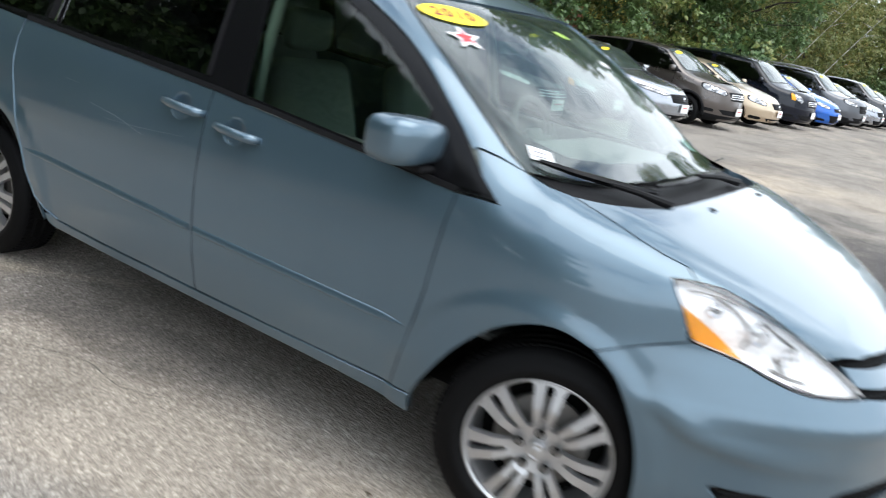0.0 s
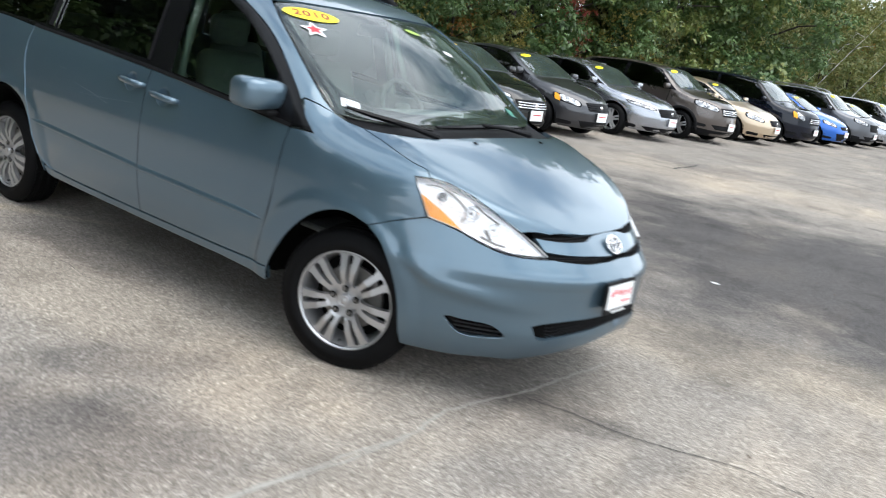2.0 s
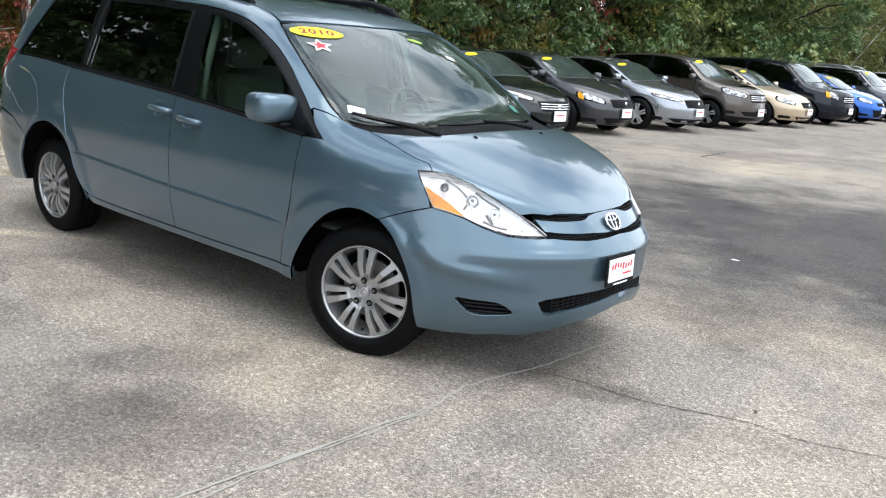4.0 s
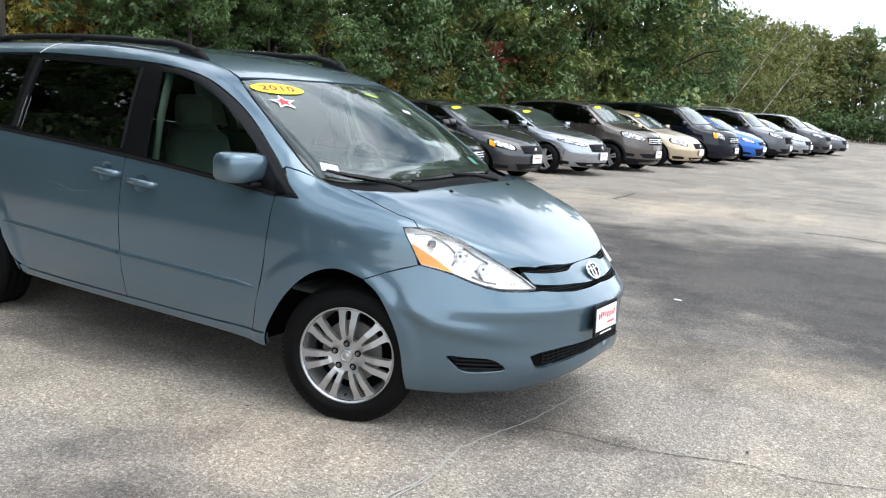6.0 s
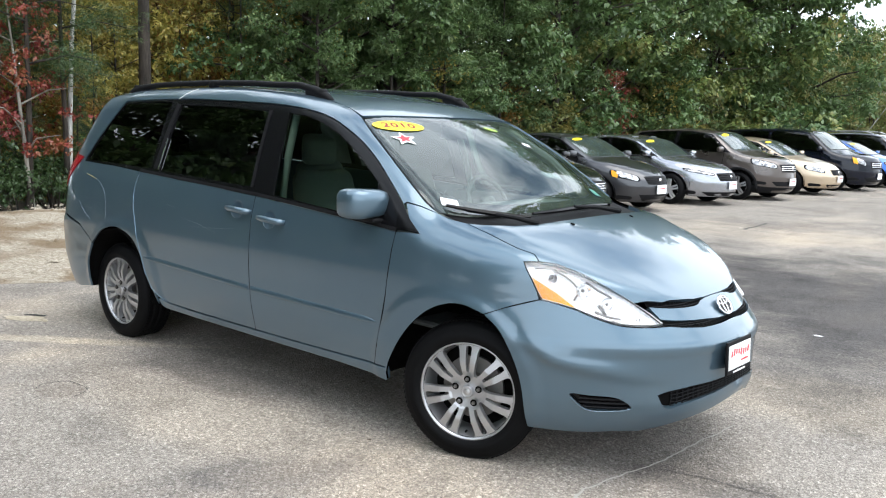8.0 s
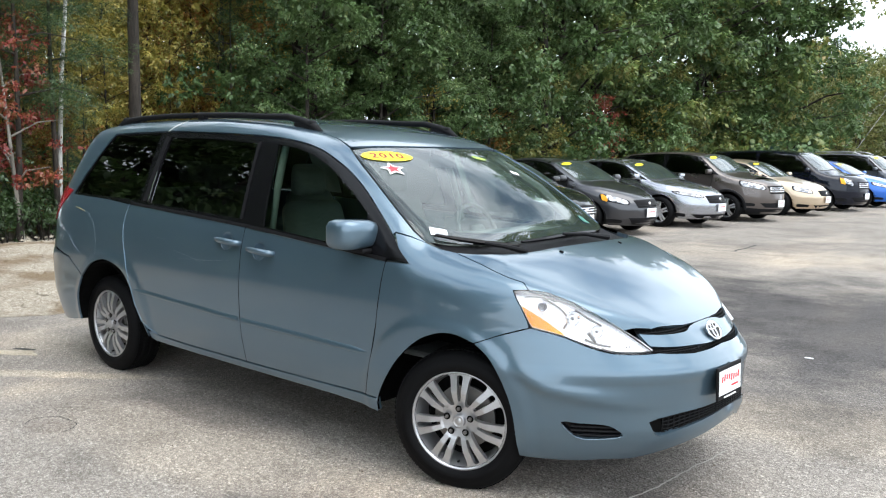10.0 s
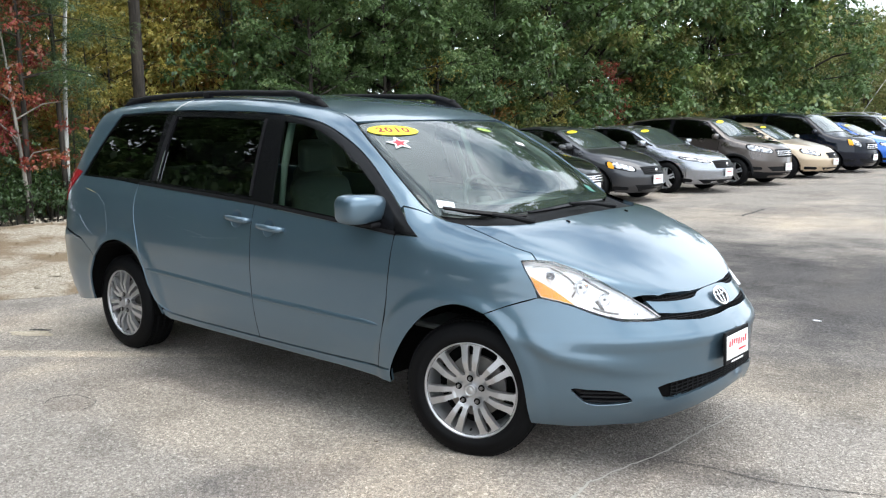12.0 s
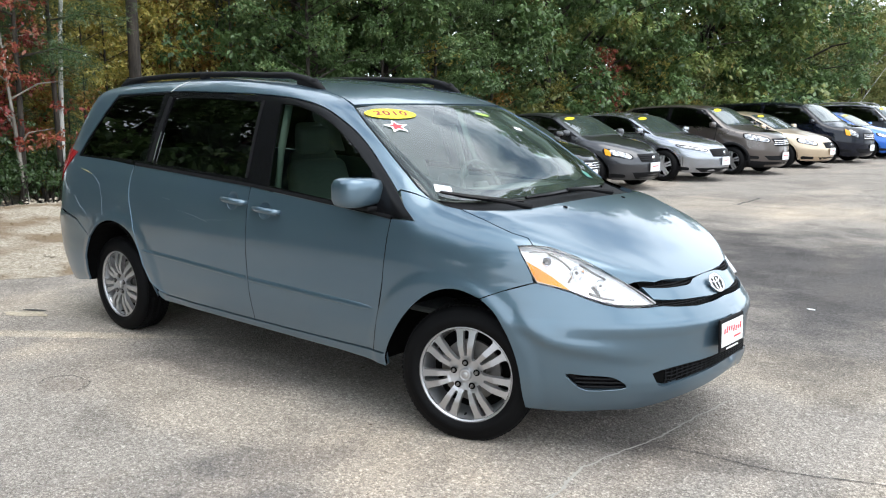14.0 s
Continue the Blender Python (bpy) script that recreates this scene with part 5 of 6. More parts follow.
# wheels, arches and underside
STEER = radians(18.5)
for m in (Matrix.Translation((.07, -.865, .325)) @ Matrix.Rotation(STEER, 4, "Z"), Matrix.Translation((-.07, .865, .325)) @ Matrix.Rotation(math.pi + STEER, 4, "Z"),
          Matrix.Translation((-3.03, -.885, .325)), Matrix.Translation((-3.03, .885, .325)) @ Matrix.Rotation(math.pi, 4, "Z")):
    wheel(van, m)
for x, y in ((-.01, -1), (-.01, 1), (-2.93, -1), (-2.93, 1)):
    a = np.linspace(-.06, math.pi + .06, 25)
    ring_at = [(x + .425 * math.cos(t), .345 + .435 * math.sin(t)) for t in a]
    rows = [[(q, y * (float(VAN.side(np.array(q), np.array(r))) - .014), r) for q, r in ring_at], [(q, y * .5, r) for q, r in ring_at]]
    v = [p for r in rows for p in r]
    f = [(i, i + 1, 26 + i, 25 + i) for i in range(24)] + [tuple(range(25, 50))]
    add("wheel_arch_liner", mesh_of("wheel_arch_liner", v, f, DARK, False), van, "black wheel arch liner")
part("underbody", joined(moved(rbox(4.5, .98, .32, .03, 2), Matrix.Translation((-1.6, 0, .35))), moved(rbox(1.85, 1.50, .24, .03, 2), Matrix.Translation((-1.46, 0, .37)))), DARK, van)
part("cabin_floor", moved(rbox(3.9, 1.5, .03, .01, 1), Matrix.Translation((-2.0, 0, .56))), CABIN, van)

# cabin
part("dashboard", joined(moved(rbox(.62, 1.46, .16, .07, 4), Matrix.Translation((-.36, 0, 1.02))), moved(rbox(.30, 1.40, .34, .08, 4), Matrix.Translation((-.52, 0, .86)))), DASH, van, smooth=True)
wheel_ring = tube([(0, .185 * math.cos(t), .185 * math.sin(t)) for t in np.linspace(0, 2 * math.pi, 41)], .016, 10)
part("steering_wheel", joined(wheel_ring, rbox(.05, .13, .10, .03, 3), rbox(.02, .34, .03, .01, 2), moved(rbox(.02, .03, .18, .01, 2), Matrix.Translation((0, 0, -.09)))), CABIN, van, "grey steering wheel", Matrix.Translation((-.78, .37, 1.06)) @ Matrix.Rotation(radians(-24), 4, "Y"), smooth=True)


def seat(x, y, wide, back=True):
    s = part("seat", moved(rbox(.50, wide, .16, .06, 4), Matrix.Translation((0, 0, .68))), LEATHER, van, "grey leather seat with headrest", Matrix.Translation((x, y, 0)), smooth=True)
    part("backrest", moved(rbox(.15, wide, .56, .065, 4, .84), Matrix.Translation((-.29, 0, .98)) @ Matrix.Rotation(radians(-14), 4, "Y")), LEATHER, s, smooth=True)
    part("headrest", moved(rbox(.09, min(.25, wide * .5), .17, .045, 4), Matrix.Translation((-.38, 0, 1.365))), LEATHER, s, smooth=True)


for y in (-.38, .38):
    seat(-1.15, y, .52)
    seat(-2.05, y, .50)
seat(-2.95, 0, 1.2)
for y in (-1, 1):
    part("door_lining", moved(rbox(1.0, .05, .5, .02, 2), Matrix.Translation((-.95, y * .86, .84))), DASH, van, "grey inner door lining", smooth=True)
    part("inner_pillar", tube([(-1.295, y * .855, 1.08), (-1.325, y * .785, 1.35), (-1.355, y * .70, 1.58)], .022, 8), LINING, van, "pale inner pillar lining", smooth=True)
    part("inner_pillar", tube([(-.30, y * .74, 1.13), (-.55, y * .70, 1.34), (-.88, y * .60, 1.54)], .03, 8), DASH, van)
panel("headlining", VAN, both([(-.95, 0, None), (-1.0, -.6, None), (-2.0, -.6, None), (-3.4, -.58, None), (-3.5, 0, None)]), CABIN, van, level=-.035, depth=0, step=.08)
part("rear_view_mirror", rbox(.03, .22, .07, .02, 3), BLACK_PLASTIC, van, at=Matrix.Translation((-.78, 0, 1.50)) @ Matrix.Rotation(radians(10), 4, "Y"), smooth=True)

# scrapes and a yellow streak on the near side
for line, thick, mat in ((((-3.20, 1.097), (-3.10, 1.036), (-3.05, .944), (-3.03, .82)), .0007, SCRATCH), (((-3.43, .935), (-3.34, .862), (-3.25, .815)), .0010, SCRATCH), (((-3.40, .90), (-3.30, .83)), .0008, SCRATCH),
                         (((-2.13, .935), (-1.935, .914), (-1.758, .879)), .0005, SCRATCH), (((-2.04, .891), (-1.79, .903), (-1.53, .927)), .0004, SCRATCH), (((-2.302, .998), (-2.206, .992)), .0008, SCRATCH), (((-3.38, 1.126), (-3.30, 1.114), (-3.22, 1.097)), .0030, OCHRE)):
    part("scratch", tube([VAN_AT((x, None, z), 1, -.0006) for x, z in line], [thick * (.4 if i in (0, len(line) - 1) else 1) for i in range(len(line))], 5), mat, van, "yellow streak on the paint" if mat is OCHRE else "pale scrape in the paint")


# ---------- the row of parked cars ----------
WHEELS = {}


def parked_wheel(parent, m, pairs, mat):
    """A plainer wheel whose meshes are shared by all the parked cars."""
    if (pairs, mat.name) not in WHEELS:
        made = []
        for nm, bm, mt, sm in (("tyre", tyre_bm(flat_at=.3255, grooves=False), RUBBER, True), ("rim", spoke_wheel(.226, pairs, .088, step=.03), mat, False),
                               ("rim_barrel", lathe([(.232, .004), (.2345, -.002), (.222, .012), (.205, .09), (.2, .16)], 40), mat, True), ("wheel_back", lathe([(.001, .12), (.21, .12)], 32), DARK, False)):
            me = bpy.data.meshes.new(nm)
            bm.to_mesh(me)
            bm.free()
            me.materials.append(mt)
            me.polygons.foreach_set("use_smooth", [sm] * len(me.polygons))
            made.append((nm, me))
        WHEELS[pairs, mat.name] = made
    made = WHEELS[pairs, mat.name]
    tyre = add("wheel", made[0][1], parent, at=m)
    for nm, me in made[1:]:
        add(nm, me, tyre)


def parked(kind, body, label, category, x, y, turn=-6.0, pairs=5, rim=None, L=4.6, W=1.8, H=1.47, WB=2.65, F=.92, nose_z=.72, cowl=(-.12, 1.0), head=-1.05, peak=-1.6, rear=(-2.45, 1.38), deck=(-3.15, 1.06), belt=.98,
           lamps=(.42, .78, .66, .76), grille=(.30, .54, .68), grille_mat=None, low=(.42, .22, .36), sticker=True, amber=False, cladding=False, rails=False, chrome_bar=False):
    """A parked car with skin, windows, lamps, grille, wheels and mirrors."""
    w = W / 2
    T = -(L - F)
    g = (1.62 - H) * .3
    skin = Skin(
        width=curve((.16, w * .90), (.24, w * .95), (.42, w * .985), (.6, w), (.78, w * .995), (belt, w * .955), (belt + .12, w * .91), (H - .2, w * .80), (H, w * .70), (H + .1, w * .6)),
        nose=curve((.16, F - .17), (.24, F - .05), (.34, F), (.48, F), (nose_z - .14, F - .02), (nose_z - .04, F - .07), (nose_z + .06, F - .16), (nose_z + .2, F - .34), (1.3, F - .5)),
        tail=curve((.2, T + .15), (.4, T + .02), (.7, T), (deck[1] if deck else 1.0, T + .06), (H, T + .45 if not deck else T + .2)),
        top=curve((F + .1, nose_z - .24), (F - .02, nose_z - .08), (F - .14, nose_z + .02), (F - .36, nose_z + (cowl[1] - nose_z) * .45), (.25, cowl[1] - .060), (cowl[0], cowl[1] + .02), (head, H - .065), (peak, H), *(((rear[0], rear[1]), deck, (T + .1, deck[1] - .02), (T - .2, deck[1] - .15)) if deck else ((rear[0], rear[1]), (T + .35, rear[1] - .1), (T - .1, rear[1] - .45)))),
        nose_from=-.35, tail_from=T + .95, nose_power=2.15, tail_power=3.0, crown=.07, bow=.16, round_front=.13, round_roof=.10, cowl=cowl[0])
    at = Matrix.Translation((x, y, 0)) @ Matrix.Rotation(radians(turn), 4, "Z") @ Matrix.Translation((-F, 0, 0))
    car = thing(kind, label, category, "cars parked in a row", at=at)
    R = .375
    arch = lambda cx, a0, a1: [(cx + R * math.cos(t), None, max(.2, .335 + R * math.sin(t))) for t in np.linspace(a0, a1, 13)]
    half = []
    low_z = .24
    side = [(T + .25, None, low_z + .05)] + [(-WB - R - .02, None, low_z + .03)] + arch(-WB, math.pi + .2, -.2) + [(-WB + R + .02, None, low_z)] + [(-R - .02, None, low_z)] + arch(0, math.pi + .2, -.2) + [(R + .03, None, low_z)]
    top_z = lambda q: float(skin.top(np.array(q)))
    steps = np.linspace(.46, T + .25, 26)
    upper = [(q, -w * .42, None) for q in steps]
    pieces = [panel_data(skin, side + upper, mode="x", step=.09, gap=0, depth=0, mirror=m) for m in (False, True)]
    pieces.append(panel_data(skin, [(q, -w * .42, None) for q in steps] + [(q, w * .42, None) for q in steps[::-1]], mode="x", step=.09, gap=0, depth=0))
    a = np.linspace(-1.25, 1.25, 41)
    zs = np.linspace(.2, cowl[1] - .04, 22)
    gv, gf = [], []
    for z in zs:
        p = skin.cast(np.stack([np.full(41, MIDX), 0 * a, np.full(41, z)], 1), np.stack([np.cos(a), np.sin(a), 0 * a], 1), level=-.004)
        gv.append(p)
    gv = np.vstack(gv)
    keep = gv[:, 0] > .36
    gf = [(r * 41 + i, r * 41 + i + 1, (r + 1) * 41 + i + 1, (r + 1) * 41 + i) for r in range(21) for i in range(40)]
    gf = [q for q in gf if all(keep[k] for k in q)]
    pieces.append((gv, gf, skin.normal(gv)))
    b = np.linspace(-1.3, 1.3, 25)
    tv = np.vstack([skin.cast(np.stack([np.full(25, T + .9), 0 * b, np.full(25, z)], 1), np.stack([-np.cos(b), np.sin(b), 0 * b], 1)) for z in np.linspace(.25, (deck[1] if deck else rear[1]) - .05, 14)])
    tf = [(r * 25 + i, r * 25 + i + 1, (r + 1) * 25 + i + 1, (r + 1) * 25 + i) for r in range(13) for i in range(24)]
    tf = [q for q in tf if all(tv[k][0] < T + .33 for k in q)]
    pieces.append((tv, tf, skin.normal(tv)))
    V, Fc, N, o = [], [], [], 0
    for v, f, n in pieces:
        V.append(v), N.append(n)
        Fc += [tuple(i + o for i in q) for q in f]
        o += len(v)
    add("body", mesh_of("body", np.vstack(V), Fc, body, True, np.vstack(N)), car)
    # glass
    zt = lambda q: min(top_z(q) - .085, H - .09)
    front_x, back_x = cowl[0] - .30, (deck[0] + .30 if deck else T + .55)
    def side_pane(nm, x0, x1, cut0, cut1):
        top = [(q, None, zt(q)) for q in np.linspace(x0, x1, 9)]
        return [(x1 + cut1, None, belt + .045), (x0 + cut0, None, belt + .02)] + top
    mid = (front_x + back_x) / 2 - .05
    panes = [("front_side_window", head - .02, mid + .06, head * -1 + front_x + .02, 0), ("rear_side_window", mid - .04, rear[0] + .12 if deck else back_x + .62, 0, (back_x - rear[0]) * .75 if deck else -.22)]
    if not deck:
        panes[1] = ("rear_side_window", mid - .04, mid - .95, 0, -.02)
        panes.append(("quarter_window", mid - 1.02, rear[0] + .15, 0, -.20))
    surround = side_pane("", head + .02, (rear[0] + .06) if deck else rear[0] + .05, front_x - head + .06, (back_x - rear[0]) * .8 if deck else -.3)
    for m in (False, True):
        v, f, n = panel_data(skin, surround, step=.09, gap=-.012, level=.003, depth=0, mirror=m)
        add("window_surround", mesh_of("window_surround", v, f, BLACK_GLOSS, True, n), car, "gloss black window surround")
        for nm, x0, x1, c0, c1 in panes:
            v, f, n = panel_data(skin, side_pane(nm, x0, x1, c0, c1), step=.09, gap=.006, level=.007, depth=0, mirror=m)
            add(nm, mesh_of(nm, v, f, PARKED_SIDE, True, n), car)
    ws = [(cowl[0] - .16, -w * .80, None), (cowl[0] - .04, -w * .5, None), (cowl[0] + .01, 0, None), (cowl[0] - .04, w * .5, None), (cowl[0] - .16, w * .80, None), (head + .02, w * .66, None), (head + .06, w * .3, None), (head + .07, 0, None), (head + .06, -w * .3, None), (head + .02, -w * .66, None)]
    # opaque sheet under the glass, painted dark for the unlit cabin behind it
    panel("windscreen", skin, ws, CABIN_SHADE, car, "windscreen", level=.003, gap=0, depth=0, step=.08)
    panel("windscreen_glass", skin, ws, PARKED_SCREEN, car, level=.008, gap=.035, depth=0, step=.08)
    if sticker:
        c = np.array([head + .19, -w * .40])
        oval = [(c[0] + .055 * math.sin(t), c[1] + .15 * math.cos(t), None) for t in np.linspace(0, 2 * math.pi, 17)[:-1]]
        panel("year_sticker", skin, oval, PRINT_YELLOW, car, "yellow oval windscreen sticker", level=.012, gap=0, depth=0, step=.05)
    # lamps and grille, as bearings round the nose
    def face(nm, a0, a1, z0, z1, mat, lbl="", level=.006, slant=0.0, mirror=False, depth=.008):
        pts = [(a0, z0), ((a0 + a1) / 2, z0 + slant * .4), (a1, z0 + slant), (a1 + .01, z1 + slant * .9), ((a0 + a1) / 2, z1 + slant * .5), (a0, z1 - .2 * (z1 - z0))]
        pts = rounded(pts, 3)
        line = [skin.cast(np.array([MIDX, 0, z]), np.array([math.cos(q), -math.sin(q), 0])) for q, z in pts]
        v, f, n = panel_data(skin, [tuple(q) for q in line], mode="n", level=level, gap=0, depth=depth, step=.04, mirror=mirror)
        return add(nm, mesh_of(nm, v, f, mat, True, n), car, lbl)
    for m in (False, True):
        lp = face("headlight", lamps[0], lamps[1], lamps[2], lamps[3], BLACK_GLOSS, "clear headlight", slant=.09, mirror=m)
        a0, a1, z0, z1 = lamps
        face("lamp_lens", a0 + .02, a1 - (.12 if amber else .03), z0 + .012, z1 - .010, LAMP_GLASS, level=.012, slant=.08, mirror=m).parent = lp
        if amber:
            face("turn_signal", a1 - .11, a1 - .02, z0 + .055, z1 + .045, AMBER, level=.012, slant=.03, mirror=m).parent = lp
        face("fog_recess", low[0] + .10, low[0] + .32, low[1] + .03, low[1] + .10, BLACK_PLASTIC, level=.004, mirror=m)
    ga, g0, g1 = grille[0] * 1.12, grille[1] - .015, grille[2]
    line = [skin.cast(np.array([MIDX, 0, z]), np.array([math.cos(q), math.sin(q), 0])) for q, z in ((-ga * .85, g0), (0, g0 - .01), (ga * .85, g0), (ga, g1), (0, g1 + .012), (-ga, g1))]
    panel("grille", skin, [tuple(q) for q in line], BLACK_PLASTIC, car, "dark grille", mode="n", level=.006, gap=0, step=.05)
    for k in range(3):
        z = g0 + (g1 - g0) * (.25 + .25 * k)
        pts = [tuple(skin.cast(np.array([MIDX, 0, z]), np.array([math.cos(q), math.sin(q), 0]), level=.010)) for q in np.linspace(-ga * .9, ga * .9, 13)]
        part("grille_bar", tube(pts, .012 if chrome_bar else .006, 6), CHROME if chrome_bar else (grille_mat or BLACK_GLOSS), car, smooth=True)
    c = skin.cast(np.array([MIDX, 0, (g0 + g1) / 2]), np.array([1.0, 0, 0]), level=.016)
    part("emblem", moved(lathe([(.0005, -.006), (.03, -.006), (.042, 0), (.04, .01)], 20), Matrix.Rotation(radians(90), 4, "Z")), CHROME, car, "chrome emblem", Matrix.Translation(tuple(c)), smooth=True)
    line = [skin.cast(np.array([MIDX, 0, z]), np.array([math.cos(q), math.sin(q), 0])) for q, z in ((-low[0] * .8, low[1]), (0, low[1] - .01), (low[0] * .8, low[1]), (low[0], low[2]), (0, low[2] + .005), (-low[0], low[2]))]
    panel("lower_intake", skin, [tuple(q) for q in line], BLACK_PLASTIC, car, "black lower intake", mode="n", level=.005, gap=0, step=.05)
    part("number_plate", rbox(.015, .32, .17, .004, 1), PLATE_WHITE, car, "white dealer plate", Matrix.Translation((F + .02, -.02, .45)))
    part("plate_print", rbox(.004, .20, .016, .001, 1), PRINT_RED, car, at=Matrix.Translation((F + .029, -.02, .465)))
    seams = ((front_x - .04, front_x - .12), (mid + .01, mid + .01), (-WB + R + .16, -WB + R + .10))
    for m in (-1, 1):
        for xa, xb in seams:
            pts = [(xa + (xb - xa) * t, m * float(skin.side(np.array(xa + (xb - xa) * t), np.array(z)) + .001), z) for t, z in zip(np.linspace(1, 0, 7), np.linspace(.33, belt, 7))]
            part("door_seam", tube(pts, .006, 4, cap=False), DARK, car)
        pts = [(q, m * float(skin.side(np.array(q), np.array(belt + .018)) + .004), belt + .018) for q in np.linspace(front_x - .05, rear[0], 12)]
        part("belt_strip", tube(pts, .009, 5), CHROME if chrome_bar else BLACK_PLASTIC, car)
        pts = [(q, m * float(skin.side(np.array(q), np.array(.58)) - .004), .58 + .03 * math.sin(q)) for q in np.linspace(-R - .1, -WB + R + .1, 12)]
        part("side_crease", tube(pts, .012, 6), body, car, smooth=True)
    if cladding:
        for cx in (0, -WB):
            for m in (-1, 1):
                t = np.linspace(-.25, math.pi + .25, 19)
                part("arch_cladding", tube([(cx + (R + .03) * math.cos(q), m * float(skin.side(np.array(cx + (R + .03) * math.cos(q)), np.array(.335 + (R + .03) * math.sin(q))) + .004), .335 + (R + .03) * math.sin(q)) for q in t], .035, 8), BLACK_PLASTIC, car, "black wheel arch cladding", smooth=True)
        for m in (False, True):
            v, f, n = panel_data(skin, [(-WB + R + .03, None, .42), (-R - .03, None, .42), (-R - .03, None, .22), (-WB + R + .03, None, .22)], step=.1, level=.012, mirror=m)
            add("cladding", mesh_of("cladding", v, f, BLACK_PLASTIC, True, n), car, "black plastic sill cladding")
        line = [skin.cast(np.array([MIDX, 0, z]), np.array([math.cos(q), math.sin(q), 0])) for q, z in ((-.95, .18), (0, .18), (.95, .18), (.95, .36), (.5, .33), (0, .32), (-.5, .33), (-.95, .36))]
        panel("lower_bumper", skin, [tuple(q) for q in line], BLACK_PLASTIC, car, "black lower bumper", mode="n", level=.004, gap=0, step=.06)
    for s in (-1, 1):
        mx, my = front_x - .10, w * .955 + .09
        mr = part("side_mirror", rbox(.12, .19, .125, .045, 3), body, car, "door mirror", Matrix.Translation((mx, s * my, belt + .085)), smooth=True)
        part("mirror_foot", rbox(.06, .12, .03, .01, 2), BLACK_PLASTIC, mr, at=Matrix.Translation((-.01, -s * .09, -.06)))
        for hx in (mid + .16, mid - .72):
            part("door_handle", rbox(.17, .03, .028, .01, 2), CHROME if chrome_bar else body, car, at=Matrix.Translation((hx, s * float(skin.side(np.array(hx), np.array(belt - .12)) + .012), belt - .12)))
        if rails:
            part("roof_rail", tube([(q, s * w * .66, top_z(q) + (.045 if i not in (0, 8) else -.01)) for i, q in enumerate(np.linspace(head - .25, T + .7, 9))], .018, 8), rails, car, "roof rail", smooth=True)
        for cx in (0, -WB):
            m = Matrix.Translation((cx, s * (w - .03), .3255)) @ Matrix.Rotation(0 if s < 0 else math.pi, 4, "Z")
            parked_wheel(car, m, pairs, rim or SILVER)
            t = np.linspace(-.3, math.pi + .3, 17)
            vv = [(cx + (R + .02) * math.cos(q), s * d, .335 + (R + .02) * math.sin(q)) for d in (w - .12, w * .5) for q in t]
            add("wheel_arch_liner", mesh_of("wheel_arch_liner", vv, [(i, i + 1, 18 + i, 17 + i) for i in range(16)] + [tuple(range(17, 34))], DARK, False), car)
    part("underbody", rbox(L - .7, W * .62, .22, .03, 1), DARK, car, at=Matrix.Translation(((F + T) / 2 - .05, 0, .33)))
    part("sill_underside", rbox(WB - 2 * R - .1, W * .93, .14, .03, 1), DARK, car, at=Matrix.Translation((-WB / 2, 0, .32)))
    part("cabin", rbox((front_x - back_x) * .9, W * .78, .25, .05, 2), CABIN, car, at=Matrix.Translation(((front_x + back_x) / 2, 0, belt - .18)))
    for q in (front_x - .75, front_x - 1.6):
        for s in (-1, 1):
            part("seat", joined(moved(rbox(.14, .46, .62, .05, 3, .85), Matrix.Translation((q, s * .36, belt + .05))), moved(rbox(.09, .24, .16, .04, 3), Matrix.Translation((q - .06, s * .36, belt + .36)))), CABIN, car, smooth=True)
    return car


PARKED_SCREEN = pane("parked_windscreen", (0.60, 0.68, 0.66), 1.0, 0.0, 2.3, 0.06)
# the cabin's shade seen through a windscreen, as one dark colour
CABIN_SHADE = plain("cabin_shade", (0.055, 0.064, 0.062), .8, scale=5)
PARKED_SIDE = pane("parked_side_glass", (0.14, 0.16, 0.155), 1.0, 0.0, 1.62)
LAMP_GLASS = lamp_glass()
GREY_D = paint("dark_grey_paint", (0.045, 0.046, 0.052), .6, .28, 1.0, .4)
SILVER_P = paint("silver_paint", (0.36, 0.375, 0.41), .85, .24)
BRONZE = paint("grey_brown_paint", (0.105, 0.088, 0.080), .6, .28, 1.0, .4)
GOLD = paint("champagne_paint", (0.58, 0.46, 0.33), .7, .30)
NAVY = paint("near_black_paint", (0.004, 0.006, 0.014), .1, .20, .5, .2)
SKY_BLUE = paint("bright_blue_paint", (0.01, 0.12, 0.52), .45, .32)
BLACK_P = paint("black_paint", (0.008, 0.009, 0.010), .2, .22, .9, .3)
GUN = paint("gunmetal_paint", (0.10, 0.105, 0.12), .6, .30)
MACHINED = plain("machined_wheel", (0.62, 0.62, 0.64), .3, .5)

parked("parked_sedan", BLACK_P, "black mid-size saloon with a chrome grille, parked nose out", "car", -4.60, 8.42, L=4.89, W=1.85, H=1.465, WB=2.78, F=.96, nose_z=.73, chrome_bar=True, lamps=(.40, .80, .68, .76))
parked("parked_sedan", GREY_D, "dark grey compact saloon with amber lamp corners, parked nose out", "car", -4.68, 10.96, L=4.54, W=1.76, H=1.465, WB=2.60, F=.93, nose_z=.71, amber=True, lamps=(.40, .84, .60, .71), grille=(.27, .56, .69), low=(.40, .22, .35))
parked("parked_sedan", SILVER_P, "silver sports saloon with slim lamps, parked nose out", "car", -4.38, 13.72, L=4.83, W=1.85, H=1.45, WB=2.775, F=1.0, nose_z=.71, lamps=(.36, .86, .655, .715), grille=(.28, .56, .70), low=(.55, .22, .30), pairs=5, rim=MACHINED, cowl=(-.15, 1.0))
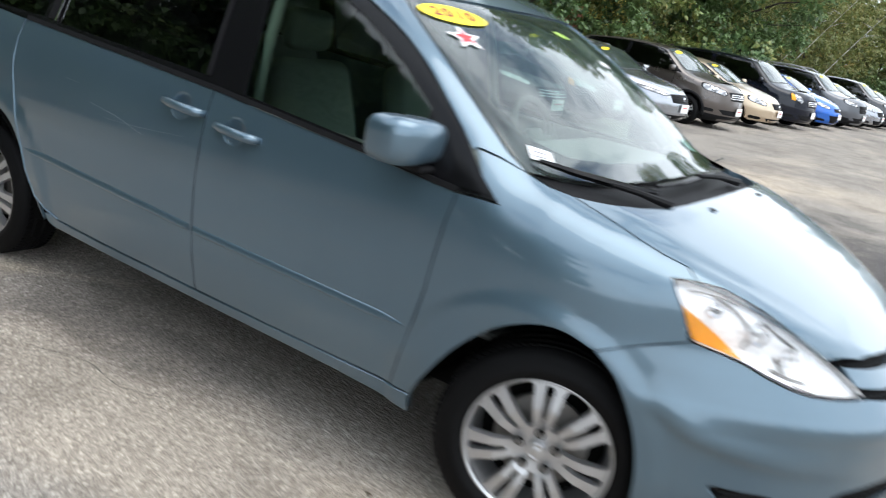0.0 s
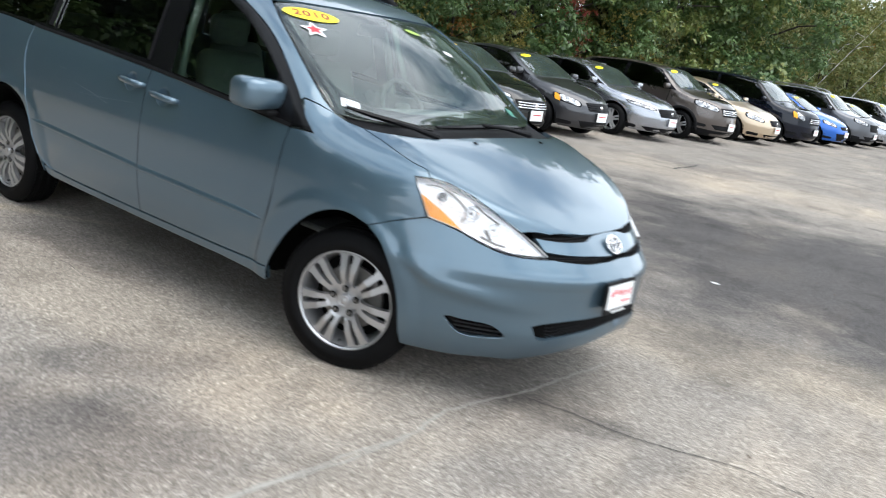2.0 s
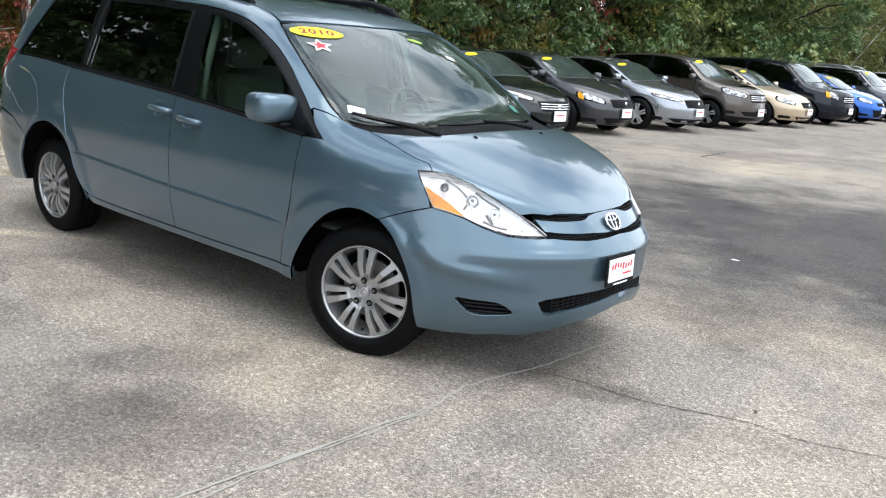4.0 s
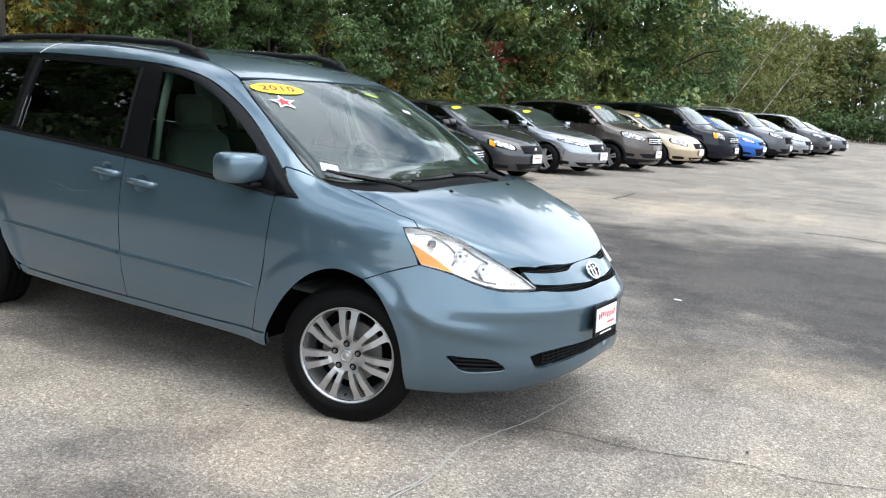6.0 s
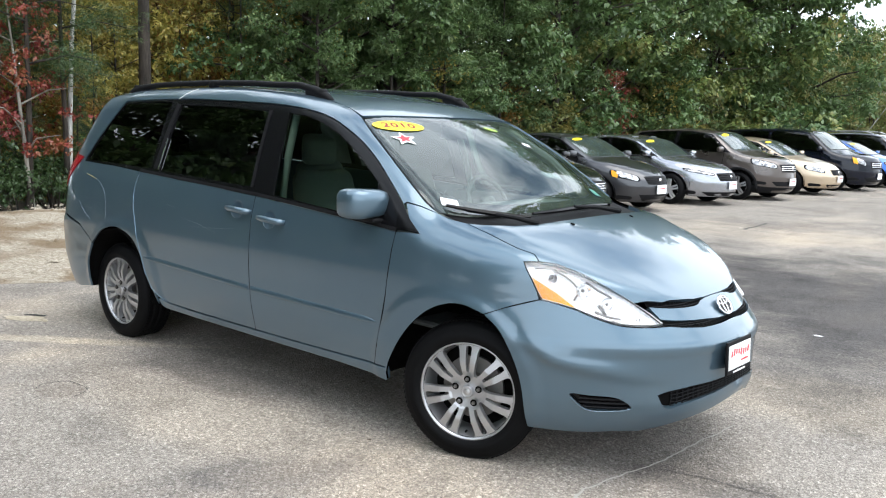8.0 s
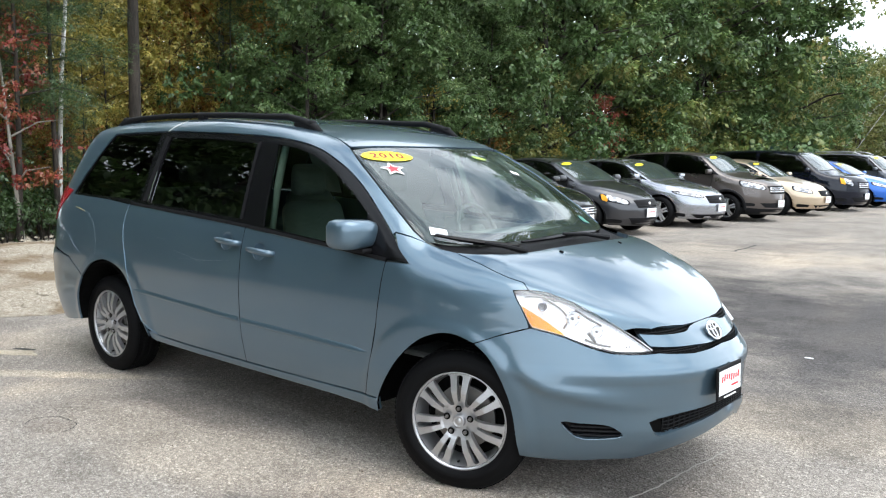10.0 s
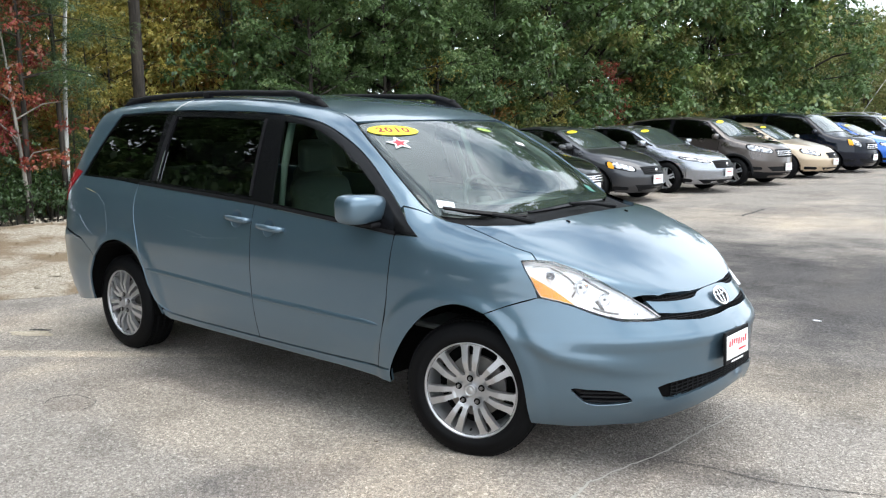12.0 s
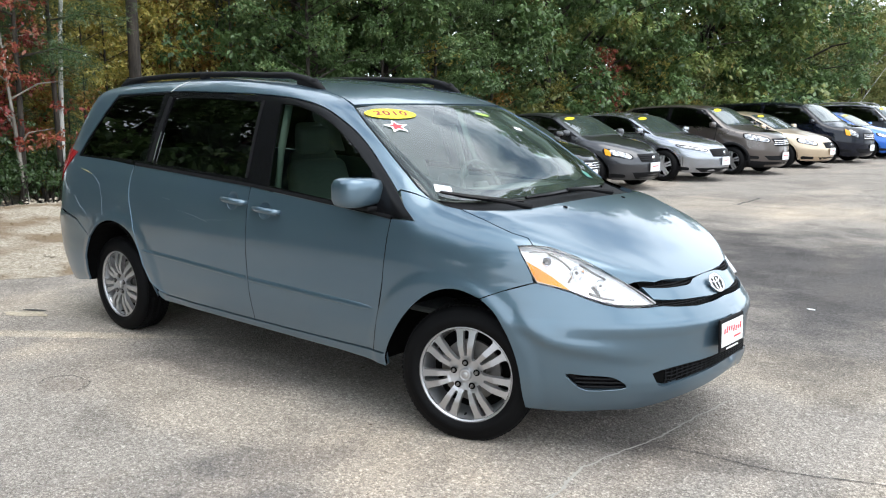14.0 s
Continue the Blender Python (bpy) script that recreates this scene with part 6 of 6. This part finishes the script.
parked("parked_crossover", BRONZE, "grey-brown crossover with black lower cladding, parked nose out", "car", -4.02, 16.46, L=4.53, W=1.82, H=1.65, WB=2.62, F=.93, nose_z=.92, cowl=(-.05, 1.14), head=-.85, peak=-1.6, rear=(-2.9, 1.57), deck=None, belt=1.08, lamps=(.40, .86, .77, .90), grille=(.30, .70, .86), low=(.48, .36, .46), cladding=True, chrome_bar=True, rails=None)
parked("parked_sedan", GOLD, "champagne gold saloon, parked nose out", "car", -3.80, 19.55, L=4.81, W=1.82, H=1.47, WB=2.72, F=.98, nose_z=.71, lamps=(.40, .78, .60, .72), grille=(.22, .56, .68), low=(.36, .22, .30), cowl=(-.1, 1.0))
parked("parked_minivan", NAVY, "near-black minivan with a chrome grille, parked nose out", "minivan", -3.55, 22.6, L=5.15, W=2.0, H=1.75, WB=3.08, F=.95, nose_z=.95, cowl=(0.0, 1.16), head=-.85, peak=-1.9, rear=(-3.4, 1.69), deck=None, belt=1.10, lamps=(.44, .74, .74, .90), amber=True, grille=(.30, .68, .86), low=(.48, .30, .42), chrome_bar=True, sticker=False)
parked("parked_hatchback", SKY_BLUE, "bright blue small saloon, parked nose out", "car", -3.30, 25.5, L=4.4, W=1.73, H=1.46, WB=2.6, F=.86, nose_z=.74, lamps=(.42, .80, .64, .74), grille=(.26, .60, .68), low=(.40, .24, .46))
parked("parked_crossover", GUN, "gunmetal grey large crossover with bright roof rails, parked nose out", "car", -3.0, 28.6, L=4.87, W=1.93, H=1.72, WB=2.79, F=.96, nose_z=.95, cowl=(-.05, 1.15), head=-.85, peak=-1.7, rear=(-3.2, 1.64), deck=None, belt=1.1, lamps=(.40, .78, .78, .90), grille=(.30, .62, .84), low=(.45, .30, .42), rails=SILVER, cladding=True)
parked("parked_sedan", SILVER_P, "silver saloon, parked nose out", "car", -2.75, 31.6, nose_z=.74)
parked("parked_crossover", GREY_D, "dark grey crossover, parked nose out", "car", -2.45, 34.6, L=4.6, W=1.85, H=1.68, WB=2.65, F=.93, nose_z=.92, cowl=(-.05, 1.14), head=-.85, peak=-1.6, rear=(-2.9, 1.6), deck=None, belt=1.08, lamps=(.40, .80, .78, .90), grille=(.30, .70, .85), low=(.45, .32, .44))
parked("parked_sedan", GUN, "gunmetal grey saloon, parked nose out", "car", -2.15, 37.6, nose_z=.74)


# ---------- trees ----------
LEAF_OAK = leaf("oak_leaves", (0.024, 0.054, 0.015), (0.054, 0.110, 0.029), (0.115, 0.190, 0.057), (0.095, 0.168, 0.057), (0.270, 0.330, 0.120))
LEAF_GREEN = leaf("green_leaves", (0.030, 0.060, 0.015), (0.070, 0.122, 0.029), (0.150, 0.215, 0.058), (0.230, 0.260, 0.070), (0.300, 0.230, 0.075))
LEAF_LIGHT = leaf("light_green_leaves", (0.062, 0.090, 0.020), (0.115, 0.142, 0.034), (0.180, 0.190, 0.048), (0.250, 0.205, 0.062))
LEAF_YELLOW = leaf("yellow_leaves", (0.13, 0.17, 0.045), (0.34, 0.31, 0.065), (0.48, 0.38, 0.085), (0.24, 0.25, 0.06), (0.46, 0.27, 0.07))
LEAF_RED = leaf("red_leaves", (0.18, 0.026, 0.026), (0.28, 0.042, 0.034), (0.27, 0.09, 0.035), (0.11, 0.10, 0.03))
LEAF_ORANGE = leaf("orange_brown_leaves", (0.30, 0.13, 0.03), (0.42, 0.19, 0.035), (0.24, 0.17, 0.04), (0.16, 0.11, 0.03))
LEAF_PINE = leaf("pine_needles", (0.022, 0.050, 0.013), (0.042, 0.086, 0.022), (0.075, 0.125, 0.033))
BARK = bark("grey_brown_bark", (0.016, 0.013, 0.010), (0.060, 0.048, 0.038))
PALE_BARK = bark("pale_grey_bark", (0.14, 0.125, 0.105), (0.36, 0.33, 0.29), 8)
BIRCH = bark("birch_bark", (0.10, 0.095, 0.09), (0.72, 0.70, 0.66), 5)


def leaf_mesh(name, centres, radii, per, size, mat, seed, needle=False, droop=0.35):
    """Many narrow leaves in drooping sprays, gathered on the outside of soft clumps."""
    rng = np.random.default_rng(seed)
    fan = 8
    c = np.repeat(np.asarray(centres, float), max(1, per // fan), 0)
    r = np.repeat(np.asarray(radii, float), max(1, per // fan))
    n = len(c)
    unit = lambda v: v / (np.linalg.norm(v, axis=1, keepdims=True) + 1e-9)
    d = unit(rng.normal(size=(n, 3)) + (0, 0, .25))
    hub = c + d * (r * rng.random(n) ** .38)[:, None] * ((1.12, 1.12, .5) if not needle else (1, 1, .7))
    axis = unit(d + rng.normal(size=(n, 3)) * .5 + (0, 0, -.1))
    p, d, axis = (np.repeat(q, fan, 0) for q in (hub, d, axis))
    n *= fan
    if needle:
        ax = unit(axis * (1, 1, .3) * .9 + rng.normal(size=(n, 3)) * .55)
        p = p + rng.normal(size=(n, 3)) * size * (.7, .7, .12)
        face = unit(rng.normal(size=(n, 3)))
    else:
        ax = unit(axis * (.8, .8, .4) + rng.normal(size=(n, 3)) * .55 + (0, 0, -droop))
        p = p + ax * size * .15 + rng.normal(size=(n, 3)) * size * .22
        face = d * .6 + rng.normal(size=(n, 3)) * .4 + (0, 0, .8)
    s = unit(np.cross(face, ax))
    u = np.cross(s, ax)
    L = size * rng.uniform(.6, 1.25, n)[:, None]
    wd = L * (.30 if not needle else .05)
    v = np.stack([p, p + ax * L * .42 + s * wd + u * L * .07, p + ax * L - (0, 0, 1) * L * .12, p + ax * L * .42 - s * wd + u * L * .07], 1).reshape(-1, 3)
    me = bpy.data.meshes.new(name)
    me.vertices.add(4 * n)
    me.vertices.foreach_set("co", v.ravel())
    me.loops.add(4 * n)
    me.loops.foreach_set("vertex_index", np.arange(4 * n))
    me.polygons.add(n)
    me.polygons.foreach_set("loop_start", np.arange(0, 4 * n, 4))
    me.materials.append(mat)
    me.update(calc_edges=True)
    return me


def tree(name, label, height, girth, spread, leaves, bark_mat, seed, clumps=110, per=85, size=.13, clump_r=(.45, .85), low=.12, lean=(0, 0), needle=False, group="trees at the edge of the wood", shape="broad", limbs=14, split=False):
    """A tapered trunk with limbs and a crown of clumps of leaves."""
    rnd = random.Random(seed)
    ob = thing(name, label, "tree", group)
    n = 9
    path = []
    wob = [rnd.uniform(-.12, .12) for _ in range(4)]
    for i in range(n):
        t = i / (n - 1)
        path.append((lean[0] * t * height + wob[0] * math.sin(3 * t + wob[1] * 20) * t * 2, lean[1] * t * height + wob[2] * math.sin(4 * t + wob[3] * 20) * t * 2, -.5 + t * (height + .5)))
    trunk_bm = tube(path, [girth * (1.25 if i == 0 else 1) * (1 - .85 * i / (n - 1)) for i in range(n)], 10)
    at = lambda t: Vector(path[min(n - 1, int(t * (n - 1)))]).lerp(Vector(path[min(n - 1, int(t * (n - 1)) + 1)]), t * (n - 1) - int(t * (n - 1)))
    centres, radii, arms = [], [], []
    for i in range(limbs):
        t = low + (1 - low) * (i + rnd.random() * .6) / limbs
        t = min(t, .98)
        a = i * 2.4 + rnd.uniform(-.5, .5)
        if shape == "broad":
            reach = spread * (.55 + .75 * math.sin(math.pi * min(1, .12 + t))) * rnd.uniform(.75, 1.1)
        else:
            reach = spread * (1.05 - t) * rnd.uniform(.8, 1.15) + .2
        b = at(t)
        rise = (.35 if shape == "broad" else .02) * reach
        tip = b + Vector((math.cos(a) * reach, math.sin(a) * reach, rise))
        midp = b.lerp(tip, .5) + Vector((rnd.uniform(-.15, .15), rnd.uniform(-.15, .15), .10 * reach))
        arms.append(tube([b, midp, tip], [girth * .34 * (1 - .6 * t) + .008, girth * .2 * (1 - .6 * t) + .006, .006], 6, cap=False))
        k = max(2, int(clumps / limbs))
        for _ in range(k):
            f = rnd.random() ** .6
            q = b.lerp(tip, f) if f > .5 else b.lerp(midp, f * 2)
            cr = rnd.uniform(*clump_r)
            q = q + Vector((rnd.gauss(0, 1), rnd.gauss(0, 1), rnd.gauss(0, .8))) * (cr * .75)
            centres.append(tuple(q))
            radii.append(cr)
    if split:
        part("trunk", trunk_bm, bark_mat, ob, smooth=True)
        for arm in arms:
            part("limb", arm, bark_mat, ob, smooth=True)
    else:
        part("trunk", joined(trunk_bm, *arms), bark_mat, ob, smooth=True)
    add("crown", leaf_mesh("crown", centres, radii, per, size, leaves, seed, needle), ob)
    return ob


def plant_copies(ob, spots):
    """Copies of a tree at (x, y, turn, scale)."""
    x, y, a, s = spots[0]
    ob.matrix_basis = Matrix.Translation((x, y, -.15)) @ Matrix.Rotation(a, 4, "Z") @ Matrix.Scale(s, 4)
    for x, y, a, s in spots[1:]:
        copy_thing(ob, Matrix.Translation((x, y, -.15)) @ Matrix.Rotation(a, 4, "Z") @ Matrix.Scale(s, 4) @ Matrix.Diagonal((*(1 / q for q in ob.scale), 1)))


rt = random.Random(11)
OAK = "tall dark green broadleaf tree at the wood's edge"
oak_a = tree("oak_tree", OAK, 12, .15, 2.7, LEAF_OAK, BARK, 1, clumps=230, per=160, size=.145, clump_r=(.32, .66), low=.06, limbs=22)
oak_b = tree("oak_tree", OAK, 11, .13, 2.4, LEAF_OAK, BARK, 2, clumps=220, per=160, size=.135, clump_r=(.32, .62), low=.05, limbs=22)
oak_c = tree("oak_tree", OAK, 13, .16, 2.9, LEAF_GREEN, BARK, 3, clumps=230, per=160, size=.145, clump_r=(.32, .68), low=.04, limbs=22)
oak_n = tree("oak_tree", "dark green broadleaf tree with fine leaves at the wood's edge", 12, .12, 2.5, LEAF_OAK, BARK, 16, clumps=240, per=224, size=.105, clump_r=(.3, .62), low=.05, limbs=24)
oak_m = tree("oak_tree", "tall dark green broadleaf tree deeper in the wood", 13, .17, 3.0, LEAF_OAK, BARK, 12, clumps=220, per=72, size=.22, clump_r=(.35, .75), low=.05, limbs=20)
oak_f = tree("oak_tree", "tall dark green broadleaf tree out of view beyond the car park, added for reflections", 14, .22, 3.2, LEAF_OAK, BARK, 13, clumps=260, per=48, size=.46, clump_r=(.5, .95), low=.03, limbs=20)
light = tree("light_green_tree", "light green young broadleaf tree with thin stems", 8, .07, 1.9, LEAF_LIGHT, BARK, 4, clumps=130, per=80, size=.16, low=.06)
yellow = tree("yellow_tree", "yellowing autumn broadleaf tree in the wood", 9, .07, 2.1, LEAF_YELLOW, BARK, 5, clumps=120, per=88, size=.13, low=.04)
orange = tree("orange_tree", "orange-brown autumn tree in the wood", 8, .07, 1.9, LEAF_ORANGE, BARK, 6, clumps=100, per=80, size=.12, low=.05)
red = tree("red_maple", "slender young maple with red autumn leaves", 4.6, .055, 1.1, LEAF_RED, PALE_BARK, 7, clumps=46, per=112, size=.075, clump_r=(.2, .42), low=.34, lean=(-.02, -.10), limbs=11, split=True)
birch = tree("birch_tree", "slender white birch trunk with sparse yellow-green leaves", 8.5, .050, 1.2, LEAF_LIGHT, BIRCH, 8, clumps=36, per=64, size=.09, clump_r=(.3, .6), low=.5, lean=(.03, .045), limbs=9, split=True)
pine = tree("pine_tree", "dark green pine with fine needles", 9, .10, 2.2, LEAF_PINE, BARK, 9, clumps=140, per=320, size=.10, clump_r=(.25, .45), low=.10, needle=True, shape="cone", limbs=24)
pine_high = tree("pine_tree", "soft green pine with spreading boughs", 8, .07, 2.3, LEAF_PINE, BARK, 14, clumps=100, per=360, size=.10, clump_r=(.25, .48), low=.38, needle=True, shape="cone", limbs=16, split=True)
trunk_only = tree("tall_pine_trunk", "tall bare dark trunk with a high crown", 16, .148, 2.0, LEAF_PINE, BARK, 10, clumps=40, per=80, size=.17, low=.6, needle=True, limbs=10, split=True)
leaning_trunk = tree("slender_tree", "slender dark leaning trunk in the wood", 9, .07, 1.6, LEAF_YELLOW, BARK, 15, clumps=40, per=64, size=.13, low=.55, lean=(0, -.14), limbs=8, split=True)

front, middle, far = [[], [], []], [], []
near = []
y, k = 8.4, 0
while y < 36.5:
    (near if y < 15 else front[k % 3]).append((-11.5 + rt.uniform(-.5, .5) + .02 * (y - 6), y, rt.uniform(0, 6.3), rt.uniform(.85, 1.08) * (1 + .035 * min(10, max(0, y - 19)))))
    y += rt.uniform(1.8, 2.5)
    k += 1
y = 11.5
while y < 75:
    middle.append((-15.0 + rt.uniform(-.8, .8), y, rt.uniform(0, 6.3), rt.uniform(.9, 1.1) * (1 if y < 38 else .5)))
    y += rt.uniform(3.6, 5.0)
for i in range(14):
    middle.append((-21 + rt.uniform(-1, 1), 18 + 5.5 * i + rt.uniform(-1, 1), rt.uniform(0, 6.3), rt.uniform(.6, .8) * (1 if i < 4 else .6)))
for i in range(9):
    middle.append((-37 + rt.uniform(-2, 2), 4 + 4.2 * i, rt.uniform(0, 6.3), 1.2))
for i in range(9):
    middle.append((-17 + 2.1 * i, 78 + rt.uniform(-3, 3), rt.uniform(0, 6.3), rt.uniform(.62, .78)))
for i in range(10):
    middle.append((-11 + 4 * i + rt.uniform(-1, 1), 91 + rt.uniform(-2, 2), rt.uniform(0, 6.3), .72))
for i in range(6):
    middle.append((-13 + rt.uniform(-.8, .8), 62 + 4.2 * i, rt.uniform(0, 6.3), .58))
# unseen wood on the other side of the car park, behind the viewer, added to darken reflections
for i in range(13):
    far.append((-38 + 3.2 * i, -20 + rt.uniform(-1, 1) - (3.5 if i % 2 else 0), rt.uniform(0, 6.3), 1.0))
for i in range(8):
    far.append((75 + rt.uniform(-2, 2), -30 + 11 * i, rt.uniform(0, 6.3), .9))
# the wood carried on out of view, so glass and paint mirror dark foliage
for i in range(9):
    middle.append((-15.5 + rt.uniform(-1, 1), -1.5 - 2.6 * i, rt.uniform(0, 6.3), rt.uniform(1.0, 1.2)))
for i in range(7):
    middle.append((-19.5 + rt.uniform(-1, 1), -2.5 - 3.2 * i, rt.uniform(0, 6.3), 1.3))
plant_copies(oak_n, near + [(-10.6, 7.5, 1, .5), (-10.4, 9.4, 4, .5), (-10.5, 11.3, 2, .5), (-10.4, 13.4, 5, .45)])
for ob, sp in zip((oak_a, oak_b, oak_c), front):
    plant_copies(ob, sp)
plant_copies(oak_m, middle)
plant_copies(oak_f, far)
plant_copies(light, [(-10.6, 22.5, 1, .7), (-10.3, 25.2, 2, .45), (-10.5, 31, 2, .8), (-11.0, 41.5, 3, .75), (-10.4, 46, 1, .85), (-11.5, 50, 4, .9), (-10.6, 54, 5, .95), (-11.4, 58.5, 2, .95), (-10, 63, 1, 1.0), (-12, 68, 3, 1.0), (-9, 73, 4, 1.0), (-4, 82, 2, 1.1), (2, 84, 3, 1.0), (8, 85, 5, 1.1), (-14, 56, 4, 1.05), (-10.7, 15.3, 2, .55), (-14.5, 63, 0, 1.1), (14, 86, 1, 1.1), (20, 84, 0, 1.2), (-10.9, 44.0, 2, .75), (-10.2, 48.5, 0, .85), (-10.8, 52, 1, .9), (-10.2, 56.3, 3, 1.0), (-9.8, 60.5, 4, 1.0), (-10.4, 65.5, 0, 1.0), (-9.6, 70.5, 2, 1.1), (-7.5, 76, 1, 1.1), (-6, 79, 4, 1.1), (-1, 83, 0, 1.1), (5, 85, 1, 1.1), (-13, 46, 2, .9), (-13.2, 60, 5, 1.1), (11, 86, 2, 1.1), (-12, 72, 1, 1.1), (-14, 74, 2, 1.05), (-11, 75, 0, 1.1), (-8.5, 73.5, 3, 1.05), (-6, 74.5, 5, 1.1), (-3.5, 76, 2, 1.0)])
gold = [(-14.0, 3.0, 4, .6), (-13.4, 4.7, 1, .50), (-14.0, 5.5, 3, .55), (-13.6, 6.3, 5, .50), (-12.8, 3.9, 2, .42), (-10.3, 16.4, 2, .27), (-10.4, 11.0, 5, .38), (-9.9, 21.6, 1, .36), (-9.8, 23.0, 3, .30), (-13.5, 49, 1, .8)]
for i in range(9):
    gold.append((-17.5 + rt.uniform(-.7, .7), 3.0 + 1.25 * i, rt.uniform(0, 6.3), rt.uniform(.75, 1.0)))
for i in range(8):
    gold.append((-23 + rt.uniform(-1, 1), 3.5 + 2.3 * i, rt.uniform(0, 6.3), rt.uniform(1.0, 1.25)))
for i in range(7):
    gold.append((-29 + rt.uniform(-1, 1), 4 + 3.0 * i, rt.uniform(0, 6.3), rt.uniform(1.2, 1.5)))
plant_copies(yellow, gold)
plant_copies(orange, [(-15.2, 7.9, 0, .8), (-16.0, 9.2, 2, .9), (-20.5, 8.8, 2, 1.1), (-13.4, 1.6, 1, .8), (-12, 60, 3, .9), (-10.5, 13.6, 1, .35), (-15.5, 2.6, 3, .9), (-20, 12.5, 1, 1.0), (-14.2, 6.9, 2, .5), (-12.5, 3.3, 4, .33)])
plant_copies(red, [(-10.6, 1.85, 0.3, .8), (-12.4, 1.9, 2.2, .95), (-11.3, 17.4, 1, .5), (-10.6, 19.6, 1, .75)])
plant_copies(birch, [(-11.1, 2.58, 0, 1.0)])
plant_copies(pine, [(-12.4, 1.2, 2, .5), (-12.0, 3.2, 1, .22), (-11.6, 2.2, 1, .24), (-11.5, 1.0, 2, .26), (-11.9, 1.6, 3, .30), (-11.4, 2.9, 0, .22), (-11.8, .2, 1, .3), (-19.5, 5.8, 1, .8), (-13.0, 7.4, 1, .6), (-2.6, 66, 2, 1.1), (-.6, 67, 4, 1.2), (1.6, 71, 1, 1.15)])
plant_copies(pine_high, [(-11.0, 2.55, 0, .78), (-10.6, 1.75, 4, .78), (-12.8, 1.6, 2, 1.0), (-14.5, 2.2, 1, 1.1)])
plant_copies(trunk_only, [(-11.7, 4.35, 0, .86), (-15.6, 5.0, 3, .45), (-15.0, 8.6, 3, .6)])
plant_copies(leaning_trunk, [(-14.5, 6.6, 0, 1.0), (-16, 7.6, .5, .9), (-14.2, 7.4, 3.3, .8)])
birch_far = tree("leaning_birch", "leaning pale birch stem among light green leaves", 6.5, .034, .8, LEAF_LIGHT, BIRCH, 21, clumps=14, per=48, size=.1, clump_r=(.3, .5), low=.65, lean=(.62, .1), limbs=5, split=True)
plant_copies(birch_far, [(-10.2, 42.5, .0, 1.0), (-10.4, 41.2, .1, .75), (-9.6, 49.0, .1, 1.0)])


# understorey
def shrub(name, label, leaves, seed, size=.11, r=1.0, h=1.3):
    rnd = random.Random(seed)
    ob = thing(name, label, "shrub", "shrubs at the edge of the wood")
    stems, centres = [], []
    for i in range(9):
        a, q = rnd.uniform(0, 6.3), rnd.uniform(.3, 1) * r
        tip = Vector((math.cos(a) * q, math.sin(a) * q, rnd.uniform(.5, 1) * h))
        stems.append(tube([(0, 0, -.2), tuple(tip * .55 + Vector((0, 0, .1))), tuple(tip)], [.018, .012, .004], 5, cap=False))
        for _ in range(4):
            centres.append(tuple(tip * rnd.uniform(.55, 1.05) + Vector((rnd.gauss(0, .15), rnd.gauss(0, .15), rnd.gauss(0, .1)))))
    part("stem", joined(*stems), BARK, ob)
    add("foliage", leaf_mesh("foliage", centres, [rnd.uniform(.25, .5) for _ in centres], 70, size, leaves, seed), ob)
    return ob


shrub_a = shrub("green_shrub", "dense dark green shrub under the trees", LEAF_OAK, 31)
shrub_b = shrub("green_shrub", "light green leafy shrub under the trees", LEAF_LIGHT, 32, .09)
spots_a, spots_b = [], []
y = 4.5
while y < 62:
    (spots_a if rt.random() < .72 else spots_b).append((-10.7 + rt.uniform(-.5, .3), y, rt.uniform(0, 6.3), rt.uniform(.8, 1.5)))
    (spots_a if rt.random() < .8 else spots_b).append((-12.8 + rt.uniform(-.7, .7), y + .6, rt.uniform(0, 6.3), rt.uniform(1.1, 1.9)))
    y += rt.uniform(1.1, 1.9)
for i in range(8):
    spots_a.append((-14 + 2.0 * i, 68 + rt.uniform(-1, 1), rt.uniform(0, 6), rt.uniform(1.8, 2.4)))
for i in range(8):
    spots_b.append((-20 + rt.uniform(-1.5, 1.5), 4 + 1.5 * i, rt.uniform(0, 6), rt.uniform(1.6, 2.2)))
for x, y in ((-12.3, .3), (-13.5, 1.4), (-12.2, 3.6), (-14.5, 2.6), (-13.4, 5.0), (-15.5, 3.6), (-11.7, 4.6), (-16, .8), (-12.8, -.6)):
    spots_a.append((x, y, rt.uniform(0, 6), rt.uniform(.8, 1.2)))
plant_copies(shrub_a, spots_a)
plant_copies(shrub_b, spots_b)
shrub_c = shrub("dark_shrub", "low dark green shrub at the edge of the gravel", LEAF_PINE, 33, .055, .8, 1.1)
plant_copies(shrub_c, [(-10.75, 1.05, 0, .8), (-10.8, 1.7, 2, .95), (-10.95, 2.3, 4, .9), (-10.9, .4, 1, .9), (-11.05, 3.0, 5, .9), (-11.3, 1.4, 3, 1.1), (-11.4, 2.5, 1, 1.2)])
